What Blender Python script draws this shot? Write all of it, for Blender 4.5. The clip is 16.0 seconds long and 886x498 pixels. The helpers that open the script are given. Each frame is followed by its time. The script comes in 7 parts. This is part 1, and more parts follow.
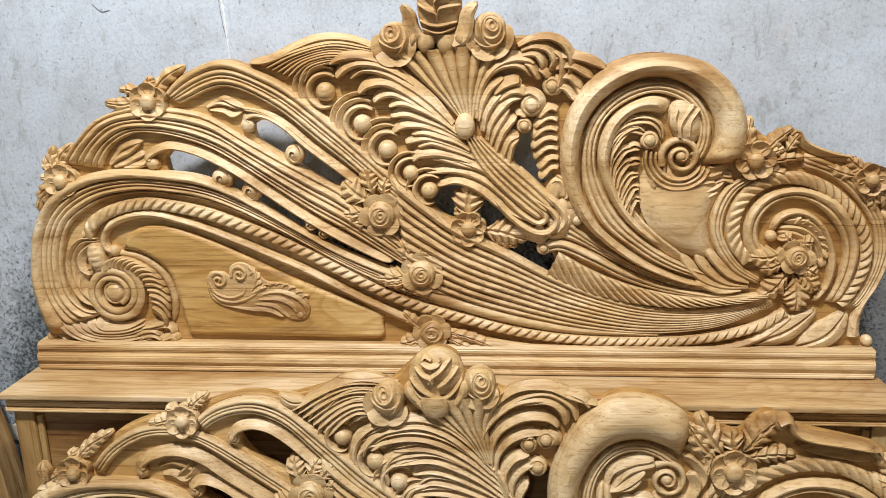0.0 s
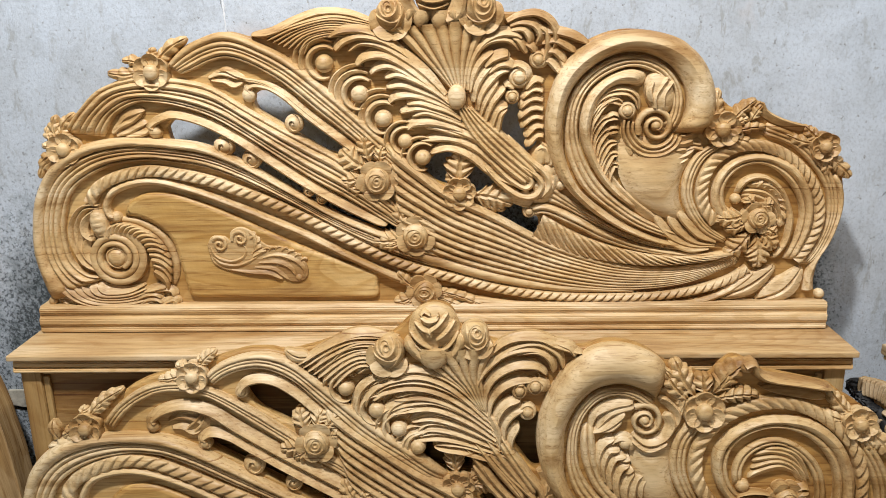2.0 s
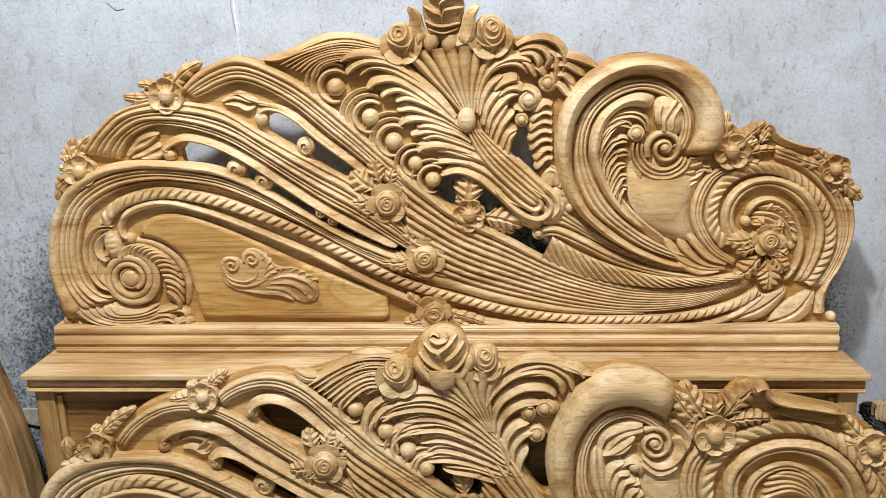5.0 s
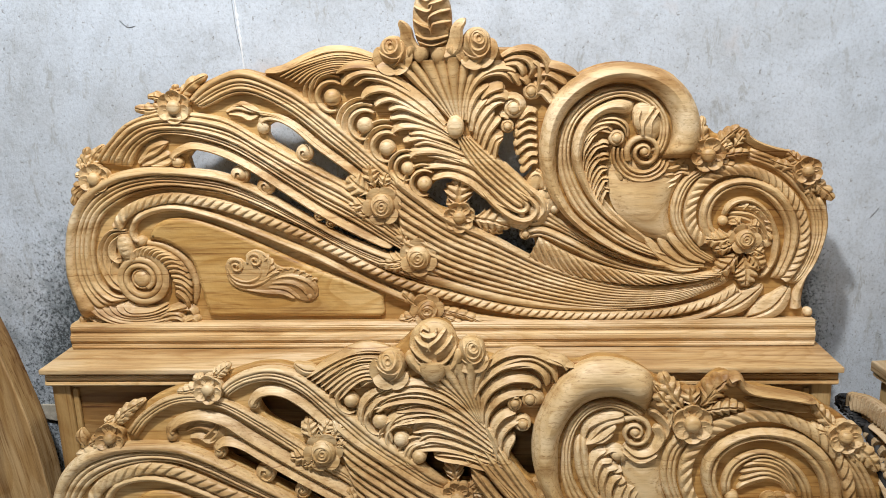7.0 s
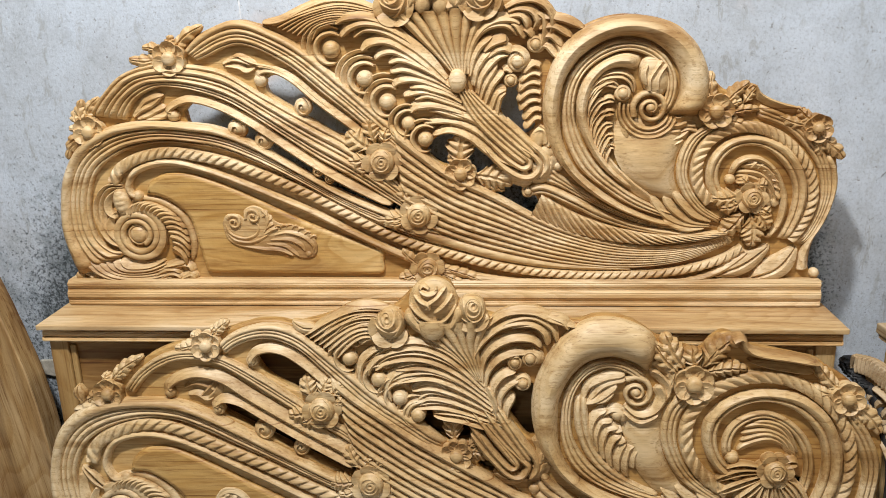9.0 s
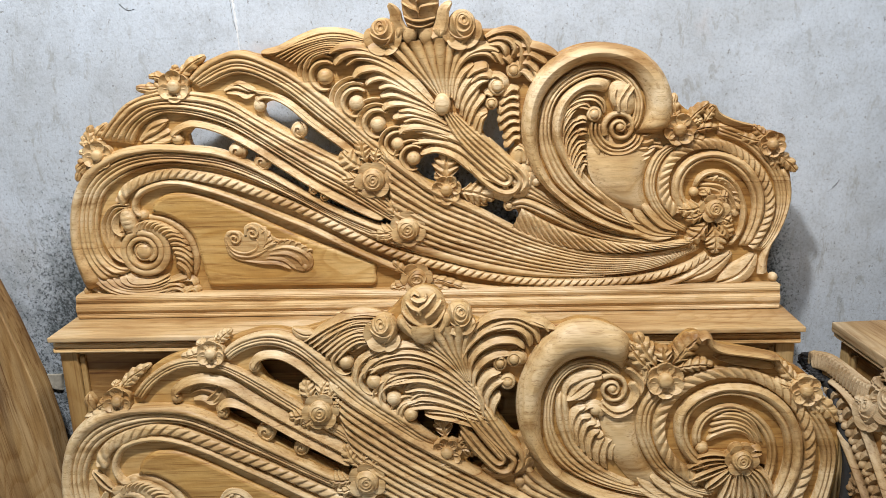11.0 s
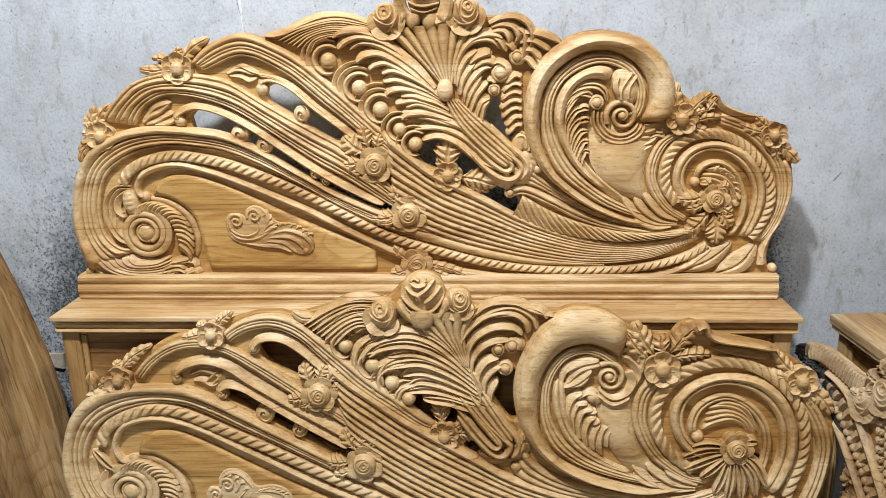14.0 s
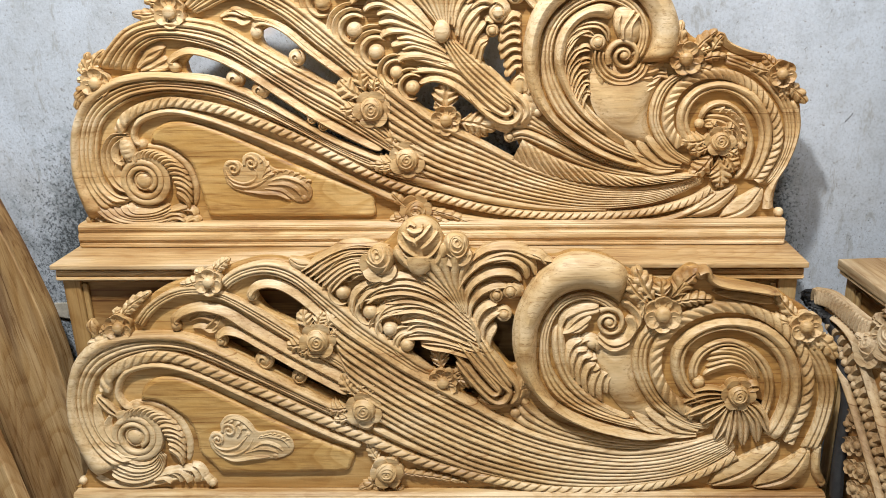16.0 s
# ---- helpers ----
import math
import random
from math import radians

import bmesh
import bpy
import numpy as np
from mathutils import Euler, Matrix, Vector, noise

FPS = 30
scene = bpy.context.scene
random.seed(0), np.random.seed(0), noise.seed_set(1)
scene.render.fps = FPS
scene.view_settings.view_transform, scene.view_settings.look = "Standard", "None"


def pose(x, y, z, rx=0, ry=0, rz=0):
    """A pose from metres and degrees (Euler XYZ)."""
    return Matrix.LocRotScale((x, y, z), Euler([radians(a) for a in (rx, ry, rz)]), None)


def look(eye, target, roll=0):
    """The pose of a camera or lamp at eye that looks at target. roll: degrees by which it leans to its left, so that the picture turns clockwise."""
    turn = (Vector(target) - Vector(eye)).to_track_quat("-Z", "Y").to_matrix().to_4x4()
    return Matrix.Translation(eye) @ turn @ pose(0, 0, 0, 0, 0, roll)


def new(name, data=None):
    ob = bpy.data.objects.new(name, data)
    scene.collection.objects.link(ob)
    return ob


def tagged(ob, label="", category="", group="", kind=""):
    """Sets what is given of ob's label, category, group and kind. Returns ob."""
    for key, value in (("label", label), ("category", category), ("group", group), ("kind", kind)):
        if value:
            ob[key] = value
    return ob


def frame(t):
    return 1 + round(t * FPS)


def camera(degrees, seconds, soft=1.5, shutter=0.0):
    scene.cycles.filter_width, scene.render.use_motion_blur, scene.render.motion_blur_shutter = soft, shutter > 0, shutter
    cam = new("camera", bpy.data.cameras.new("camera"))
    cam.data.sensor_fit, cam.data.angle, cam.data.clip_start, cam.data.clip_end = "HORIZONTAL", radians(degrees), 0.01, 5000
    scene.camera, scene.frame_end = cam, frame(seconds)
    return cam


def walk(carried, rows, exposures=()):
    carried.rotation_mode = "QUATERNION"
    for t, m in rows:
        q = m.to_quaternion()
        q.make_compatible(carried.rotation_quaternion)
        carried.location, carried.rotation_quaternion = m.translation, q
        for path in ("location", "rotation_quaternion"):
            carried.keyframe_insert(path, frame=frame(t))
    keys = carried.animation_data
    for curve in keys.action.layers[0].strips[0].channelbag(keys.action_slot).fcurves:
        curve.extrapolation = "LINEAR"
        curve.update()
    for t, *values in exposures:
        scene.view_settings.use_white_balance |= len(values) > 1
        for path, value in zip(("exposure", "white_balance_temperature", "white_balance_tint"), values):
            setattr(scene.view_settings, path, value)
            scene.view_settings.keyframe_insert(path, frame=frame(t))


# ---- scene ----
cam = camera(57.5, 16.0, soft=0.7)
PATH = [
    (0, (0.18, -1.647, 1.46), (-0.007, 0.279, 0.955), -1.5),
    (0.5, (0.143, -1.697, 1.459), (-0.02, 0.229, 0.945), -1.4),
    (1, (0.1, -1.739, 1.459), (-0.009, 0.188, 0.933), -0.9),
    (1.5, (0.082, -1.756, 1.455), (0.022, 0.167, 0.907), -0.1),
    (2, (0.084, -1.772, 1.459), (0.032, 0.148, 0.9), -0.9),
    (2.5, (0.085, -1.779, 1.465), (0.038, 0.148, 0.932), -1.1),
    (3, (0.086, -1.776, 1.454), (0.008, 0.151, 0.925), -1.3),
    (3.5, (0.082, -1.779, 1.455), (-0.003, 0.152, 0.94), -0.9),
    (4, (0.089, -1.781, 1.448), (0.003, 0.156, 0.956), -1.1),
    (4.2, (0.092, -1.774, 1.451), (0.005, 0.158, 0.943), -1.1),
    (6.3, (0.126, -1.834, 1.465), (0.005, 0.101, 0.971), -0.9),
    (6.5, (0.144, -1.849, 1.464), (-0.012, 0.086, 0.983), -1.5),
    (7, (0.164, -1.881, 1.464), (0.03, 0.055, 0.981), -1.7),
    (7.5, (0.161, -1.86, 1.469), (0.041, 0.065, 0.94), -1.4),
    (8, (0.142, -1.827, 1.462), (0.009, 0.1, 0.943), -2.0),
    (8.5, (0.155, -1.831, 1.45), (0.022, 0.087, 0.899), -0.5),
    (9, (0.171, -1.852, 1.45), (0.025, 0.057, 0.872), -1.4),
    (11.5, (0.148, -2.03, 1.456), (0.073, -0.098, 0.945), -1.4),
    (12, (0.136, -2.044, 1.456), (0.069, -0.115, 0.931), -0.8),
    (12.5, (0.127, -2.04, 1.458), (0.057, -0.113, 0.929), -0.9),
    (13, (0.125, -2.044, 1.457), (0.066, -0.116, 0.927), -0.9),
    (13.5, (0.132, -2.037, 1.454), (0.054, -0.111, 0.919), -1.3),
    (14, (0.166, -2.007, 1.457), (0.064, -0.087, 0.906), -1.0),
    (14.5, (0.194, -1.995, 1.455), (0.052, -0.08, 0.896), -1.2),
    (15, (0.208, -2.001, 1.45), (0.067, -0.078, 0.919), -1.2),
    (15.5, (0.218, -1.996, 1.444), (0.08, -0.08, 0.888), -1.6),
    (16, (0.22, -1.99, 1.418), (0.066, -0.104, 0.771), -1.8),
]
walk(cam, [(t, look(eye, target, roll)) for t, eye, target, roll in PATH], [(0, -0.04), (3, 0.0), (9, 0.0), (14, 0.04), (15.3, 0.08), (16, 0.2)])


# ---- world, lamps ----
world = bpy.data.worlds.new("workshop_air")
scene.world = world
world.use_nodes = True
world.node_tree.nodes["Background"].inputs[0].default_value = (0.80, 0.90, 1.0, 1)
world.node_tree.nodes["Background"].inputs[1].default_value = 0.02


def lamp(name, size_x, size_y, watts, color, m):
    d = bpy.data.lights.new(name, "AREA")
    d.shape, d.size, d.size_y, d.energy, d.color = "RECTANGLE", size_x, size_y, watts, color
    ob = new(name, d)
    ob.matrix_world = m
    return tagged(ob, "white workshop lamp under the ceiling", "lamp", kind="structure")


lamp("ceiling_lamp_1", 0.21, 0.21, 143, (1.0, 0.99, 0.985), look((-0.58, -1.75, 4.0), (-0.1, -0.1, 0.9)))
lamp("ceiling_lamp_2", 0.20, 0.20, 30, (1.0, 0.99, 0.985), look((0.75, -1.5, 3.6), (0.2, -0.1, 0.9)))
lamp("ceiling_lamp_3", 0.16, 0.16, 8, (1.0, 0.99, 0.985), look((-0.2, -3.8, 2.75), (0.1, 0.0, 0.9)))
# soft fill added from behind the camera; no real doorway is known there
tagged(lamp("fill_light", 2.4, 2.1, 2, (0.93, 0.97, 1.0), look((0.3, -5.0, 1.08), (0.3, 0.0, 1.08))), "soft fill light added behind the camera", "daylight")


# ---- materials ----
def material(name):
    m = bpy.data.materials.new(name)
    m.use_nodes = True
    nt = m.node_tree
    return m, nt, nt.nodes["Principled BSDF"]


def node(nt, kind, **values):
    n = nt.nodes.new(kind)
    for k, v in values.items():
        n.inputs[k].default_value = v
    return n


def ramp(nt, source, stops):
    r = nt.nodes.new("ShaderNodeValToRGB")
    el = r.color_ramp.elements
    while len(el) < len(stops):
        el.new(0.5)
    for e, (p, c) in zip(el, stops):
        e.position, e.color = p, (*c, 1) if len(c) == 3 else c
    nt.links.new(source, r.inputs[0])
    return r


def blend(nt, factor, a, b, mode="MIX", amount=1.0):
    mx = nt.nodes.new("ShaderNodeMix")
    mx.data_type, mx.blend_type = "RGBA", mode
    if factor is None:
        mx.inputs[0].default_value = amount
    else:
        nt.links.new(factor, mx.inputs[0])
    for sock, v in ((mx.inputs[6], a), (mx.inputs[7], b)):
        if isinstance(v, tuple):
            sock.default_value = (*v, 1)
        else:
            nt.links.new(v, sock)
    return mx.outputs[2]


def stretched(nt, scale, offset=(0, 0, 0), turn=(0, 0, 0)):
    tc = nt.nodes.new("ShaderNodeTexCoord")
    mp = nt.nodes.new("ShaderNodeMapping")
    mp.inputs["Scale"].default_value = scale
    mp.inputs["Location"].default_value = offset
    mp.inputs["Rotation"].default_value = turn
    nt.links.new(tc.outputs["Object"], mp.inputs[0])
    return mp.outputs[0]


def teak(name, light, mid, dark, along="x", rough=0.47, offset=(0, 0, 0), streak=0.55):
    """Sanded, unvarnished teak; the grain runs along one axis of the thing."""
    m, nt, p = material(name)
    s = {"x": (0.9, 11, 11), "y": (11, 0.9, 11), "z": (11, 11, 0.9)}[along]
    co = stretched(nt, s, offset)
    big = node(nt, "ShaderNodeTexNoise", Scale=1.0, Detail=5.0, Roughness=0.6, Distortion=0.8)
    nt.links.new(co, big.inputs["Vector"])
    fine = node(nt, "ShaderNodeTexNoise", Scale=9.0, Detail=3.0, Roughness=0.7)
    nt.links.new(co, fine.inputs["Vector"])
    broad = node(nt, "ShaderNodeTexNoise", Scale=4.5, Detail=3.0, Roughness=0.55)
    tc = nt.nodes.new("ShaderNodeTexCoord")
    nt.links.new(stretched(nt, {"x": (0.4, 1, 1), "y": (1, 0.4, 1), "z": (1, 1, 0.25)}[along], offset), broad.inputs["Vector"])
    c1 = ramp(nt, big.outputs[0], [(0.36, dark), (0.48, mid), (0.61, light)])
    c2 = ramp(nt, fine.outputs[0], [(0.30, (0.62, 0.50, 0.36)), (0.46, (0.95, 0.94, 0.92)), (0.6, (1.05, 1.05, 1.04))])
    col = blend(nt, None, c1.outputs[0], c2.outputs[0], "MULTIPLY", streak)
    c3 = ramp(nt, broad.outputs[0], [(0.36, (0.56, 0.39, 0.18)), (0.46, (0.84, 0.72, 0.50)), (0.57, (1.0, 0.99, 0.97)), (0.70, (1.10, 1.11, 1.12))])
    col = blend(nt, None, col, c3.outputs[0], "MULTIPLY", 0.7)
    pore = node(nt, "ShaderNodeTexNoise", Scale=1.0, Detail=2.0, Roughness=0.6)
    nt.links.new(stretched(nt, {"x": (2.6, 210, 210), "y": (210, 2.6, 210), "z": (210, 210, 2.6)}[along], offset), pore.inputs["Vector"])
    col = blend(nt, None, col, ramp(nt, pore.outputs[0], [(0.30, (0.48, 0.34, 0.19)), (0.43, (1, 1, 1)), (0.68, (1.0, 1.0, 1.0)), (0.80, (1.10, 1.10, 1.09))]).outputs[0], "MULTIPLY", 0.9 * streak)
    # the boards that the blank was glued up from differ a little in tone
    sep = nt.nodes.new("ShaderNodeSeparateXYZ")
    nt.links.new(tc.outputs["Object"], sep.inputs[0])
    cut = nt.nodes.new("ShaderNodeMath")
    cut.operation = "MULTIPLY_ADD"
    cut.inputs[1].default_value, cut.inputs[2].default_value = (7.3 if along == "x" else 3.1), offset[0]
    nt.links.new(sep.outputs["Z" if along == "x" else "X"], cut.inputs[0])
    flat = nt.nodes.new("ShaderNodeMath")
    flat.operation = "FLOOR"
    nt.links.new(cut.outputs[0], flat.inputs[0])
    rnd = nt.nodes.new("ShaderNodeTexWhiteNoise")
    rnd.noise_dimensions = "1D"
    nt.links.new(flat.outputs[0], rnd.inputs["W"])
    col = blend(nt, None, col, ramp(nt, rnd.outputs["Value"], [(0.0, (0.90, 0.85, 0.77)), (0.5, (1, 1, 1)), (1.0, (1.04, 1.04, 1.03))]).outputs[0], "MULTIPLY", 0.8)
    # dark glue lines where those boards meet, broken here and there
    part_of = nt.nodes.new("ShaderNodeMath")
    part_of.operation = "FRACT"
    nt.links.new(cut.outputs[0], part_of.inputs[0])
    seam = ramp(nt, part_of.outputs[0], [(0.0, (1, 1, 1)), (0.012, (1, 1, 1)), (0.020, (0, 0, 0))])
    broken = ramp(nt, broad.outputs[0], [(0.40, (1, 1, 1)), (0.56, (0.05, 0.05, 0.05))])
    col = blend(nt, blend(nt, None, seam.outputs[0], broken.outputs[0], "MULTIPLY"), col, blend(nt, None, col, (0.55, 0.41, 0.26), "MULTIPLY"))
    # growth rings, cut across by the carving
    ring = node(nt, "ShaderNodeTexNoise", Scale=1.0, Detail=2.0, Roughness=0.45, Distortion=0.3)
    nt.links.new(stretched(nt, {"x": (1.3, 6, 3.4), "y": (6, 1.3, 3.4), "z": (3.4, 6, 0.9)}[along], offset), ring.inputs["Vector"])
    many = nt.nodes.new("ShaderNodeMath")
    many.operation = "MULTIPLY"
    many.inputs[1].default_value = 26.0
    nt.links.new(ring.outputs[0], many.inputs[0])
    turn = nt.nodes.new("ShaderNodeMath")
    turn.operation = "FRACT"
    nt.links.new(many.outputs[0], turn.inputs[0])
    rings = ramp(nt, turn.outputs[0], [(0.0, (1.03, 1.03, 1.03)), (0.55, (1, 1, 0.99)), (0.86, (0.80, 0.70, 0.53)), (0.95, (0.84, 0.76, 0.62)), (1.0, (1.03, 1.03, 1.03))])
    col = blend(nt, None, col, rings.outputs[0], "MULTIPLY", 0.75 * streak)
    nt.links.new(col, p.inputs["Base Color"])
    r = ramp(nt, fine.outputs[0], [(0.3, (rough + 0.15,) * 3), (0.7, (rough - 0.06,) * 3)])
    nt.links.new(r.outputs[0], p.inputs["Roughness"])
    p.inputs["Specular IOR Level"].default_value = 0.5
    b = node(nt, "ShaderNodeBump", Strength=0.4, Distance=0.002)
    nt.links.new(fine.outputs[0], b.inputs["Height"])
    gouge = node(nt, "ShaderNodeTexNoise", Scale=70.0, Detail=2.0, Roughness=0.5)
    nt.links.new(tc.outputs["Object"], gouge.inputs["Vector"])
    b2 = node(nt, "ShaderNodeBump", Strength=0.4, Distance=0.0025)
    nt.links.new(gouge.outputs[0], b2.inputs["Height"])
    nt.links.new(b.outputs[0], b2.inputs["Normal"])
    nt.links.new(b2.outputs[0], p.inputs["Normal"])
    return m


WOOD = teak("carved_teak", (0.785, 0.635, 0.42), (0.675, 0.505, 0.29), (0.43, 0.265, 0.112), streak=0.65)
# amber teak of the recessed ground, darkened further to paint in its shade
WOOD_GROUND_SHADED = teak("shaded_ground_teak", (0.60, 0.405, 0.175), (0.49, 0.30, 0.105), (0.29, 0.15, 0.045), offset=(4, 4, 8), streak=0.75)
WOOD_FOOT = teak("footboard_teak", (0.735, 0.585, 0.372), (0.63, 0.468, 0.26), (0.42, 0.262, 0.11), offset=(8.3, 2.6, 5.2), streak=0.65)
WOOD_PANEL = teak("panel_teak", (0.68, 0.475, 0.21), (0.56, 0.36, 0.13), (0.34, 0.185, 0.06), offset=(7, 2, 1), streak=0.9)
WOOD_LEDGE = teak("ledge_teak", (0.76, 0.62, 0.43), (0.67, 0.52, 0.325), (0.48, 0.32, 0.16), offset=(2, 6, 3), streak=0.7)
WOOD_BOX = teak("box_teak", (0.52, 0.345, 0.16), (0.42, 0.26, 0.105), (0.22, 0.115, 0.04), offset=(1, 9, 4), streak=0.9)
WOOD_POST = teak("post_teak", (0.62, 0.46, 0.24), (0.52, 0.36, 0.165), (0.32, 0.185, 0.07), along="z", offset=(2, 2, 6))
WOOD_PLANK = teak("plank_teak", (0.53, 0.395, 0.225), (0.42, 0.295, 0.15), (0.20, 0.12, 0.055), along="z", offset=(5, 1, 2), streak=1.0, rough=0.65)
# a darker, greyer teak for the second headboard and footboard
WOOD_GREYER = teak("greyer_teak", (0.56, 0.445, 0.30), (0.46, 0.35, 0.215), (0.29, 0.195, 0.105), offset=(6, 3, 9), streak=0.7, rough=0.6)


def plaster():
    """Old bluish whitewash on plaster: pits, scratches, pinkish and grey patches, damp low down, shade painted behind
    the headboard.
    """
    m, nt, p = material("whitewashed_plaster")
    co = stretched(nt, (1, 1, 1))
    broad = node(nt, "ShaderNodeTexNoise", Scale=2.3, Detail=6.0, Roughness=0.62, Distortion=0.4)
    mottle = node(nt, "ShaderNodeTexNoise", Scale=13.0, Detail=6.0, Roughness=0.72)
    pits = node(nt, "ShaderNodeTexNoise", Scale=75.0, Detail=4.0, Roughness=0.7)
    patch = node(nt, "ShaderNodeTexNoise", Scale=3.4, Detail=4.0, Roughness=0.6)
    for n in (broad, mottle, pits):
        nt.links.new(co, n.inputs["Vector"])
    nt.links.new(stretched(nt, (1, 1, 1), (4.3, 0, 1.9)), patch.inputs["Vector"])
    c = ramp(nt, broad.outputs[0], [(0.30, (0.475, 0.51, 0.545)), (0.5, (0.55, 0.605, 0.67)), (0.70, (0.625, 0.68, 0.75))]).outputs[0]
    c = blend(nt, None, c, ramp(nt, mottle.outputs[0], [(0.34, (0.80, 0.79, 0.77)), (0.5, (1, 1, 1)), (0.66, (1.06, 1.06, 1.06))]).outputs[0], "MULTIPLY", 0.6)
    grit = node(nt, "ShaderNodeTexNoise", Scale=160.0, Detail=5.0, Roughness=0.8)
    nt.links.new(stretched(nt, (1.0, 1.0, 0.9)), grit.inputs["Vector"])
    c = blend(nt, None, c, ramp(nt, grit.outputs[0], [(0.32, (0.62, 0.62, 0.62)), (0.48, (1, 1, 1)), (0.66, (1.10, 1.10, 1.10))]).outputs[0], "MULTIPLY", 0.7)
    smear = node(nt, "ShaderNodeTexNoise", Scale=1.0, Detail=7.0, Roughness=0.75, Distortion=0.5)
    nt.links.new(stretched(nt, (34, 34, 11), (2.7, 0, 5.1)), smear.inputs["Vector"])
    rub = ramp(nt, smear.outputs[0], [(0.56, (0, 0, 0)), (0.63, (0.75, 0.75, 0.75))])
    where = ramp(nt, broad.outputs[0], [(0.40, (1, 1, 1)), (0.56, (0.06, 0.06, 0.06))])
    c = blend(nt, blend(nt, None, rub.outputs[0], where.outputs[0], "MULTIPLY"), c, (0.36, 0.37, 0.37))
    pink = ramp(nt, patch.outputs[0], [(0.60, (0, 0, 0)), (0.76, (0.9, 0.9, 0.9))])
    c = blend(nt, pink.outputs[0], c, (0.60, 0.52, 0.49))
    # damp, mildewed plaster beside the beds: a grey bloom and black specks, carried on behind the headboard as painted
    # shade
    geo = nt.nodes.new("ShaderNodeNewGeometry")
    sep = nt.nodes.new("ShaderNodeSeparateXYZ")
    nt.links.new(geo.outputs["Position"], sep.inputs[0])

    def span(source, values):
        r = nt.nodes.new("ShaderNodeMapRange")
        for k, v in enumerate(values):
            r.inputs[k + 1].default_value = v
        nt.links.new(source, r.inputs[0])
        return r.outputs[0]

    def maths(kind, a, b):
        n = nt.nodes.new("ShaderNodeMath")
        n.operation = kind
        for k, v in enumerate((a, b)):
            if isinstance(v, float):
                n.inputs[k].default_value = v
            else:
                nt.links.new(v, n.inputs[k])
        return n.outputs[0]

    # full strength behind the board, so its openings look dark
    low = span(sep.outputs["Z"], (1.30, 0.70, 0.0, 0.52))
    left = span(sep.outputs["X"], (-1.26, -0.92, 0.25, 1.0))
    right = span(sep.outputs["X"], (0.90, 1.06, 1.0, 0.22))
    damp_shade = maths("MULTIPLY", low, maths("MULTIPLY", left, right))
    bloom = node(nt, "ShaderNodeTexNoise", Scale=9.0, Detail=9.0, Roughness=0.8)
    speck = node(nt, "ShaderNodeTexNoise", Scale=125.0, Detail=6.0, Roughness=0.8)
    for n in (bloom, speck):
        nt.links.new(co, n.inputs["Vector"])
    c = blend(nt, ramp(nt, maths("ADD", damp_shade, bloom.outputs[0]), [(0.66, (0, 0, 0)), (0.92, (0.85, 0.85, 0.85))]).outputs[0], c, (0.10, 0.125, 0.13))
    c = blend(nt, ramp(nt, maths("ADD", maths("MULTIPLY", damp_shade, 0.55), speck.outputs[0]), [(0.64, (0, 0, 0)), (0.74, (0.85, 0.85, 0.85))]).outputs[0], c, (0.035, 0.042, 0.045))
    hole = ramp(nt, pits.outputs[0], [(0.32, (1, 1, 1)), (0.37, (0, 0, 0))])
    c = blend(nt, hole.outputs[0], c, (0.30, 0.31, 0.32))
    nt.links.new(c, p.inputs["Base Color"])
    p.inputs["Roughness"].default_value = 0.85
    p.inputs["Specular IOR Level"].default_value = 0.2
    add = nt.nodes.new("ShaderNodeMath")
    add.operation = "ADD"
    nt.links.new(mottle.outputs[0], add.inputs[0])
    nt.links.new(pits.outputs[0], add.inputs[1])
    b = node(nt, "ShaderNodeBump", Strength=0.35, Distance=0.004)
    nt.links.new(add.outputs[0], b.inputs["Height"])
    nt.links.new(b.outputs[0], p.inputs["Normal"])
    return m


def mineral(name, a, b, scale=14.0, rough=0.9):
    m, nt, p = material(name)
    n = node(nt, "ShaderNodeTexNoise", Scale=scale, Detail=6.0, Roughness=0.7)
    nt.links.new(stretched(nt, (1, 1, 1)), n.inputs["Vector"])
    nt.links.new(ramp(nt, n.outputs[0], [(0.35, a), (0.65, b)]).outputs[0], p.inputs["Base Color"])
    p.inputs["Roughness"].default_value = rough
    bp = node(nt, "ShaderNodeBump", Strength=0.4, Distance=0.003)
    nt.links.new(n.outputs[0], bp.inputs["Height"])
    nt.links.new(bp.outputs[0], p.inputs["Normal"])
    return m


PLASTER = plaster()
CEMENT = mineral("cement", (0.20, 0.20, 0.19), (0.33, 0.32, 0.30))
LIMEWASH = mineral("limewash", (0.34, 0.36, 0.385), (0.42, 0.445, 0.47), 6.0)
RUBBER = mineral("black_rubber", (0.012, 0.012, 0.013), (0.03, 0.03, 0.03), 40.0, 0.55)


# ---- building ----
def link_mesh(name, verts, faces, mat, parent=None, smooth=True, label="", crease=38):
    me = bpy.data.meshes.new(name)
    me.from_pydata([tuple(float(c) for c in v) for v in verts], [], faces)
    me.materials.append(mat)
    me.polygons.foreach_set("use_smooth", [smooth] * len(me.polygons))
    me.update()
    if smooth:
        me.set_sharp_from_angle(angle=radians(crease))
    ob = new(name, me)
    ob.parent = parent
    return tagged(ob, label)


def part(name, bm, mat, parent, label=""):
    me = bpy.data.meshes.new(name)
    bmesh.ops.recalc_face_normals(bm, faces=bm.faces)
    bm.to_mesh(me)
    bm.free()
    me.materials.append(mat)
    ob = new(name, me)
    ob.parent = parent
    return tagged(ob, label)


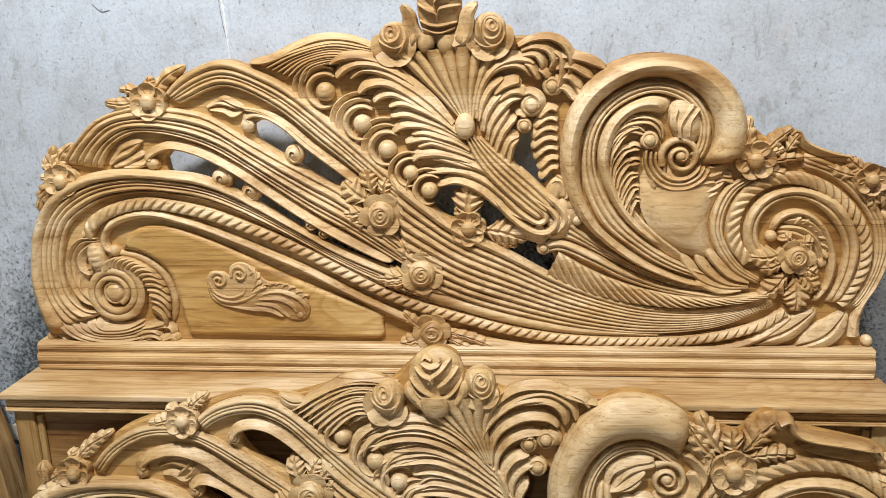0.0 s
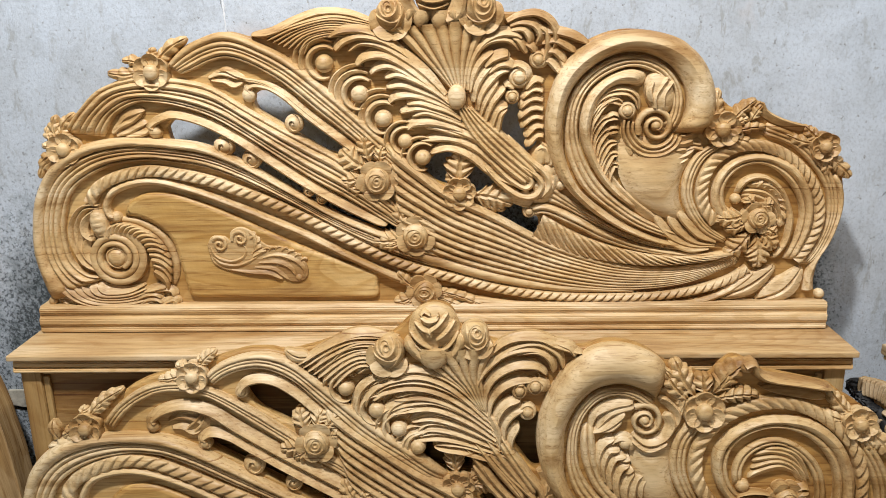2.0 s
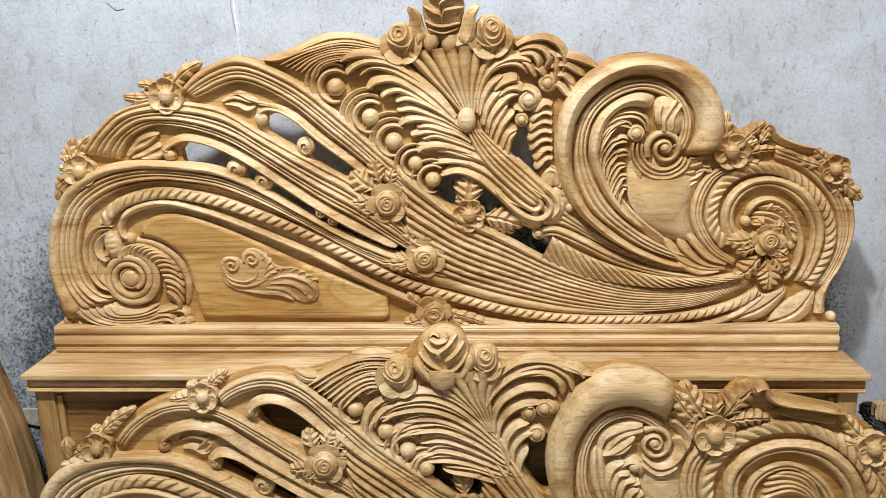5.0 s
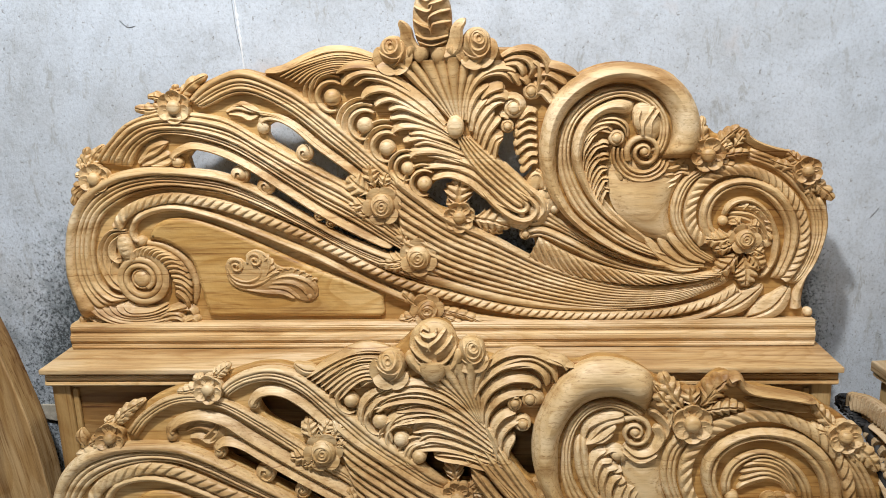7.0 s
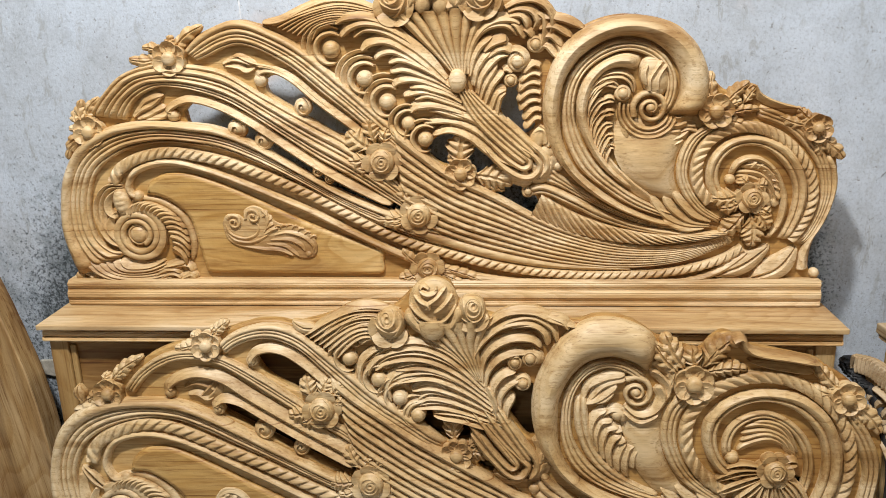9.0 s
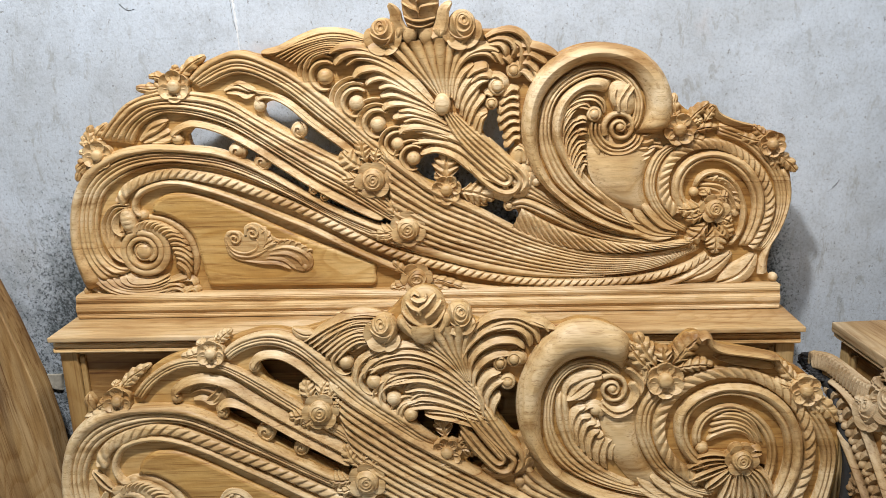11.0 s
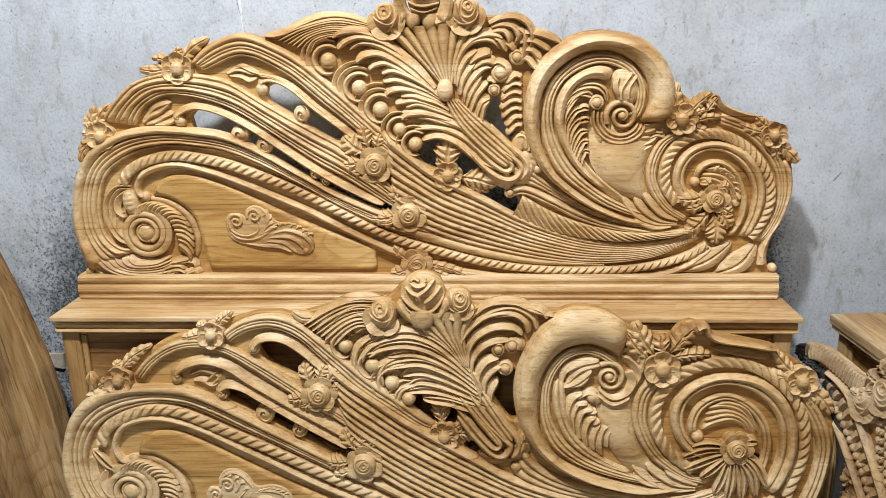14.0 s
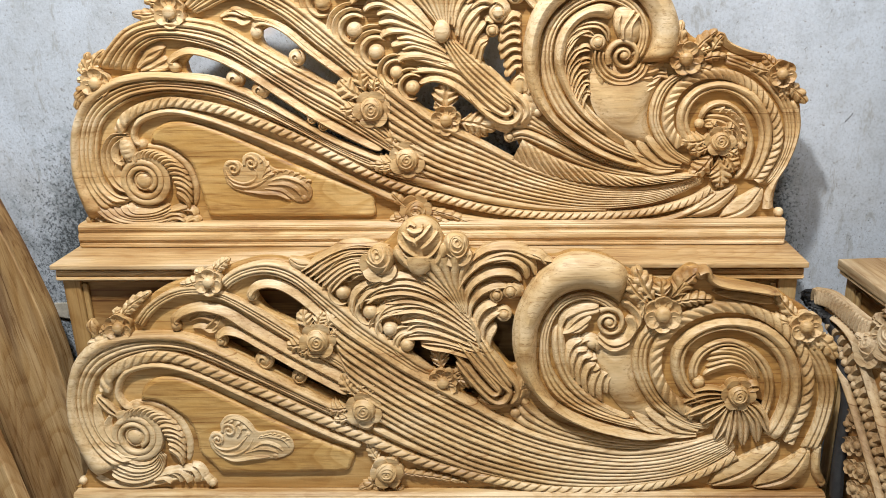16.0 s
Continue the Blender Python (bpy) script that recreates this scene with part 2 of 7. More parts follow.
def block(x0, x1, y0, y1, z0, z1, bevel=0.003, segments=2):
    bm = bmesh.new()
    bmesh.ops.create_cube(bm, size=1, matrix=Matrix.LocRotScale(((x0 + x1) / 2, (y0 + y1) / 2, (z0 + z1) / 2), None, (x1 - x0, y1 - y0, z1 - z0)))
    if bevel:
        bmesh.ops.bevel(bm, geom=bm.edges[:], offset=bevel, segments=segments, affect="EDGES", profile=0.6)
    return bm


def root(name, m, label, category, group=""):
    e = new(name)
    e.empty_display_size = 0.1
    e.matrix_world = m
    return tagged(e, label, category, group)


def curve(points, n):
    """n points at even steps along a smooth curve through the control points."""
    p = np.array(points, float)
    q = np.vstack([2 * p[0] - p[1], p, 2 * p[-1] - p[-2]])
    out = []
    for i in range(1, len(q) - 2):
        t = np.linspace(0, 1, 16, endpoint=False)[:, None]
        a, b, c, d = q[i - 1], q[i], q[i + 1], q[i + 2]
        out.append(0.5 * (2 * b + (c - a) * t + (2 * a - 5 * b + 4 * c - d) * t ** 2 + (3 * b - a - 3 * c + d) * t ** 3))
    out = np.vstack([*out, p[-1:]])
    s = np.concatenate([[0], np.cumsum(np.hypot(*np.diff(out, axis=0).T))])
    at = np.linspace(0, s[-1], n)
    return np.column_stack([np.interp(at, s, out[:, k]) for k in (0, 1)]), s[-1]


def sides(c):
    d = np.gradient(c, axis=0)
    d /= np.maximum(np.hypot(d[:, 0], d[:, 1]), 1e-9)[:, None]
    return np.column_stack([-d[:, 1], d[:, 0]])


def surface(name, uv, w, parent, mat, label="", crease=38):
    """A carved surface over a grid of board places uv[n, m, 2] in cm, standing w[n, m] cm proud of the board."""
    n, m = w.shape
    v = np.stack([uv[..., 0], -w, uv[..., 1]], -1).reshape(-1, 3) * 0.01
    i = np.arange((n - 1) * m).reshape(n - 1, m)[:, :-1].ravel()
    f = np.column_stack([i, i + 1, i + m + 1, i + m])
    p = v[f[:, :3]]
    nrm = np.cross(p[:, 1] - p[:, 0], p[:, 2] - p[:, 0]).sum(0)
    if nrm[1] > 0:
        f = f[:, ::-1]
    return link_mesh(name, v, f.tolist(), mat, parent, True, label, crease)


def fade(n, ends):
    s, k = np.linspace(0, 1, n), np.ones(n)
    if ends[0]:
        k *= np.sin(np.clip(s / ends[0], 0, 1) * np.pi / 2) ** 0.7
    if ends[1]:
        k *= np.sin(np.clip((1 - s) / ends[1], 0, 1) * np.pi / 2) ** 0.7
    return k


class Carver:
    """Carves relief on one board: all places and sizes in cm, u to the right and v up on the board, w out of it."""

    def __init__(self, thing, wood):
        self.thing, self.wood = thing, wood

    def slab(self, name, outline, holes, w0, w1, bevel=0.4, mat=None, smooth=True, label=""):
        cu = bpy.data.curves.new(name, "CURVE")
        cu.dimensions, cu.fill_mode, cu.extrude = "2D", "BOTH", (w1 - w0) / 200 - bevel / 100
        cu.bevel_depth, cu.bevel_resolution, cu.offset = bevel / 100, 2, -bevel / 100
        for ring in [outline] + holes:
            c = curve(ring + ring[:1], 14 * len(ring) // 2)[0][:-1] if smooth else np.array(ring)
            if ring is not outline:
                # openings are sawn right up to the carving round them
                e = np.roll(c, -1, 0) - np.roll(c, 1, 0)
                e = np.column_stack([e[:, 1], -e[:, 0]]) / np.maximum(np.hypot(e[:, 0], e[:, 1]), 1e-6)[:, None]
                area = np.sum(c[:, 0] * np.roll(c[:, 1], -1) - c[:, 1] * np.roll(c[:, 0], -1))
                c = c + e * (0.7 if area > 0 else -0.7)
            sp = cu.splines.new("POLY")
            sp.points.add(len(c) - 1)
            sp.points.foreach_set("co", np.column_stack([c * 0.01, np.zeros(len(c)), np.ones(len(c))]).ravel())
            sp.use_cyclic_u = True
        tmp = bpy.data.objects.new(name, cu)
        me = bpy.data.meshes.new_from_object(tmp)
        bpy.data.objects.remove(tmp)
        me.transform(Matrix.Translation((0, -(w0 + w1) / 200, 0)) @ Matrix.Rotation(radians(90), 4, "X"))
        me.materials.clear()
        me.materials.append(mat or self.wood)
        ob = new(name, me)
        ob.parent = self.thing
        return tagged(ob, label)

    def band(self, a, b, ribs, h, w0=0.0, crown=0.0, ends=(0, 0), name="fluted_moulding", wobble=0.06):
        """A fluted moulding between two edges; ribs are the widths of its rounds, side by side."""
        la = curve(a, 8)[1]
        n = max(24, int(max(la, curve(b, 8)[1]) / 0.55))
        ca, cb = curve(a, n)[0], curve(b, n)[0]
        ribs = np.array(ribs, float)
        edges = np.concatenate([[0], np.cumsum(ribs / ribs.sum())])
        t, z = [0.0], [-1.0]
        for k, r in enumerate(ribs):
            x = 0.5 - 0.5 * np.cos(np.pi * np.linspace(0, 1, 9 if r < 2.5 else 13))
            hump = np.sin(np.pi * x) ** 0.70
            t += list(edges[k] + (edges[k + 1] - edges[k]) * x)
            z += list(hump)
        t, z = np.array(t + [1.0]), np.array(z + [-1.0])
        uv = ca[:, None] * (1 - t[None, :, None]) + cb[:, None] * t[None, :, None]
        k = fade(n, ends)[:, None]
        wid = np.hypot(*(ca - cb).T)
        share = np.concatenate([[0.0], np.repeat(ribs / ribs.sum(), [9 if r < 2.5 else 13 for r in ribs]), [0.0]])
        deep = np.minimum(1.25 * h, 0.52 * wid[:, None] * share[None])
        rough = 1 + wobble * np.array([[noise.noise((i * 0.13, j * 0.9, la)) for j in range(len(t))] for i in range(n)])
        w = (w0 + 0.15 + crown * np.sin(np.pi * t)[None] + deep * np.maximum(z, 0)[None] * rough) * k - (1 - k) * 0.3
        w[:, 0] = w[:, -1] = -0.6
        return surface(name, uv, w, self.thing, self.wood)

    def rope(self, c, wide0, wide1, h, pitch=1.7, slant=0.9, w0=0.2, name="rope_moulding", cut=0.55):
        length = curve(c, 8)[1]
        n = int(length / pitch * 14)
        p = curve(c, n)[0]
        nr = sides(p)
        t = np.linspace(-1, 1, 15 if abs(slant) < 2 else 41)
        wide = np.linspace(wide0, wide1, n) / 2
        uv = p[:, None] + nr[:, None] * (wide[:, None] * t[None])[..., None]
        s = np.linspace(0, length, n)[:, None]
        ph = s / pitch + slant * t[None] * 0.5
        ph = ph - np.floor(ph)
        lobe = (np.minimum(ph / 0.72, (1 - ph) / 0.28)).clip(0, 1) ** 0.6
        w = w0 + h * np.sqrt(np.maximum(1 - t[None] ** 2, 0)) ** 0.8 * (1.15 - cut + 1.1 * cut * lobe - 0.15)
        w[:, 0] = w[:, -1] = -0.5
        return surface(name, uv, w, self.thing, self.wood, crease=72)

    def stroke(self, c, wide, h, w0=0.1, root=0.35, tip=0.16, lean=0.5, peak=0.55, lift=0.0, ribs=1, name="carved_leaf"):
        """One gouged leaf stroke from its narrow root to its round tip; lean sets the ridge to one side."""
        wide, h = wide * random.uniform(0.92, 1.08), h * random.uniform(0.88, 1.12)
        length = curve(c, 8)[1]
        n = max(12, int(length / 0.45))
        p = curve(c, n)[0]
        nr = sides(p)
        s = np.linspace(0, 1, n)
        g = root + (1 - root) * np.sin(np.clip(s / peak, 0, 1) * np.pi / 2)
        end = np.sqrt(np.clip(1 - np.clip((s - 1 + tip) / tip, 0, 1) ** 2, 0.0, 1))
        wd = wide / 2 * g * np.maximum(end, 0.02)
        if lean:
            # scooped flutes: a crisp high edge that falls away in a hollow
            y = np.concatenate([[0.0], np.linspace(0.0, 1.0, 6)])
            one = np.concatenate([[0.12], [0.72, 1.0, 0.84, 0.58, 0.34, 0.16]])
            x = np.concatenate([[0]] + [(y + k) / ribs for k in range(ribs)] + [[1]])
            z = np.concatenate([[0]] + [one * (1 - 0.18 * k) for k in range(ribs)] + [[0]])
            if lean < 0:
                x, z = 1 - x[::-1], z[::-1]
        else:
            x = np.concatenate([[0], 0.5 - 0.5 * np.cos(np.pi * np.linspace(0, 1, 9)), [1]])
            z = np.sin(np.pi * x) ** 0.6
        uv = p[:, None] + nr[:, None] * (wd[:, None] * (2 * x[None] - 1))[..., None]
        w = w0 - 0.2 + (1.3 * h * z[None] + lift * s[:, None] ** 2) * (0.35 + 0.65 * g * np.maximum(end, 0.0))[:, None]
        w[:, 0] = w[:, -1] = -0.5
        w[-1] = w[-1] * 0.3
        w[0] = -0.3
        return surface(name, uv, w, self.thing, self.wood)

    def polar(self, name, c, r, f, parent=None, rings=9, spokes=28, oval=1.0, turn=0.0):
        """A round boss about c, whose height in cm is f(rho, theta)."""
        rho = np.concatenate([np.linspace(0, 1, rings), [1.0]])[:, None]
        th = np.linspace(0, 2 * np.pi, spokes + 1)[None]
        x, y = rho * np.cos(th) * r, rho * np.sin(th) * r * oval
        ct, st = math.cos(turn), math.sin(turn)
        uv = np.stack([c[0] + x * ct - y * st, c[1] + x * st + y * ct], -1)
        w = f(rho + 0 * th, th + 0 * rho)
        w[-1] = -0.4
        return surface(name, uv, w, parent or self.thing, self.wood)

    def egg(self, name, c, rx, ry, f):
        """An upright egg-shaped boss whose height in cm is f(x, y) over the unit disc."""
        y = np.linspace(-1, 1, 110)[:, None]
        x = np.linspace(-1, 1, 84)[None]
        half = np.sqrt(np.clip(1 - y ** 2, 0, 1))
        uv = np.stack([c[0] + rx * x * half, c[1] + ry * y + 0 * x], -1)
        w = f(x * half, y + 0 * x)
        w[:, 0] = w[:, -1] = -0.4
        return surface(name, uv, w, self.thing, self.wood, crease=50)

    def wrapped(self, name, c, rx, ry, lips, high, w0, lip=0.7, wide=0.26):
        """An egg wrapped in petals whose rolled lips stand proud of it; lips are lines on the unit disc, from the top down."""
        core = self.egg(name, c, rx, ry, lambda x, y: w0 - 0.5 + 0.88 * high * np.sqrt(np.clip(1 - x ** 2 - y ** 2, 0, 1)) + 0.12 * np.sin(7 * y + 5 * x))
        for line in lips:
            p = curve(line, 26)[0]
            t = np.array([0.0, 0.0, 0.2, 0.45, 0.7, 0.88, 1.0, 0.96])[None]
            rise = np.array([-2.0, -0.30, 0.25, 0.75, 1.05, 1.05, 0.75, -2.0])[None]
            s = np.linspace(0, 1, 26)[:, None]
            thick = wide * (0.45 + 0.55 * np.sin(np.pi * np.clip(s * 0.9 + 0.05, 0, 1)) ** 0.6)
            n = sides(p)
            n = np.where(n[:, 1:] < 0, -n, n)
            x, y = p[:, :1] + n[:, :1] * thick * (0.6 - t), p[:, 1:] + n[:, 1:] * thick * (0.6 - t)
            q = np.hypot(x, y)
            k = np.where(q > 0.98, 0.98 / np.maximum(q, 1e-6), 1.0)
            x, y = x * k, y * k
            w = w0 + high * np.sqrt(np.clip(1 - x ** 2 - y ** 2, 0, 1)) + lip * rise * np.minimum(1, np.sin(np.pi * np.clip(s, 0.04, 0.96)) ** 0.4)
            surface("petal", np.stack([c[0] + rx * x, c[1] + ry * y], -1), w, core, self.wood, crease=60)
        return core

    def rosebud(self, c, r, turn=0.0, h=2.4, w0=1.0, outer=(200, 265, 330)):
        """A half-open rose seen from below: a heart wound about a high eye, over a few smooth drooping petals."""
        m = 1 if math.cos(turn) > 0 else -1

        def heart(x, y):
            dome = np.sqrt(np.clip(1 - x ** 2 - y ** 2, 0, 1))
            q, a = np.hypot(x + 0.14 * m, 0.9 * (y - 0.36)), np.arctan2(y - 0.36, m * x + 0.14)
            w = w0 + h * 0.86 * dome
            for i, rim in enumerate((0.13, 0.30, 0.52, 0.78, 1.06)):
                d = q - rim * (1 + 0.20 * np.cos((1 + i % 2) * a + 2.3 * i + turn))
                w = w + 0.30 * h * np.exp(-np.maximum(d, 0) / 0.17) / (1 + np.exp(-np.clip(d / 0.022, -40, 40))) * np.clip(2.0 * dome, 0, 1)
            return w

        core = self.egg("rose", (c[0], c[1] + 0.16 * r), 0.70 * r, 0.76 * r, heart)
        for k, deg in enumerate(outer):
            a = radians(deg)
            q = (c[0] + r * 0.60 * math.cos(a), c[1] + r * 0.60 * math.sin(a))
            self.disc("petal", q, r * 0.37, w0 + h * (0.30 + 0.10 * (k % 2)), h * 0.16, h * 0.42, a, core, 1.45, 0.04 * h)
        return core

    def snail(self, c, k=1.0):
        """A wound scroll with a fringe of pointed teeth on a smooth rim, and rows of lobes that run in under it."""
        self.volute(c, 6.8 * k, 2.5, 2.2, 2.5 * k, 1.15, 0.7, -1, 0.42)
        self.polar("boss", c, 2.7 * k, lambda p, t: 1.0 + 1.3 * np.sqrt(np.clip(1 - (p / 0.72) ** 2, 0, 1)) + 0.55 * np.exp(-((p - 0.86) / 0.10) ** 2), rings=14, spokes=28)
        at = np.radians((100, 78, 48, 21, -6, -30))
        inner, outer = (5.4, 6.6, 7.3, 7.7, 8.1, 9.4), (7.2, 8.3, 9.5, 11.2, 12.6, 13.6)
        rim = [(c[0] + (r + 0.9) * k * math.cos(a), c[1] + (r + 0.9) * k * math.sin(a)) for a, r in zip(at, outer)]
        self.stroke(rim, 1.9 * k, 0.5, 0.25, root=0.6, tip=0.15, lean=0, name="smooth_rim")
        for i in range(16):
            a = at[0] + (at[-1] - at[0]) * i / 15
            r0, r1 = (np.interp(-a, -at, v) * k for v in (inner, outer))
            pts = [(c[0] + r * math.cos(b), c[1] + r * math.sin(b)) for r, b in ((r0 - 0.8, a + 0.12), ((r0 + r1) / 2, a + 0.05), (r1 + 0.3, a - 0.12))]
            self.stroke(pts, (1.6 + 0.05 * i) * k, 1.7, 0.35, root=0.7, tip=0.85, lean=-0.6, peak=0.3, name="tooth")

    def wing(self, outer, inner, n, wide, h=1.4, w0=0.7, lean=-0.6):
        """A wing of n narrow feathers laid side by side between its outer and its inner one."""
        for k in range(n):
            u = k / (n - 1)
            pts = [(a[0] * (1 - u) + b[0] * u, a[1] * (1 - u) + b[1] * u) for a, b in zip(outer, inner)]
            self.stroke(pts, wide, h, w0 + 0.04 * (k % 3), root=0.4, tip=0.35, lean=lean, peak=0.6, name="feather")

    def spray(self, body, curls, paths, wide=1.5, h=0.6, w0=1.45):
        """A shallow carved spray on a flat panel: small wound curls and thin gouged strokes."""
        self.slab("spray_body", body, [], 0.9, 1.6, 0.3)
        for c, r, hand, start in curls:
            self.volute(c, r, 1.5, start, 1.0, 0.65, w0, hand)
        for p in paths:
            self.stroke(p, wide, h, w0, root=0.4, tip=0.3, lean=0.6, peak=0.6)

    def curl(self, c, r, start=48.0, end=292.0, fingers=3, h=1.4, w0=0.8):
        """Leaf fingers that bend round one ringed ball, each outer one shorter and lower."""
        for k in range(fingers):
            q = r * (1.52 + 0.56 * k)
            a = np.radians(np.linspace(start + 14 * k, end - 30 * k, 8))
            self.stroke([(c[0] + q * (1 + 0.20 * (1 - i / 7)) * math.cos(b) - 0.15 * k, c[1] + q * (1 + 0.14 * (1 - i / 7)) * math.sin(b)) for i, b in enumerate(a)], r * 0.66, h, w0 - 0.28 * k, root=0.4, tip=0.35, lean=0.6 if k else 0.0, peak=0.5)
        self.bead(c, r * 0.94, 1.9, 1.0)

    def bead(self, c, r, h=None, w0=0.2, name="bead", ring=False):
        h = h or r * 0.9
        if ring:
            return self.polar(name, c, r, lambda p, t: w0 + h * np.where(p < 0.55, 0.55 + 0.45 * np.sqrt(np.clip(1 - (p / 0.55) ** 2, 0, 1)), 0.5 * np.sin(np.clip((p - 0.5) / 0.5, 0, 1) * np.pi) ** 0.6), rings=14, spokes=24)
        return self.polar(name, c, r, lambda p, t: w0 + h * np.sqrt(np.clip(1 - p ** 2, 0, 1)), rings=8, spokes=20)

    def flower(self, c, r, petals=6, turn=0.0, h=1.7, w0=0.9):
        """An open flower: a domed boss in a ring of scooped petals whose rims stand up."""
        f = self.polar("flower", c, r * 0.43, lambda p, t: w0 + h * (0.62 + 0.62 * np.sqrt(np.clip(1 - p ** 2, 0, 1))), rings=8, spokes=20)
        for k in range(petals):
            a = turn + 2 * math.pi * k / petals
            q = (c[0] + r * 0.63 * math.cos(a), c[1] + r * 0.63 * math.sin(a))
            high = 0.10 * (k % 2) + 0.06 * math.sin(7 * a)
            self.polar("petal", q, r * 0.41, lambda p, t: w0 + h * (0.12 + high + 0.62 * p ** 1.8 * (0.62 + 0.38 * np.cos(t))) - 0.10 * h * np.exp(-(p * np.sin(t) / 0.14) ** 2) * p, f, 8, 20, min(1.2, 2.2 * math.tan(math.pi / petals)), a)
        return f

    def disc(self, name, c, r, w0, dome, tilt, turn, parent, oval=1.2, wave=0.0):
        """A thin cupped petal whose outer lip stands up."""
        return self.polar(name, c, r, lambda p, t: w0 + dome * (1 - p ** 2) + tilt * p * np.cos(t) * (0.4 + 0.6 * p) + wave * p ** 2 * np.cos(3 * t + turn * 5), parent, 7, 22, oval, turn)

    def rose(self, c, r, turn=0.0, h=2.2, w0=0.9, petals=5, only=None):
        """A carved rose: a heart of rolled petals in a ring of cupped ones; with no petals, a wound ball."""
        if not petals:
            return self.polar("rose", c, r * 0.62, lambda p, t: w0 + h * (0.62 + 0.5 * np.sqrt(np.clip(1 - (p * 0.93) ** 2, 0, 1)) - 0.30 * (((p * 1.5 * (1 + 0.10 * np.sin(2 * t + turn)) - (t + turn) / (2 * np.pi)) % 1.0) ** 1.4)), rings=20, spokes=32)

        def heart(x, y):
            dome = np.sqrt(np.clip(1 - x ** 2 - y ** 2, 0, 1))
            q, a = np.hypot(x, y), np.arctan2(y, x) + turn
            w = w0 + h * (0.30 + 0.55 * dome)
            for i, rim in enumerate((0.14, 0.36, 0.62, 0.90)):
                d = q - rim * (1 + 0.16 * np.cos((1 + i % 2) * a + 2.3 * i))
                w = w + 0.24 * h * np.exp(-np.maximum(d, 0) / 0.20) / (1 + np.exp(-np.clip(d / 0.025, -40, 40))) * np.clip(2.2 * dome, 0, 1)
            return w

        f = self.egg("rose", c, 0.64 * r, 0.64 * r, heart)
        for k in range(petals):
            if only and k not in only:
                continue
            a = turn * 1.6 + 2 * math.pi * k / petals
            q = (c[0] + r * 0.68 * math.cos(a), c[1] + r * 0.68 * math.sin(a))
            self.disc("petal", q, r * 0.345, w0 + h * (0.20 + 0.14 * (k % 2)), h * 0.12, h * 0.24, a, f, 1.3, 0.06 * h)
        return f

    def leaf(self, base, tip, wide, bend=0.0, lobes=5, h=1.1, w0=0.5, curl=0.0, rib=0.42, name="leaf"):
        """A toothed leaf with a sunk midrib and veins from its base to its tip; bend bows it to one side."""
        wide, h, lobes = wide * 1.15, h * 1.2, max(3, lobes - 1) if lobes > 1 else 1
        a, b = np.array(base, float), np.array(tip, float)
        d = b - a
        nr = np.array([-d[1], d[0]])
        mid = (a + b) / 2 + nr * bend
        n = 10 * lobes + 1 if lobes > 1 else 22
        p = curve([tuple(a), tuple(mid), tuple(b)], n)[0]
        nv = sides(p)
        s = np.linspace(0, 1, n)[:, None]
        t = np.linspace(-1, 1, 11)[None]
        saw = (s * lobes + 0.05) % 1.0
        jag = 0.76 + 0.40 * saw ** 0.9 * (1 - saw ** 8) if lobes > 1 else 1.07
        half = wide / 2 * (np.sin(np.pi * np.clip(s * 0.93 + 0.05, 0, 1) ** 0.8) ** 0.7) * jag
        slide = np.abs(t) ** 1.2 * wide * 0.40 * (1 - 0.9 * s)
        uv = p[:, None] + nv[:, None] * (half * t)[..., None] + (d / np.hypot(*d))[None, None] * slide[..., None]
        vein = (saw ** 0.7) * (1 - saw ** 6)
        w = w0 + h * ((1 - 0.55 * np.abs(t) ** 1.6) * np.sin(np.pi * np.clip(s, 0.06, 0.97)) ** 0.35 - rib * np.exp(-(t / 0.13) ** 2) + (0.75 * (vein - 0.75) * np.abs(t) ** 0.5 if lobes > 1 else 0)) + curl * s ** 2
        w[:, 0] = w[:, -1] = -0.4
        w[0] = w[-1] = 0.0
        return surface(name, uv, w, self.thing, self.wood)

    def volute(self, c, r, turns, start, wide, h, w0=0.2, hand=1, r_end=0.12, name="scroll"):
        """A round rib that winds from radius r into its eye."""
        k = int(10 * turns)
        pts = []
        for i in range(k + 1):
            s = i / k
            q = r * (1 - s) + r * r_end * s
            a = start + hand * 2 * math.pi * turns * s
            pts.append((c[0] + q * math.cos(a), c[1] + q * math.sin(a)))
        n = max(30, int(curve(pts, 8)[1] / 0.35))
        p = curve(pts, n)[0]
        nv = sides(p)
        t = np.linspace(-1, 1, 9)
        wd = np.linspace(wide, wide * 0.55, n) / 2
        uv = p[:, None] + nv[:, None] * (wd[:, None] * t[None])[..., None]
        w = w0 + np.linspace(h * 0.8, h * 1.25, n)[:, None] * np.sqrt(np.maximum(1 - t ** 2, 0))[None] ** 0.8
        w[:, 0] = w[:, -1] = -0.5
        return surface(name, uv, w, self.thing, self.wood)

    def fan(self, c, r0, r1, a0, a1, n, wide, h, w0=0.1, swirl=0.25, oval=1.0, lean=0.5):
        """A row of shell-like gouged strokes that radiate about c."""
        for k in range(n):
            a = radians(a0 + (a1 - a0) * k / max(1, n - 1))
            pts = []
            for q in (0, 0.5, 1):
                rr = r0 + (r1 - r0) * q
                b = a + swirl * q * q
                pts.append((c[0] + rr * math.cos(b), c[1] + rr * math.sin(b) * oval))
            self.stroke(pts, wide, h, w0, root=0.5, lean=lean, tip=0.25)


# ---- the setting ----
def setting(name, bm, mat, label, category):
    return tagged(part(name, bm, mat, None, label), label, category, kind="structure")


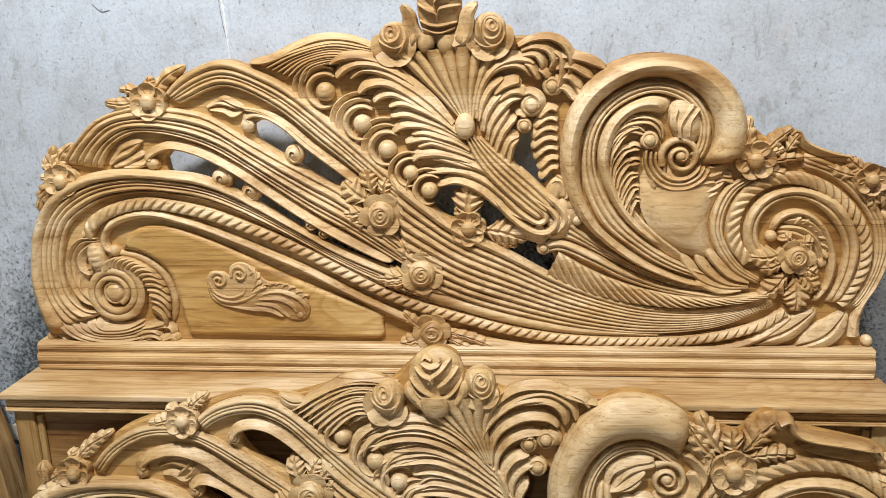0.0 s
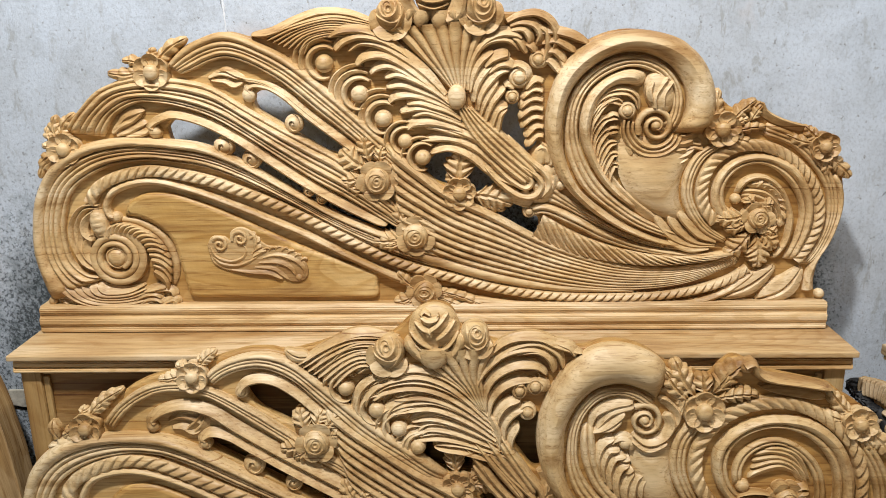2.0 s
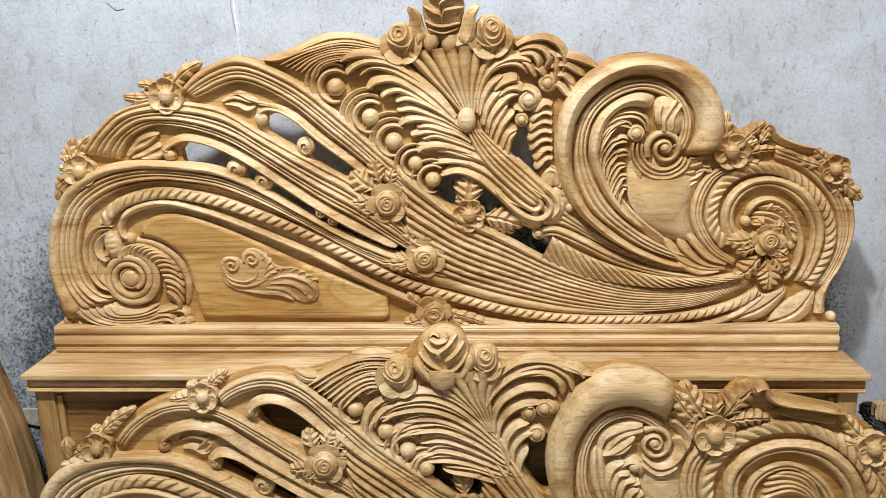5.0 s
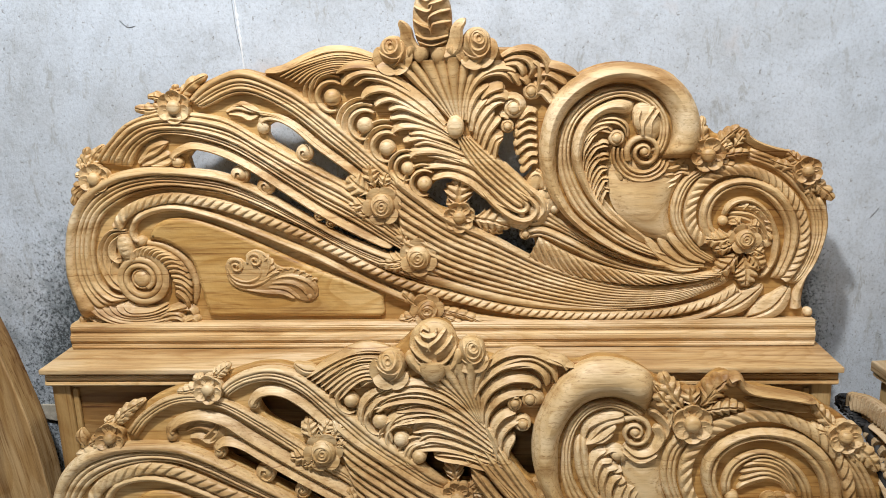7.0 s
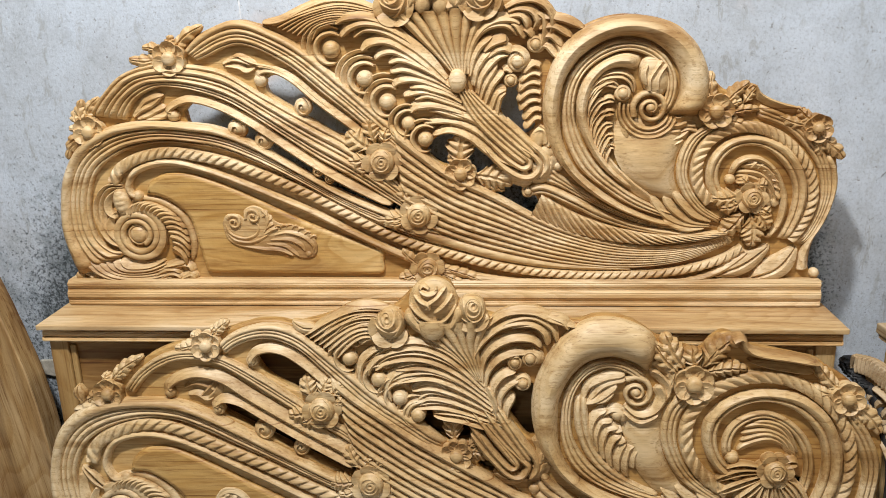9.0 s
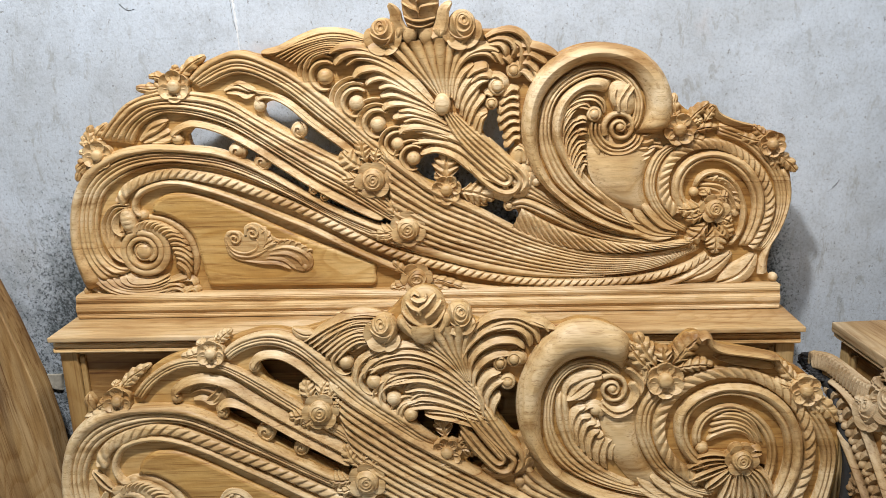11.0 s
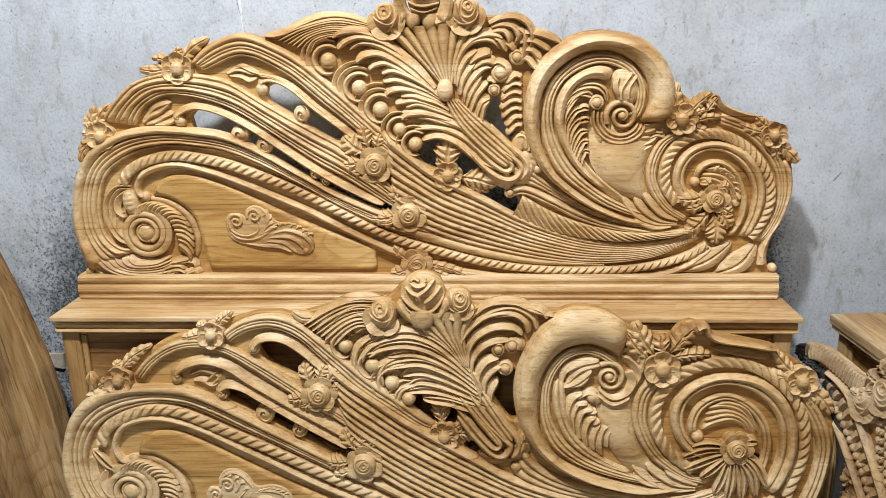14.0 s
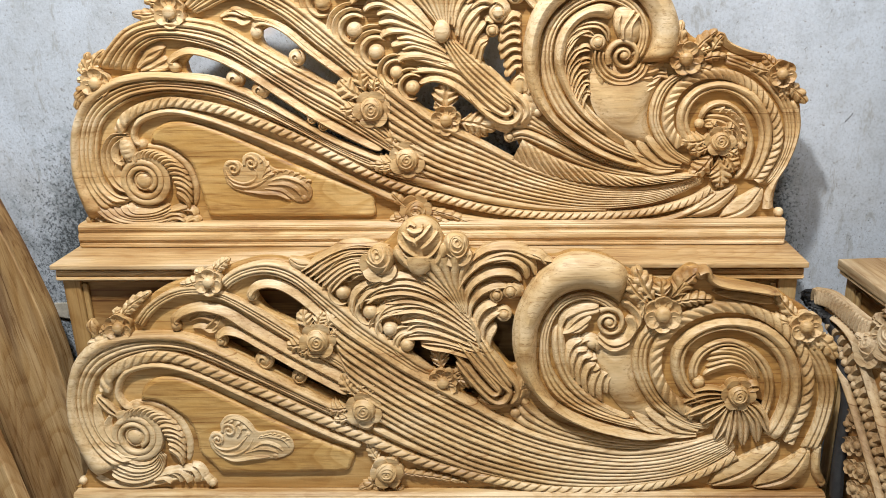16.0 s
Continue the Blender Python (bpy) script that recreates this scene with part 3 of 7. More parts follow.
setting("floor", block(-4.6, 4.6, -5.2, 0.32, -0.12, 0, 0), CEMENT, "grey trowelled cement workshop floor", "floor")
setting("wall_north", block(-4.6, 4.6, 0.17, 0.32, 0, 4.25, 0), PLASTER, "old bluish whitewashed plaster wall with damp stains", "wall")
def open_wall():
    """The unseen wall behind the camera, with an opening added for the fill light."""
    bm = bmesh.new()
    for x0, x1, z0, z1 in ((-4.6, -0.95, 0, 4.25), (1.55, 4.6, 0, 4.25), (-0.95, 1.55, 2.2, 4.25)):
        bmesh.ops.create_cube(bm, size=1, matrix=Matrix.LocRotScale(((x0 + x1) / 2, -5.125, (z0 + z1) / 2), None, (x1 - x0, 0.15, z1 - z0)))
    return bm


setting("wall_south", open_wall(), LIMEWASH, "plain unseen limewashed wall with an opening added for the fill light", "wall")
setting("wall_west", block(-4.6, -4.45, -5.05, 0.17, 0, 4.25, 0), LIMEWASH, "plain limewashed side wall", "wall")
setting("wall_east", block(4.45, 4.6, -5.05, 0.17, 0, 4.25, 0), LIMEWASH, "plain limewashed side wall", "wall")
setting("ceiling", block(-4.6, 4.6, -5.2, 0.32, 4.25, 4.35, 0), LIMEWASH, "plain limewashed ceiling", "ceiling")


def flaw(name, points, wide, mat, label, seed):
    """A flake or crack line that stands a little proud of the north wall; points are (x, z) in metres."""
    c = curve(points, 40)[0]
    nr = sides(c)
    half = np.array([wide * (0.35 + abs(noise.noise((i * 0.31, seed, 2.0))) * 1.6) for i in range(40)])
    half[0] = half[-1] = 0.0002
    verts = [(*(c[i] + nr[i] * half[i] * k)[:1], 0.17 - d, (c[i] + nr[i] * half[i] * k)[1]) for i in range(40) for k, d in ((-1, -0.001), (-0.4, 0.0018), (0.5, 0.0018), (1, -0.001))]
    faces = [(i * 4 + j, i * 4 + j + 1, i * 4 + j + 5, i * 4 + j + 4) for i in range(39) for j in range(3)]
    return tagged(link_mesh(name, verts, faces, mat, None), label, "wall", kind="structure")


CHALK = mineral("chalky_flake", (0.74, 0.77, 0.80), (0.82, 0.84, 0.86), 30.0)
CRACK = mineral("crack_grey", (0.16, 0.17, 0.18), (0.30, 0.31, 0.32), 60.0)
flaw("wall_flake_1", [(-0.478, 1.62), (-0.474, 1.55), (-0.470, 1.49), (-0.466, 1.40)], 0.0045, CHALK, "pale flaked line in the whitewash", 1.0)
flaw("wall_crack_1", [(-0.484, 1.60), (-0.480, 1.54), (-0.476, 1.50), (-0.470, 1.47)], 0.0012, CRACK, "thin grey crack in the plaster", 2.0)
flaw("wall_crack_2", [(-0.775, 1.555), (-0.755, 1.538), (-0.735, 1.54)], 0.0008, CRACK, "thin grey crack in the plaster", 3.0)
flaw("wall_crack_3", [(1.10, 1.02), (1.112, 1.035), (1.118, 1.044)], 0.0008, CRACK, "thin grey crack in the plaster", 4.0)


def stone():
    """A pale bedding stone that stands a little proud of the damp wall."""
    bm = block(-1.15, -1.085, 0.160, 0.175, 0.462, 0.522, 0.006, 3)
    for v in bm.verts:
        v.co += Vector((noise.noise(v.co * 14) * 0.03, noise.noise(v.co * 25) * 0.005, noise.noise(v.co * 12 + Vector((3, 1, 2))) * 0.03))
    return bm


setting("wall_stone_1", stone(), mineral("pale_stone", (0.34, 0.31, 0.25), (0.56, 0.52, 0.43), 30.0), "pale rough stone set in the damp wall", "stone")


# ---- the headboard ----
headboard = root("headboard", pose(0, 0.02, 0.80), "carved unvarnished teak bed headboard with ledge and box, against the wall", "headboard")
hb = Carver(headboard, WOOD)

# openings cut through the board
slot_long = [(-57.1, 42.3), (-55.3, 43.8), (-52.2, 43.8), (-47.9, 42.1), (-41.3, 38.9), (-34.8, 34.3), (-26.9, 28.9), (-19.0, 24.0), (-8.2, 19.5), (-9.6, 18.5), (-19.1, 20.9), (-27.1, 25.5), (-35.1, 30.1), (-41.6, 34.2), (-48.2, 37.5), (-55.6, 38.9)]
slot_short = [(-37.2, 49.1), (-35.0, 49.7), (-31.1, 47.9), (-25.9, 43.8), (-20.7, 40.5), (-15.5, 36.9), (-20.9, 37.1), (-26.1, 40.0), (-31.3, 43.4), (-36.2, 46.6)]
gap_leaf = [(0.1, 32.4), (2.6, 35.2), (6.2, 36.4), (9.9, 35.1), (12.8, 32.3), (17.0, 27.9), (12.5, 27.1), (7.8, 28.6), (3.1, 30.0)]
gap_low = [(13.5, 23.3), (17.8, 23.1), (21.6, 24.0), (23.4, 22.0), (24.8, 20.3), (24.5, 17.4), (20.7, 18.6), (16.7, 20.8)]
gap_stem = [(17.2, 43.4), (19.4, 46.9), (20.4, 45.6), (20.0, 42.6), (21.7, 40.7), (23.8, 39.2), (24.0, 37.8), (22.2, 36.6), (19.8, 38.4), (18.0, 40.8)]
gap_small = [(-15.8, 46.0), (-13.7, 45.7), (-13.5, 44.1), (-14.8, 44.5)]
edge_left = [(-91.7, -0.6), (-89.7, 3.0), (-90.5, 9.7), (-91.5, 16.4), (-90.9, 22.2), (-89.4, 27.6), (-86.3, 33.2), (-83.6, 37.9), (-81.0, 42.4), (-77.2, 46.5), (-73.0, 50.0), (-68.1, 52.8), (-63.1, 54.0), (-58.8, 56.0), (-56.0, 57.2), (-52.7, 59.7), (-49.3, 61.3), (-45.7, 62.5), (-41.9, 62.9), (-38.0, 61.9), (-34.5, 62.3)]
edge_top = [(-29.8, 64.5), (-26.0, 66.2), (-21.8, 66.9), (-17.6, 66.7), (-14.0, 65.5), (-10.3, 66.0), (-7.3, 68.4), (-4.2, 66.3), (-1.0, 66.0), (5.5, 65.8), (8.3, 65.4), (12.6, 69.3), (16.0, 66.5), (20.6, 66.1), (24.6, 65.5), (28.2, 63.9), (31.7, 61.3), (34.8, 60.0), (37.3, 60.9), (40.5, 61.9), (44.8, 62.3), (51.1, 61.4), (56.2, 59.4), (59.7, 55.8)]
edge_right = [(61.9, 51.7), (62.9, 48.9), (64.5, 47.6), (67.6, 45.2), (70.7, 46.2), (73.5, 44.7), (76.5, 42.4), (82.3, 41.3), (86.2, 39.9), (89.4, 37.3), (91.4, 33.7), (93.1, 29.0), (93.7, 23.7), (93.2, 19.1), (91.8, 14.7), (90.2, 11.2), (89.3, 7.3), (89.5, 3.3), (91.8, 0.7)]
hb.slab("back_panel", edge_left + edge_top + edge_right + [(91.4, 0), (91.2, -0.4), (60, -0.4), (0, -0.4), (-60, -0.4), (-91.0, -0.4), (-91.4, 0)], [slot_long, slot_short, gap_leaf, gap_low, gap_stem, gap_small], -3.2, 0, 0.5, mat=WOOD_GROUND_SHADED)

# sweeping fluted mouldings
hb.band([(-56.1, 55.9), (-51.9, 59.7), (-46.0, 62.4), (-41.9, 62.8), (-36.7, 61.1), (-29.0, 57.1), (-20.2, 49.8), (-12.5, 42.6), (-3.5, 34.6)],
        [(-53.3, 54.0), (-49.6, 55.2), (-46.0, 56.7), (-42.2, 57.3), (-37.2, 55.7), (-30.8, 51.9), (-23.8, 45.9), (-16.7, 40.0), (-8.9, 32.8), (-5.7, 29.6)], [3, 2, 1.3, 2, 1.3], 1.5, 0.9, 0.5, (0.02, 0.05))
hb.band([(-40.3, 53.4), (-35.4, 52.3), (-29.6, 49.0), (-23.3, 43.5), (-15.5, 36.9), (-7.7, 30.5)],
        [(-39.1, 52.3), (-35.5, 51.6), (-31.6, 49.4), (-26.6, 44.6), (-20.7, 40.4), (-14.3, 34.3), (-8.1, 28.0)], [1.2, 1.6], 1.1, 0.8, 0.3, (0.03, 0.06))
hb.band([(-81.0, 41.7), (-76.8, 46.5), (-71.8, 51.0), (-64.6, 53.4), (-57.7, 53.5), (-52.3, 52.9), (-47.0, 51.5), (-40.6, 47.6), (-34.1, 43.7), (-26.2, 39.3), (-19.7, 35.6), (-11.8, 29.2), (-4.0, 21.8)],
        [(-72.0, 40.4), (-68.6, 45.3), (-63.1, 48.1), (-57.7, 47.9), (-52.3, 46.7), (-46.3, 44.4), (-39.8, 40.4), (-33.3, 35.9), (-25.5, 30.6), (-17.5, 25.9), (-9.5, 20.8), (-2.8, 16.7)], [1.4, 2.2, 1.4, 2, 1.3, 1.3], 1.4, 0.8, 0.5, (0.03, 0.05))
hb.band([(-8.7, 39.1), (-2.8, 33.8), (4.4, 28.2), (14.4, 23.0), (27.2, 15.9), (40.7, 10.9), (52.8, 9.3), (63.5, 10.2), (71.2, 13.0)], [(-6.6, 16.5), (-0.1, 13.7), (8.1, 10.5), (19.0, 7.5), (32.7, 4.8), (46.3, 3.8), (59.7, 5.4), (71.9, 10.4)], [2.0, 1.3, 1.2, 1.4, 1.2, 1.2, 1.3, 1.2, 1.1], 1.3, 0.9, 0.5, (0.02, 0.03))
hb.stroke([(-60.1, 41.6), (-61.3, 42.7), (-59.0, 44.5), (-55.0, 45.4), (-48.9, 43.8), (-42.3, 40.4), (-34.7, 35.2), (-26.9, 29.8), (-18.9, 25.0), (-8.8, 19.9)], 2.04, 1.5, 0.5, root=0.8, tip=0.05, lean=0.1, name="hooked_rib")
hb.stroke([(-38.2, 49.4), (-38.9, 50.8), (-37.0, 51.8), (-34.0, 51.3), (-30.4, 49.2), (-25.6, 44.9), (-20.4, 40.9), (-14.9, 36.6)], 1.90, 1.4, 0.5, root=0.8, tip=0.05, lean=0.1, name="hooked_rib")
hb.band([(-89.1, 1.2), (-90.4, 6.8), (-91.6, 13.5), (-91.0, 20.7), (-89.3, 27.2), (-85.7, 33.2), (-81.4, 36.8), (-75.4, 39.4), (-67.5, 40.5), (-57.8, 40.0), (-49.6, 38.8), (-41.6, 35.3), (-32.4, 29.8), (-21.8, 23.5), (-11.0, 18.8), (-2.1, 15.3), (5.3, 11.8)],
        [(-74.6, 8.0), (-79.4, 8.6), (-82.9, 11.9), (-83.8, 17.8), (-82.8, 23.5), (-80.4, 28.5), (-76.4, 31.6), (-70.4, 34.2), (-62.5, 35.2), (-55.6, 34.6), (-48.1, 33.1), (-39.4, 29.4), (-30.0, 24.5), (-19.3, 18.4), (-9.8, 13.7), (-0.2, 10.3), (6.6, 8.6)], [3.4, 1.5, 1.2, 1.8, 1.1], 1.6, 0.7, 0.6, (0.03, 0.06))
hb.rope([(-77.0, 25.7), (-74.3, 29.4), (-69.1, 31.8), (-62.5, 32.9), (-55.9, 32.1), (-49.0, 30.5), (-42.3, 28.1), (-35.5, 25.4), (-27.4, 21.6), (-19.4, 17.2), (-11.2, 12.8), (-3.0, 9.5), (5.2, 7.2), (16.2, 4.4), (27.2, 2.7), (39.5, 2.0), (53.1, 2.3), (62.4, 3.8), (69.0, 6.0), (73.4, 8.8)], 2.99, 2.04, 1.3, 2.1, -1.2, 0.9)
hb.stroke([(-71.2, 22.2), (-72.8, 22.8), (-73.2, 25.1), (-71.0, 28.3), (-65.9, 30.2), (-60.3, 30.3), (-52.1, 28.0), (-43.9, 24.8), (-35.8, 21.3), (-27.7, 17.6), (-16.9, 11.8), (-5.9, 6.6), (5.1, 2.8), (18.9, 0.5), (32.7, -0.4), (46.4, -0.5), (59.9, 0.4), (68.1, 2.9), (74.8, 8.0)], 1.90, 1.1, 0.9, root=0.9, tip=0.02, lean=0.0, name="plain_rib")

hb.stroke([(48.0, 3.5), (44.0, 3.7), (30.0, 4.5), (17.0, 6.8), (6.0, 9.9), (-2.0, 12.7), (-7.0, 15.0)], 2.7, 1.3, 0.6, root=0.3, tip=0.06, lean=0, peak=0.7, name="plain_rib")

# the flat panel with its applied scroll
hb.slab("flat_panel", [(-69.4, 22.6), (-68.4, 25.2), (-65.6, 27.2), (-62.5, 27.9), (-58.8, 27.8), (-55.0, 26.9), (-48.2, 24.3), (-40.1, 20.5), (-30.6, 15.8), (-22.4, 12.4), (-15.6, 9.9), (-11.7, 8.4), (-11.6, 5.6), (-12.0, 2.4), (-17.4, 2.1), (-34.5, 2.3), (-45.9, 2.4), (-55.2, 2.6), (-56.5, 4.2), (-57.8, 10.9), (-59.2, 16.6), (-61.9, 19.6), (-65.4, 21.8)], [], -1.0, 1.2, 1.1, mat=WOOD_PANEL)
hb.spray([(-50.8, 15.5), (-49.5, 17.6), (-46.5, 17.6), (-45.2, 16.4), (-45.2, 18.6), (-42.8, 19.8), (-40.0, 18.6), (-37.2, 15.6), (-33.0, 14.9), (-29.5, 13.0), (-27.8, 10.0), (-28.3, 7.3), (-31.0, 6.4), (-35.0, 7.6), (-40.0, 8.9), (-46.0, 9.2), (-49.8, 11.3)],
         (((-47.8, 15.7), 1.9, -1, 2.6), ((-43.0, 17.1), 2.0, -1, 3.4)),
         ([(-42.7, 15.9), (-41.6, 14.7), (-42.3, 12.5), (-45.0, 11.3), (-47.9, 11.8), (-49.7, 13.3), (-50.2, 15.6)], [(-38.0, 13.6), (-40.9, 11.4), (-44.3, 10.2), (-48.0, 10.8), (-50.0, 12.9)],
          [(-40.9, 12.9), (-40.0, 14.9), (-39.9, 17.0), (-41.2, 18.8)], [(-40.6, 10.4), (-36.0, 10.1), (-33.6, 8.6), (-32.0, 7.0)], [(-39.6, 11.4), (-34.9, 11.7), (-31.8, 10.4), (-30.4, 8.0)], [(-38.6, 12.5), (-34.8, 13.4), (-31.0, 12.4), (-28.6, 10.2), (-28.5, 8.0)],
          [(-46.0, 9.8), (-40.6, 9.2), (-36.6, 8.9), (-33.4, 7.2)], [(-40.4, 14.0), (-39.2, 15.2), (-37.9, 15.6)], [(-40.3, 15.6), (-39.2, 16.6), (-38.2, 16.9)], [(-41.0, 17.0), (-40.2, 17.9), (-39.2, 17.9)], [(-40.8, 12.6), (-38.7, 14.2), (-36.8, 14.6)]))
for k in range(7):
    q = np.array((-38.0, 13.6)) + np.array((8.6, -2.6)) * k / 6 + np.array((0, 1.2)) * math.sin(math.pi * k / 6)
    hb.stroke([tuple(q), tuple(q + np.array((0.9, 0.9))), tuple(q + np.array((1.7, 0.7)))], 1.15, 0.8, 1.1, root=0.5, tip=0.4, lean=-0.5)
hb.bead((-30.0, 7.6), 1.0, 0.8, 1.1)

# the small scroll at the foot of the sweep
hb.snail((-72.3, 12.6))
for k in range(6):
    head, low, end = (-77.6 - 2.0 * k, 6.5 - 0.42 * k + 0.10 * k * k), (-74.0 - 0.5 * k, 4.5 - 0.72 * k), (-66.5 + 0.5 * k, 6.0 - 0.8 * k)
    hb.stroke([end, (0.5 * (end[0] + low[0]), 0.3 * end[1] + 0.7 * low[1] - 0.3), low, (0.45 * low[0] + 0.55 * head[0], 0.60 * low[1] + 0.40 * head[1] - 0.5), head], 2.3, 1.4, 0.4 + 0.05 * k, root=0.22, tip=0.16, lean=-0.55, peak=0.9, name="lobe")
hb.stroke([(-88.8, 3.6), (-84.8, 1.1), (-77.5, 0.3), (-69.4, 0.7), (-64.7, 2.8)], 1.63, 0.8, 0.2, root=0.6)
for pts in ([(-70.8, 1.0), (-67.6, 3.3), (-64.3, 3.8), (-62.5, 2.5)], [(-69.1, 0.7), (-66.5, 2.5), (-63.9, 2.6), (-62.3, 1.3)], [(-66.1, 3.4), (-62.8, 4.9), (-60.2, 4.6), (-59.5, 2.5)], [(-63.8, 0.5), (-61.9, 1.9), (-59.8, 2.5), (-58.8, 1.0)], [(-67.5, 4.2), (-63.7, 5.3), (-61.2, 5.7)]):
    hb.stroke(pts, 1.63, 1.1, 0.4, root=0.5)
hb.bead((-59.9, 1.9), 1.36, 1.0, 0.5)
hb.bead((-89.3, 1.8), 1.09, 1.1, 0.2)
hb.bead((-71.4, 22.2), 1.36, 1.2, 0.6)
hb.stroke([(-74.6, 24.6), (-78.6, 24.2), (-81.2, 20.4), (-81.2, 16.2), (-79.6, 12.2), (-76.8, 9.6)], 2.6, 1.4, 0.5, root=0.5, tip=0.2, lean=0.6, ribs=2)
hb.stroke([(-77.0, 18.4), (-79.0, 16.0), (-78.8, 13.0), (-76.6, 10.8)], 2.0, 1.2, 0.6, root=0.4, tip=0.3, lean=0.5)
hb.stroke([(-75.4, 24.2), (-78.4, 21.6), (-79.0, 18.8), (-77.0, 16.6)], 1.6, 1.2, 0.8, root=0.4, tip=0.3, lean=0.5)
hb.polar("bud", (-75.3, 20.9), 2.1, lambda p, t: 1.2 + 1.6 * np.sqrt(np.clip(1 - p ** 2, 0, 1)) - 0.12 * (np.sin(p * np.sin(t) * 16) > 0.3), oval=1.6, rings=16, spokes=32, turn=0.15)

# flowers, roses and leaves along the sweep
hb.leaf((-81.6, 40.1), (-78.0, 46.0), 2.72, 0.1, 4, 1.0, 0.5)
hb.leaf((-82.2, 39.7), (-82.3, 45.6), 2.72, 0.1, 4, 1.0, 0.4)
hb.leaf((-82.9, 38.7), (-84.4, 43.2), 2.72, 0.1, 4, 1.0, 0.3)
hb.leaf((-82.7, 37.6), (-86.3, 38.8), 2.45, -0.1, 3, 1.0, 0.3)
hb.leaf((-82.1, 36.9), (-87.6, 34.2), 2.99, -0.1, 4, 1.0, 0.3)
hb.leaf((-82.2, 36.2), (-88.0, 31.3), 2.72, -0.15, 4, 0.9, 0.3)
hb.flower((-80.8, 38.0), 3.67, 6, 0.4, 1.7, 1.2)
hb.leaf((-60.9, 54.7), (-69.4, 54.7), 3.26, 0.08, 4, 1.2, 0.5)
hb.leaf((-60.7, 55.8), (-65.8, 57.2), 2.45, -0.1, 3, 1.2, 0.5)
hb.leaf((-58.5, 56.2), (-51.1, 61.8), 3.26, 0.06, 4, 1.3, 0.5)
hb.leaf((-59.3, 56.5), (-58.9, 59.9), 2.18, 0.0, 3, 1.1, 0.5)
hb.flower((-59.1, 54.7), 3.81, 6, 0.5, 1.8, 1.3)
for pts in ([(-47.5, 53.1), (-44.7, 54.3), (-42.4, 54.0), (-40.1, 52.9)], [(-46.9, 52.8), (-43.5, 52.6), (-41.6, 51.6), (-39.5, 52.2)], [(-45.4, 54.3), (-43.3, 55.1), (-41.3, 54.2), (-39.0, 53.1)]):
    hb.stroke(pts, 1.36, 0.9, 0.3, root=0.3, tip=0.4)
for pts in ([(-70.2, 41.2), (-67.7, 43.4), (-64.9, 44.7), (-62.4, 46.5)], [(-69.4, 40.9), (-66.5, 42.0), (-63.8, 43.3), (-61.6, 43.8)], [(-67.2, 40.9), (-64.6, 41.4), (-62.3, 41.9), (-61.1, 43.2)], [(-68.6, 42.8), (-66.7, 45.2), (-64.0, 46.3), (-61.8, 46.5)]):
    hb.stroke(pts, 2.04, 1.0, 0.3, root=0.3, tip=0.4)
hb.bead((-60.1, 41.6), 1.50, 1.4, 0.5)
hb.bead((-38.5, 49.4), 1.6, 1.5, 0.3)
for c, r in (((-45.1, 38.1), 17), ((-39.0, 35.3), 16), ((-29.0, 43.1), 15)):
    hb.rose(c, r * 0.225, 1.0, 2.8, -1.0, petals=0)
hb.rose((-26.5, 27.9), 2.1, 0.4, 2.2, -0.4, petals=0)
hb.rose((-23.7, 26.2), 2.1, 2.1, 2.2, -0.4, petals=0)
for b, t, wd, n in (((-13.0, 32.9), (-18.7, 37.5), 34, 5), ((-12.3, 34.3), (-13.3, 40.6), 26, 5), ((-10.2, 34.2), (-9.2, 38.3), 18, 4), ((-13.8, 31.1), (-19.4, 30.4), 26, 4), ((-13.0, 28.8), (-17.1, 28.4), 18, 3)):
    hb.leaf(b, t, wd * 0.18, 0.06, n, 1.6, 1.0)
hb.rose((-10.8, 30.3), 4.62, 4.0, 2.2, 1.5, 6)
for b, t, wd, n in (((-4.7, 19.6), (-6.3, 24.7), 24, 4), ((-2.9, 20.3), (-2.0, 23.2), 20, 4), ((-4.8, 17.1), (-12.7, 16.3), 24, 5), ((-4.9, 16.1), (-10.9, 14.9), 16, 4)):
    hb.leaf(b, t, wd * 0.18, 0.06, n, 1.5, 1.0)
hb.rose((-2.6, 17.5), 4.62, 4.3, 2.1, 1.5, 6)
for b, t, wd, n in (((-2.5, 4.5), (-7.0, 8.8), 20, 4), ((-2.6, 3.0), (-8.1, 1.2), 22, 4), ((-3.3, 2.3), (-5.6, -0.3), 18, 3), ((1.7, 4.5), (14.8, -0.3), 16, 7), ((1.6, 3.0), (9.2, -0.7), 14, 5)):
    hb.leaf(b, t, wd * 0.136, 0.03, n, 1.2, 1.3)
hb.rose((-0.9, 4.2), 4.08, 2.0, 2.1, 1.6, 6)
hb.leaf((7.4, 28.4), (7.8, 36.0), 6.4, 0.02, 5, 1.7, 0.3)
hb.leaf((6.8, 28.5), (4.9, 31.6), 2.45, 0.02, 3, 1.3, -0.2)
hb.leaf((9.8, 26.8), (19.6, 24.4), 5.4, 0.05, 6, 1.6, 0.2)
hb.leaf((11.1, 26.1), (17.8, 22.8), 2.72, -0.05, 5, 1.3, -0.4)
hb.flower((7.5, 27.2), 3.6, 7, 0.2, 1.8, 1.3)

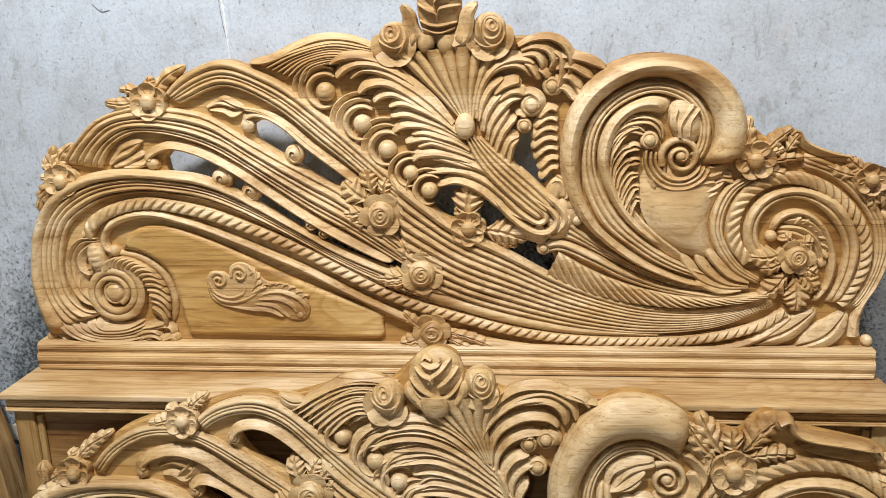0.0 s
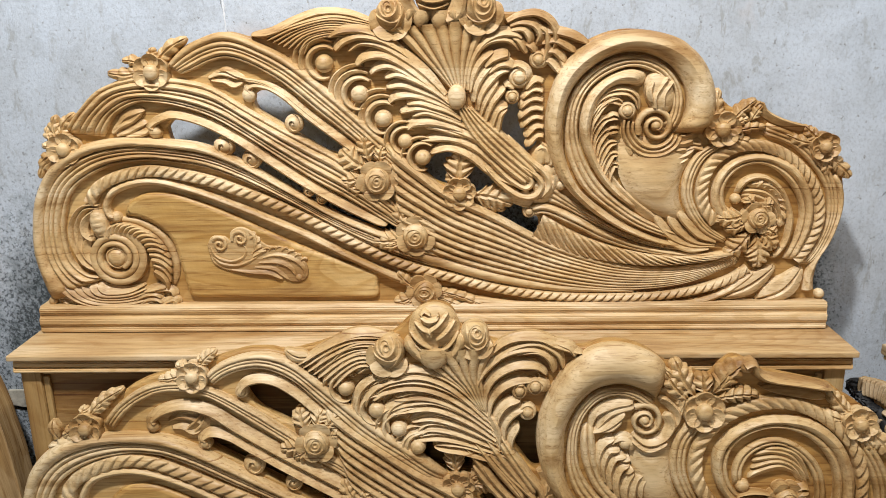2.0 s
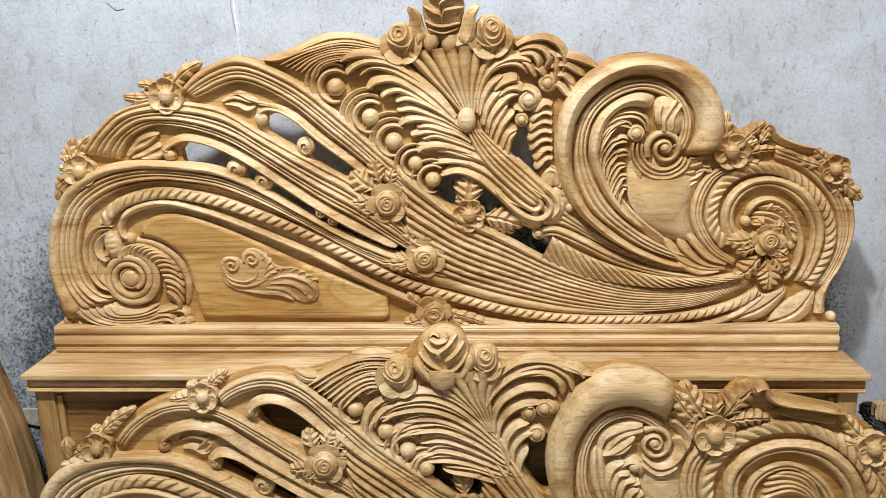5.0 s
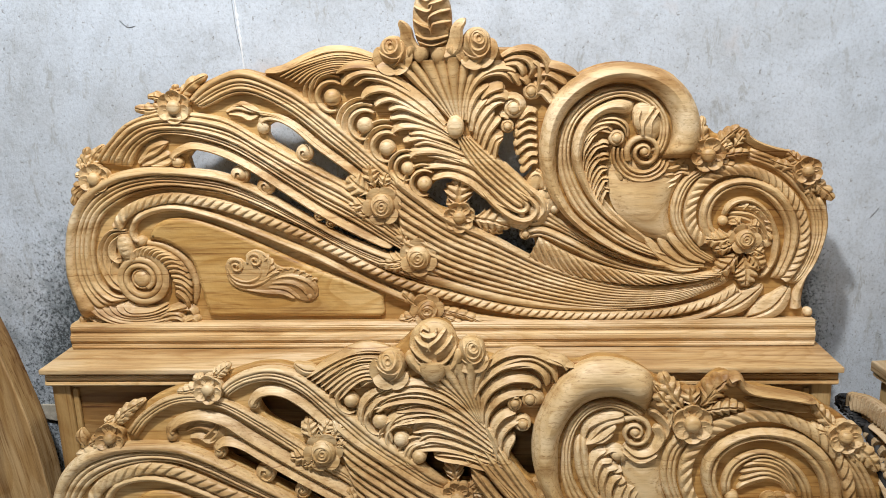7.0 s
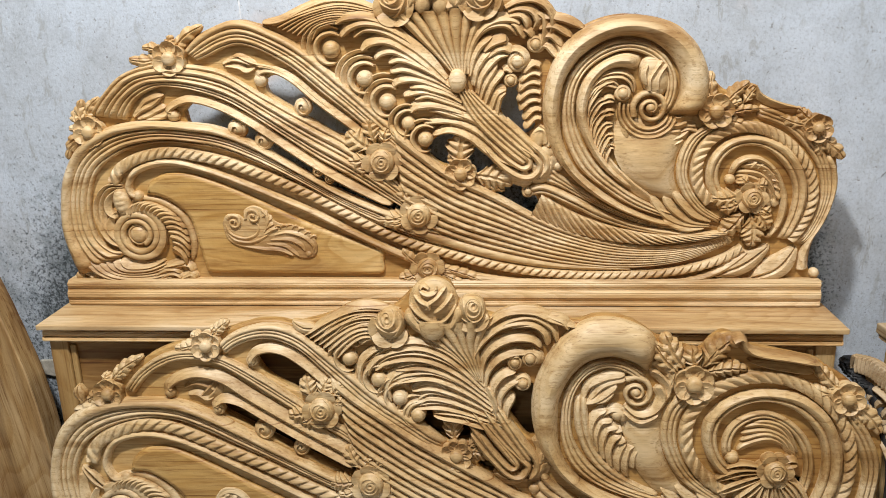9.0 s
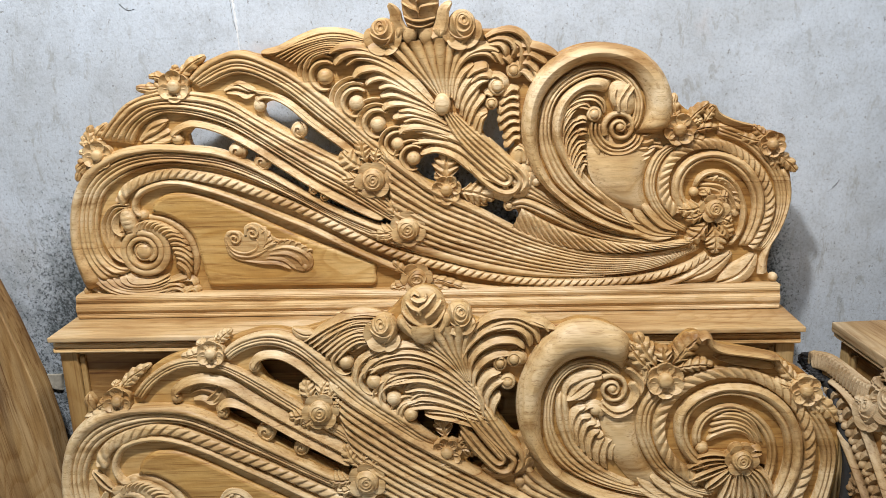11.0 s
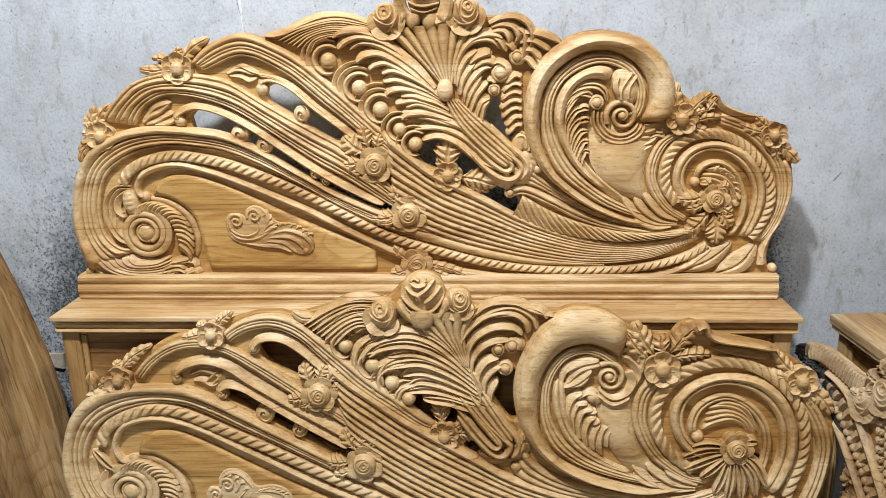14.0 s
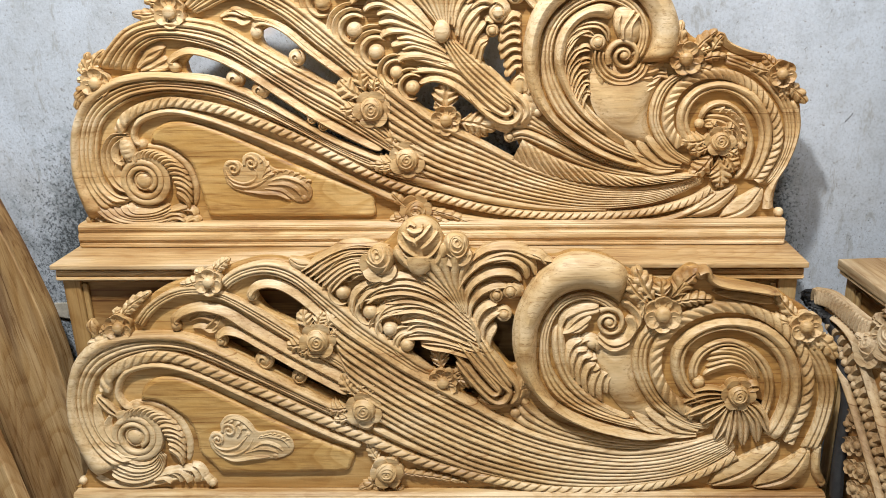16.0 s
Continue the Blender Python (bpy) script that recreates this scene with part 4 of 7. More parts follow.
# the plumes that rise from the stem
left_plume = [[(22.9, 28.1), (15.5, 31.5), (10.2, 35.9), (5.3, 37.7), (0.9, 36.3)], [(23.2, 28.7), (16.6, 33.1), (11.3, 37.7), (5.4, 39.9), (-1.3, 39.2)], [(23.5, 29.4), (17.4, 34.7), (12.0, 39.6), (5.5, 42.2), (-0.8, 42.8)],
              [(11.1, 39.5), (8.0, 40.7), (4.9, 41.8), (2.3, 42.5), (-0.1, 42.1)], [(10.4, 40.1), (7.6, 41.8), (4.0, 43.2), (0.6, 43.7), (-2.8, 43.0), (-4.1, 41.3)], [(9.7, 41.8), (6.8, 43.5), (3.2, 45.0), (0.1, 45.8), (-3.1, 44.6)],
              [(8.5, 43.1), (4.9, 44.9), (1.5, 46.3), (-1.7, 46.7), (-5.6, 45.4)], [(8.5, 43.5), (5.4, 45.8), (2.0, 47.1), (-1.1, 47.9), (-4.2, 47.3)], [(7.6, 44.9), (4.1, 47.1), (0.2, 48.9), (-3.2, 49.5), (-6.3, 48.9), (-7.9, 47.3)],
              [(6.8, 46.0), (2.9, 48.8), (-1.5, 50.8), (-4.9, 51.7), (-8.4, 50.8)], [(5.9, 47.1), (2.1, 50.5), (-2.3, 53.0), (-5.7, 53.9), (-8.7, 52.8)], [(4.6, 48.0), (0.2, 51.5), (-4.0, 54.5), (-7.3, 55.8), (-10.2, 55.1), (-11.7, 53.5)],
              [(4.1, 48.8), (-0.1, 52.7), (-4.4, 56.1), (-8.6, 58.0), (-12.5, 57.4), (-14.8, 55.4)], [(5.0, 48.8), (0.8, 53.7), (-3.9, 57.4), (-9.0, 60.2), (-13.5, 60.6), (-16.4, 58.4)], [(-2.6, 56.9), (-5.5, 59.3), (-9.3, 61.4), (-13.6, 62.1), (-17.1, 60.9), (-19.2, 58.5)],
              [(-6.4, 59.9), (-9.8, 62.1), (-13.6, 63.3), (-17.8, 63.0), (-20.5, 61.4)]]
for k, pts in enumerate(left_plume):
    hb.stroke(pts, 2.6, 1.5, 0.7 + 0.05 * k, root=0.35, tip=0.35, lean=-0.7, peak=0.6, name="plume_leaf")
for c, r, n in (((-21.5, 56.0), 2.1, 3), ((-14.1, 49.3), 2.1, 3), ((-9.1, 44.0), 2.1, 3), ((-4.4, 39.0), 1.8, 2), ((-0.6, 35.3), 1.9, 2)):
    hb.curl(c, r, fingers=n)
hb.stroke([(-10.4, 64.6), (-15.9, 66.5), (-21.8, 66.8), (-27.1, 65.2), (-32.6, 62.8), (-37.2, 62.2)], 1.8, 1.3, 0.5, root=0.6, lean=-0.7, peak=0.7)
hb.wing([(-9.5, 63.9), (-13.2, 65.0), (-19.6, 66.0), (-27.7, 64.3), (-34.9, 61.4)], [(-12.0, 61.2), (-18.6, 62.2), (-22.2, 61.8), (-24.6, 60.6), (-26.0, 57.6)], 9, 1.5)
right_plume = [[(9.4, 49.6), (9.7, 54.3), (11.1, 58.0), (13.7, 60.4), (17.2, 61.0), (19.3, 60.1), (20.8, 58.0)], [(9.8, 49.1), (10.5, 53.4), (12.2, 56.4), (15.2, 58.4)], [(10.7, 47.0), (11.1, 50.9), (12.7, 53.7), (14.9, 55.5)],
               [(11.6, 45.2), (12.0, 48.7), (13.7, 51.7), (16.3, 54.1), (19.0, 54.3)], [(11.9, 43.5), (12.7, 47.0), (14.2, 49.9), (16.1, 52.4)], [(12.8, 41.7), (13.6, 45.2), (15.0, 48.2), (17.7, 50.8)],
               [(14.2, 40.3), (14.7, 43.4), (15.9, 46.1), (18.5, 46.9)], [(15.7, 39.5), (15.9, 43.0), (16.5, 45.1), (18.2, 46.3)], [(9.3, 51.3), (10.2, 56.4), (12.7, 60.2), (16.3, 62.0), (19.7, 61.8), (21.5, 60.5)],
               [(12.8, 54.6), (14.6, 56.6), (16.7, 57.5), (18.6, 57.6)], [(13.6, 53.4), (15.9, 55.5), (18.0, 55.8), (19.7, 54.7)]]
for k, pts in enumerate(right_plume):
    hb.stroke(pts, 2.35, 1.5, 0.8 + 0.03 * k, root=0.35, tip=0.3, lean=0.7, peak=0.6, name="plume_leaf")
for pts in ([(17.5, 64.0), (20.5, 65.5), (24.3, 65.8), (27.3, 64.1), (28.6, 61.0), (27.9, 57.7)], [(18.0, 63.3), (21.0, 64.2), (23.9, 63.5), (25.3, 61.1), (24.1, 58.9)], [(18.3, 62.5), (21.3, 62.8), (22.8, 61.1), (22.9, 59.1)], [(24.8, 63.2), (26.6, 61.7), (26.9, 59.0), (26.4, 56.2), (25.1, 54.3)], [(18.8, 61.0), (20.5, 60.4), (22.5, 57.4)], [(15.9, 56.7), (17.5, 57.2), (18.6, 56.6)], [(18.0, 54.4), (20.2, 55.4), (22.2, 54.3), (22.6, 52.4), (21.2, 50.9)], [(17.2, 50.8), (18.4, 51.2), (19.8, 50.3)], [(21.8, 59.7), (23.3, 59.0), (24.2, 57.7)]):
    hb.stroke(pts, 1.9, 1.4, 0.8, root=0.5, tip=0.35, lean=0.6)
for c, r in (((24.6, 56.2), 13), ((20.6, 52.5), 16), ((19.1, 48.4), 11)):
    hb.bead(c, r * 0.145, 1.8, 1.1, ring=True)
for k in range(7):
    u = k / 6
    a, b = np.array((22.6, 50.7)), np.array((23.9, 38.3))
    c, d = np.array((26.1, 51.3)), np.array((26.5, 39.6))
    p, q = a * (1 - u) + b * u, c * (1 - u) + d * u
    lean = np.array((-1.7, 0)) * math.sin(math.pi * min(u, 0.85))
    hb.stroke([tuple(q), tuple(0.65 * q + 0.35 * p + (0.0, 1.0) + 0.4 * lean), tuple(0.3 * q + 0.7 * p + (0.0, 1.1) + 0.8 * lean), tuple(p + lean + (-0.3, 0.1)), tuple(p + lean + (-0.9, -1.0))], 1.75, 1.4, 0.4, root=0.55, tip=0.35, lean=-0.6, peak=0.7)
for pts in ([(23.6, 61.5), (27.6, 62.2), (31.7, 61.3), (35.6, 59.4)], [(24.9, 59.6), (28.6, 60.3), (32.9, 57.6)], [(24.9, 57.7), (28.1, 58.2), (30.8, 55.5)], [(24.5, 55.9), (27.3, 56.1), (29.7, 53.1)], [(29.0, 57.1), (30.7, 54.4), (30.2, 51.8)]):
    hb.stroke(pts, 2.04, 1.3, 0.6, root=0.4, tip=0.4, lean=0.6)
# the fluted fan under the crest
hb.band([(6.0, 50.0), (2.5, 53.8), (-0.9, 57.1), (-4.3, 60.5), (-7.1, 63.2)], [(9.0, 50.0), (9.7, 53.4), (10.8, 56.7), (12.5, 60.5), (14.7, 64.9)], [1.1, 1, 1.2, 1, 1.2, 1, 1.1], 1.5, 1.0, 0.5, (0.0, 0.0), name="fluted_fan")
hb.polar("bud", (7.1, 48.5), 2.04, lambda p, t: 1.9 + 1.5 * np.sqrt(np.clip(1 - p ** 2, 0, 1)), oval=1.35)
# the stem's long flutes and looped foot
for k in range(5):
    hb.stroke([(7.0 + 0.75 * k, 47.0 - 0.2 * k), (10.2 + 0.95 * k, 41.0 + 0.35 * k), (14.6 + 0.95 * k, 36.0 + 0.65 * k), (19.6 + 0.8 * k, 31.6 + 0.75 * k), (22.6 + 0.7 * k, 29.4 + 0.6 * k)], 1.7, 1.4, 1.2, root=0.35, tip=0.08, lean=0, peak=0.5, name="stem")
for pts, wd in (([(15.6, 38.4), (19.9, 34.3), (24.3, 31.3), (25.9, 28.8), (24.3, 26.4), (20.8, 26.5), (16.5, 29.5), (12.6, 33.8)], 13), ([(16.6, 36.0), (20.8, 32.3), (23.2, 30.5), (23.5, 28.9), (21.6, 28.4), (17.9, 30.9), (13.9, 35.0)], 12), ([(18.0, 39.7), (22.6, 35.0), (26.5, 31.5), (27.5, 28.5), (25.6, 25.8)], 14)):
    hb.stroke(pts, wd * 0.136, 1.6, 0.9, root=0.6, lean=0.0, name="stem")
for pts in ([(17.8, 26.5), (21.2, 25.1), (23.9, 25.6), (24.5, 24.7)], [(23.9, 25.0), (26.5, 25.5), (28.8, 28.0), (29.2, 30.7)], [(25.3, 38.3), (27.4, 35.8), (27.2, 32.9)], [(24.5, 35.9), (26.1, 36.6), (26.9, 33.5)], [(26.5, 26.4), (29.2, 29.5), (28.5, 31.5)]):
    hb.stroke(pts, 2.31, 1.3, 0.6, root=0.4, lean=-0.4)

for b, t, wd in (((24.6, 32.0), (26.6, 38.0), 3.4), ((24.2, 31.0), (29.4, 31.0), 4.2), ((23.6, 29.6), (28.0, 25.6), 5.0), ((22.6, 28.4), (21.4, 23.8), 4.0), ((21.0, 27.6), (15.8, 26.0), 3.0)):
    hb.leaf(b, t, wd, 0.05, 1, 1.3, 0.3, rib=0.12, name="calyx_petal")

# the large S scroll
hb.band([(61.9, 39.5), (63.1, 44.7), (62.7, 49.8), (60.1, 55.3), (56.0, 59.1), (50.1, 61.5), (43.9, 62.1), (37.6, 60.6), (32.3, 57.5), (28.6, 52.5), (26.7, 46.1), (26.5, 39.6), (28.5, 32.8), (32.5, 26.8), (39.2, 21.2), (47.3, 16.8), (56.7, 13.9), (68.8, 13.4)],
        [(54.7, 39.8), (56.6, 44.2), (56.6, 48.7), (54.2, 53.4), (50.0, 56.4), (45.0, 57.6), (39.9, 56.7), (34.9, 53.5), (31.7, 49.2), (30.4, 44.7), (30.2, 39.5), (31.3, 33.9), (34.6, 27.6), (40.8, 22.3), (47.0, 18.5), (55.6, 15.3), (68.3, 13.9)], [1], 1.8, 1.2, 0.6, (0.03, 0.3), name="smooth_scroll", wobble=0.03)
hb.band([(54.2, 40.1), (55.9, 44.2), (55.9, 48.7), (53.7, 52.8), (49.8, 55.8), (45.0, 56.9), (40.2, 56.1), (35.4, 53.0), (32.3, 49.0), (31.1, 44.7), (30.8, 39.5), (31.9, 34.0), (35.1, 28.0), (41.3, 22.8), (47.5, 18.9), (56.1, 15.7)],
        [(52.0, 41.7), (53.5, 44.2), (53.6, 48.1), (51.7, 51.5), (48.6, 53.6), (44.0, 54.4), (39.0, 52.5), (35.4, 49.3), (33.7, 44.7), (33.8, 39.1), (36.4, 32.7), (40.7, 27.0), (46.9, 22.1), (52.5, 19.1), (58.7, 16.5)], [1.2, 1.3, 1.2], 1.2, 0.7, 0.3, (0.02, 0.05))
hb.band([(48.6, 53.1), (44.0, 53.9), (39.2, 52.1), (35.8, 48.9), (34.1, 44.4), (34.2, 39.1), (36.8, 33.0), (41.0, 27.4), (47.1, 22.5)],
        [(47.4, 50.0), (43.3, 50.8), (40.3, 49.9), (38.0, 47.4), (36.8, 43.8), (36.6, 39.4), (38.8, 33.2), (42.8, 27.7), (48.4, 23.0)], [1], 1.5, 0.6, 0.3, (0.08, 0.1), name="smooth_scroll")
hb.stroke([(38.4, 38.0), (39.3, 33.3), (42.8, 27.9), (47.8, 23.3), (52.5, 19.9)], 1.90, 1.0, 0.3, root=0.3, lean=-0.4)
for pts in ([(36.3, 39.4), (36.3, 42.7), (38.2, 45.9), (40.3, 47.1)], [(36.9, 37.0), (37.1, 40.0), (38.9, 43.0), (41.4, 43.8)], [(37.7, 34.7), (37.9, 38.0), (39.7, 40.6), (42.0, 40.8)], [(38.5, 32.7), (39.0, 35.6), (40.5, 38.0), (42.6, 38.2)], [(39.3, 30.6), (39.8, 33.3), (41.1, 35.6), (42.9, 35.5)],
            [(40.7, 28.9), (40.6, 31.3), (41.6, 33.3), (43.2, 32.9)], [(36.3, 43.0), (37.8, 46.4), (40.3, 48.1), (42.9, 48.1)], [(37.5, 45.9), (40.1, 48.9), (43.9, 49.3), (46.2, 47.6), (46.8, 45.0)], [(38.8, 47.4), (41.4, 47.6), (43.4, 46.5)], [(39.4, 43.0), (41.2, 44.0), (42.7, 43.4)], [(39.7, 40.0), (41.2, 41.1), (42.8, 40.8)]):
    hb.stroke(pts, 2.18, 1.3, 0.5, root=0.4, tip=0.45, lean=0.6, ribs=2)
hb.bead((44.2, 45.1), 1.90, 1.5, 0.8, ring=True)
hb.volute((50.5, 41.7), 4.08, 1.9, 3.6, 1.7, 1.4, 0.6, -1)
hb.bead((50.5, 41.8), 1.22, 1.5, 1.0)
hb.polar("bud", (51.0, 48.7), 3.13, lambda p, t: 0.5 + 2.0 * np.sqrt(np.clip(1 - p ** 2, 0, 1)) - 0.2 * np.exp(-((p * np.sin(t) - 0.25 * p * np.cos(t)) / 0.09) ** 2), oval=1.55, rings=16, spokes=32, turn=0.35)
for pts in ([(50.0, 45.2), (49.6, 48.2), (51.0, 50.6), (52.6, 52.4)], [(51.6, 45.4), (51.4, 48.4), (52.6, 50.4), (53.8, 51.6)], [(49.2, 46.6), (48.4, 49.4), (49.4, 51.8)]):
    hb.stroke(pts, 1.3, 0.9, 2.0, root=0.4, tip=0.7, lean=0.6, peak=0.4, name="flame")
for r in (4.7, 5.7, 6.7):
    c = np.array((50.2, 41.7))
    hb.stroke([tuple(c + r * np.array((math.cos(a), math.sin(a)))) for a in np.radians((165, 195, 225, 255, 285, 315, 340))], 1.3, 1.2, 0.5, root=0.5, tip=0.2, lean=0)
for k in range(9):
    a = radians(215 + k * 15)
    c = np.array((50.2, 41.7))
    r0, r1 = 6.2, 8.4 + 0.2 * k
    hb.stroke([tuple(c + r0 * np.array((math.cos(a), math.sin(a)))), tuple(c + (r0 + r1) / 2 * np.array((math.cos(a + 0.10), math.sin(a + 0.10)))), tuple(c + r1 * np.array((math.cos(a + 0.32), math.sin(a + 0.32))))], 1.9, 1.1, 0.3, root=0.5, lean=-0.5)
for pts in ([(47.0, 39.1), (48.1, 36.2), (52.0, 34.3), (57.2, 35.3), (59.9, 37.6)], [(46.7, 37.8), (48.8, 34.5), (54.0, 33.2), (58.5, 34.7)], [(55.8, 37.7), (58.3, 38.1), (61.2, 37.8)], [(57.1, 36.1), (59.1, 37.1), (61.6, 36.5)]):
    hb.stroke(pts, 1.36, 0.9, 0.3, root=0.4)
for pts in ([(65.9, 14.2), (59.9, 14.9), (55.2, 17.1), (51.4, 21.6)], [(65.9, 14.5), (60.8, 15.7), (56.8, 18.5), (54.5, 21.6)], [(66.1, 15.1), (61.8, 17.0), (58.8, 19.8), (56.6, 22.6)], [(64.6, 13.7), (59.3, 14.0), (54.6, 16.0)]):
    hb.stroke(pts, 2.04, 1.2, 0.5, root=0.3, tip=0.2, lean=-0.5)
hb.bead((30.1, 28.5), 1.09, 1.2, 0.6)
hb.bead((23.2, 22.6), 1.50, 1.4, 0.3, ring=True)
hb.band([(22.6, 23.7), (26.9, 24.4), (33.2, 21.9), (40.6, 17.9), (48.7, 14.7), (59.4, 12.6), (68.9, 12.9)], [(24.0, 21.4), (27.2, 21.9), (33.2, 19.1), (40.6, 15.4), (48.7, 13.0), (59.4, 11.5), (68.1, 12.2)], [1.8, 1.2], 1.2, 0.5, 0.4, (0.04, 0.04))
hb.band([(27.2, 30.2), (30.5, 26.8), (36.5, 22.4), (43.9, 18.1), (52.7, 14.9), (63.3, 13.4)], [(26.5, 25.0), (30.5, 23.6), (36.6, 20.4), (44.0, 16.7), (52.7, 13.8), (63.3, 12.9)], [1.6, 1.2, 1.2], 1.0, 0.3, 0.3, (0.06, 0.04))
hb.rope([(25.0, 19.5), (32.6, 15.6), (39.3, 13.3), (46.1, 11.8), (52.8, 11.0), (62.7, 11.3), (69.3, 12.7)], 5.71, 0.68, 1.4, 2.2, 3.0, 1.4, name="gadrooned_strip", cut=0.95)

# the roundel at the sweep's end
hb.band([(67.9, 14.5), (62.6, 17.3), (59.0, 21.5), (57.3, 25.9), (57.6, 31.0), (59.7, 35.2), (63.7, 38.0)], [(68.5, 15.6), (64.1, 18.7), (61.1, 22.6), (59.7, 26.4), (60.2, 30.7), (62.3, 34.6), (65.6, 36.9)], [1.6, 1.2, 1], 1.1, 0.5, 0.3, (0.05, 0.05))
hb.rope([(65.1, 19.8), (62.6, 23.1), (61.7, 26.9), (62.3, 30.9), (64.4, 34.3), (68.6, 36.8), (74.0, 37.0), (79.2, 35.1), (83.6, 31.6), (86.9, 27.0), (88.3, 22.2), (87.9, 17.5), (85.9, 12.9), (84.2, 10.5)], 2.99, 2.45, 1.3, 2.0, 1.3, 0.7)
hb.band([(68.6, 17.8), (65.0, 21.7), (63.8, 26.0), (64.6, 30.3), (67.5, 33.7), (71.9, 35.2), (76.4, 34.9), (81.6, 32.7), (85.3, 27.8), (86.9, 22.4), (86.2, 16.7), (83.7, 10.4)], [(70.3, 20.0), (67.6, 23.0), (66.6, 26.0), (67.2, 29.2), (69.4, 31.8), (72.7, 32.9), (76.3, 32.3), (79.8, 29.8), (82.6, 26.0), (83.9, 22.0), (83.5, 17.0), (81.3, 10.7)], [2, 1.2], 1.4, 0.7, 0.3, (0.06, 0.04), name="smooth_scroll")
hb.band([(68.9, 26.2), (70.1, 29.2), (73.1, 30.7), (76.4, 30.1), (79.7, 27.4), (81.8, 23.6), (82.8, 19.8), (82.1, 14.9), (79.5, 10.7)], [(70.0, 25.7), (71.2, 28.1), (73.7, 29.4), (76.5, 28.8), (79.0, 26.3), (80.5, 23.1), (81.2, 19.8), (80.8, 15.4), (78.2, 11.0)], [1], 1.1, 0.5, 0.2, (0.08, 0.05))
for pts in ([(80.7, 19.5), (79.7, 23.9), (76.6, 27.5), (71.7, 28.1)], [(80.3, 18.7), (78.7, 22.8), (75.7, 25.9), (70.7, 26.7)], [(79.8, 18.5), (77.8, 22.3), (74.7, 24.8), (70.5, 25.7)]):
    hb.stroke(pts, 1.77, 1.0, 0.2, root=0.3, lean=0.5)
hb.fan((74.1, 22.4), 5.17, 7.34, 95, -20, 8, 1.77, 0.9, 0.3, -0.2)
hb.band([(74.7, 42.2), (81.7, 39.2), (87.0, 35.0), (90.5, 29.9), (92.3, 23.7), (91.7, 18.0), (89.6, 12.3), (87.0, 9.0)], [(73.8, 39.4), (80.3, 36.9), (85.2, 32.6), (88.6, 27.8), (90.0, 22.7), (89.7, 17.8), (87.5, 12.6), (85.3, 9.5)], [1.3, 1, 1.2], 1.1, 0.4, 0.3, (0.06, 0.05))
hb.band([(90.9, 31.2), (93.0, 27.5), (93.6, 23.4), (92.9, 18.8), (91.5, 14.5), (89.7, 10.9), (88.7, 7.0), (89.0, 3.3)], [(90.2, 30.2), (91.7, 26.9), (92.3, 23.4), (91.7, 18.6), (90.0, 13.9), (87.9, 10.4), (86.6, 6.7), (86.4, 2.8)], [1], 0.9, 0.2, 0.2, (0.06, 0.02))
hb.bead((69.4, 25.1), 1.22, 1.3, 0.5)
for b, t, wd, n in (((66.1, 41.6), (72.1, 47.2), 22, 5), ((64.0, 42.5), (63.7, 49.6), 22, 4), ((66.9, 41.4), (70.8, 43.1), 18, 3), ((67.4, 40.0), (74.7, 41.2), 20, 5), ((66.2, 38.8), (72.4, 37.3), 20, 5), ((70.9, 42.3), (73.4, 46.1), 20, 3)):
    hb.leaf(b, t, wd * 0.136, 0.05, n, 1.2, 0.5)
hb.flower((64.9, 40.9), 3.81, 6, 0.2, 1.9, 1.2)
hb.stroke([(71.7, 45.1), (72.9, 46.1), (74.0, 44.3), (76.5, 42.7), (80.4, 41.3), (83.6, 40.7)], 1.63, 1.1, 0.3, root=0.8, lean=-0.3, name="plain_rib")
for b, t, wd, n in (((87.3, 37.6), (82.9, 41.3), 22, 5), ((86.4, 37.1), (78.6, 39.6), 20, 5), ((88.3, 34.7), (92.1, 31.7), 24, 4), ((89.2, 33.7), (94.3, 29.6), 24, 4), ((87.6, 34.4), (88.9, 30.2), 20, 4)):
    hb.leaf(b, t, wd * 0.136, 0.05, n, 1.2, 0.5)
hb.flower((87.5, 36.8), 3.13, 6, 0.7, 1.8, 1.1)
for b, t, wd, n in (((72.1, 21.6), (65.1, 20.9), 22, 5), ((72.2, 19.9), (67.3, 18.4), 18, 4), ((73.3, 17.9), (67.9, 12.2), 24, 5), ((74.4, 17.2), (75.1, 9.1), 28, 6), ((75.1, 17.8), (78.6, 13.2), 24, 5), ((75.5, 18.5), (78.8, 17.1), 18, 3), ((73.2, 24.0), (71.8, 25.7), 16, 3), ((74.5, 23.7), (77.7, 23.9), 16, 3)):
    hb.leaf(b, t, wd * 0.195, 0.06, n, 1.7, 0.9)
hb.rose((74.3, 21.0), 3.67, 0.6, 2.1, 1.5, 6)
hb.leaf((66.5, 1.5), (79.6, 9.3), 4.62, -0.06, 1, 1.7, 0.2, name="broad_leaf")
hb.leaf((75.6, 0.8), (85.7, 9.0), 5.17, -0.12, 1, 1.7, 0.2, name="broad_leaf")
hb.bead((90.6, 2.3), 1.22, 1.2, 0.2)

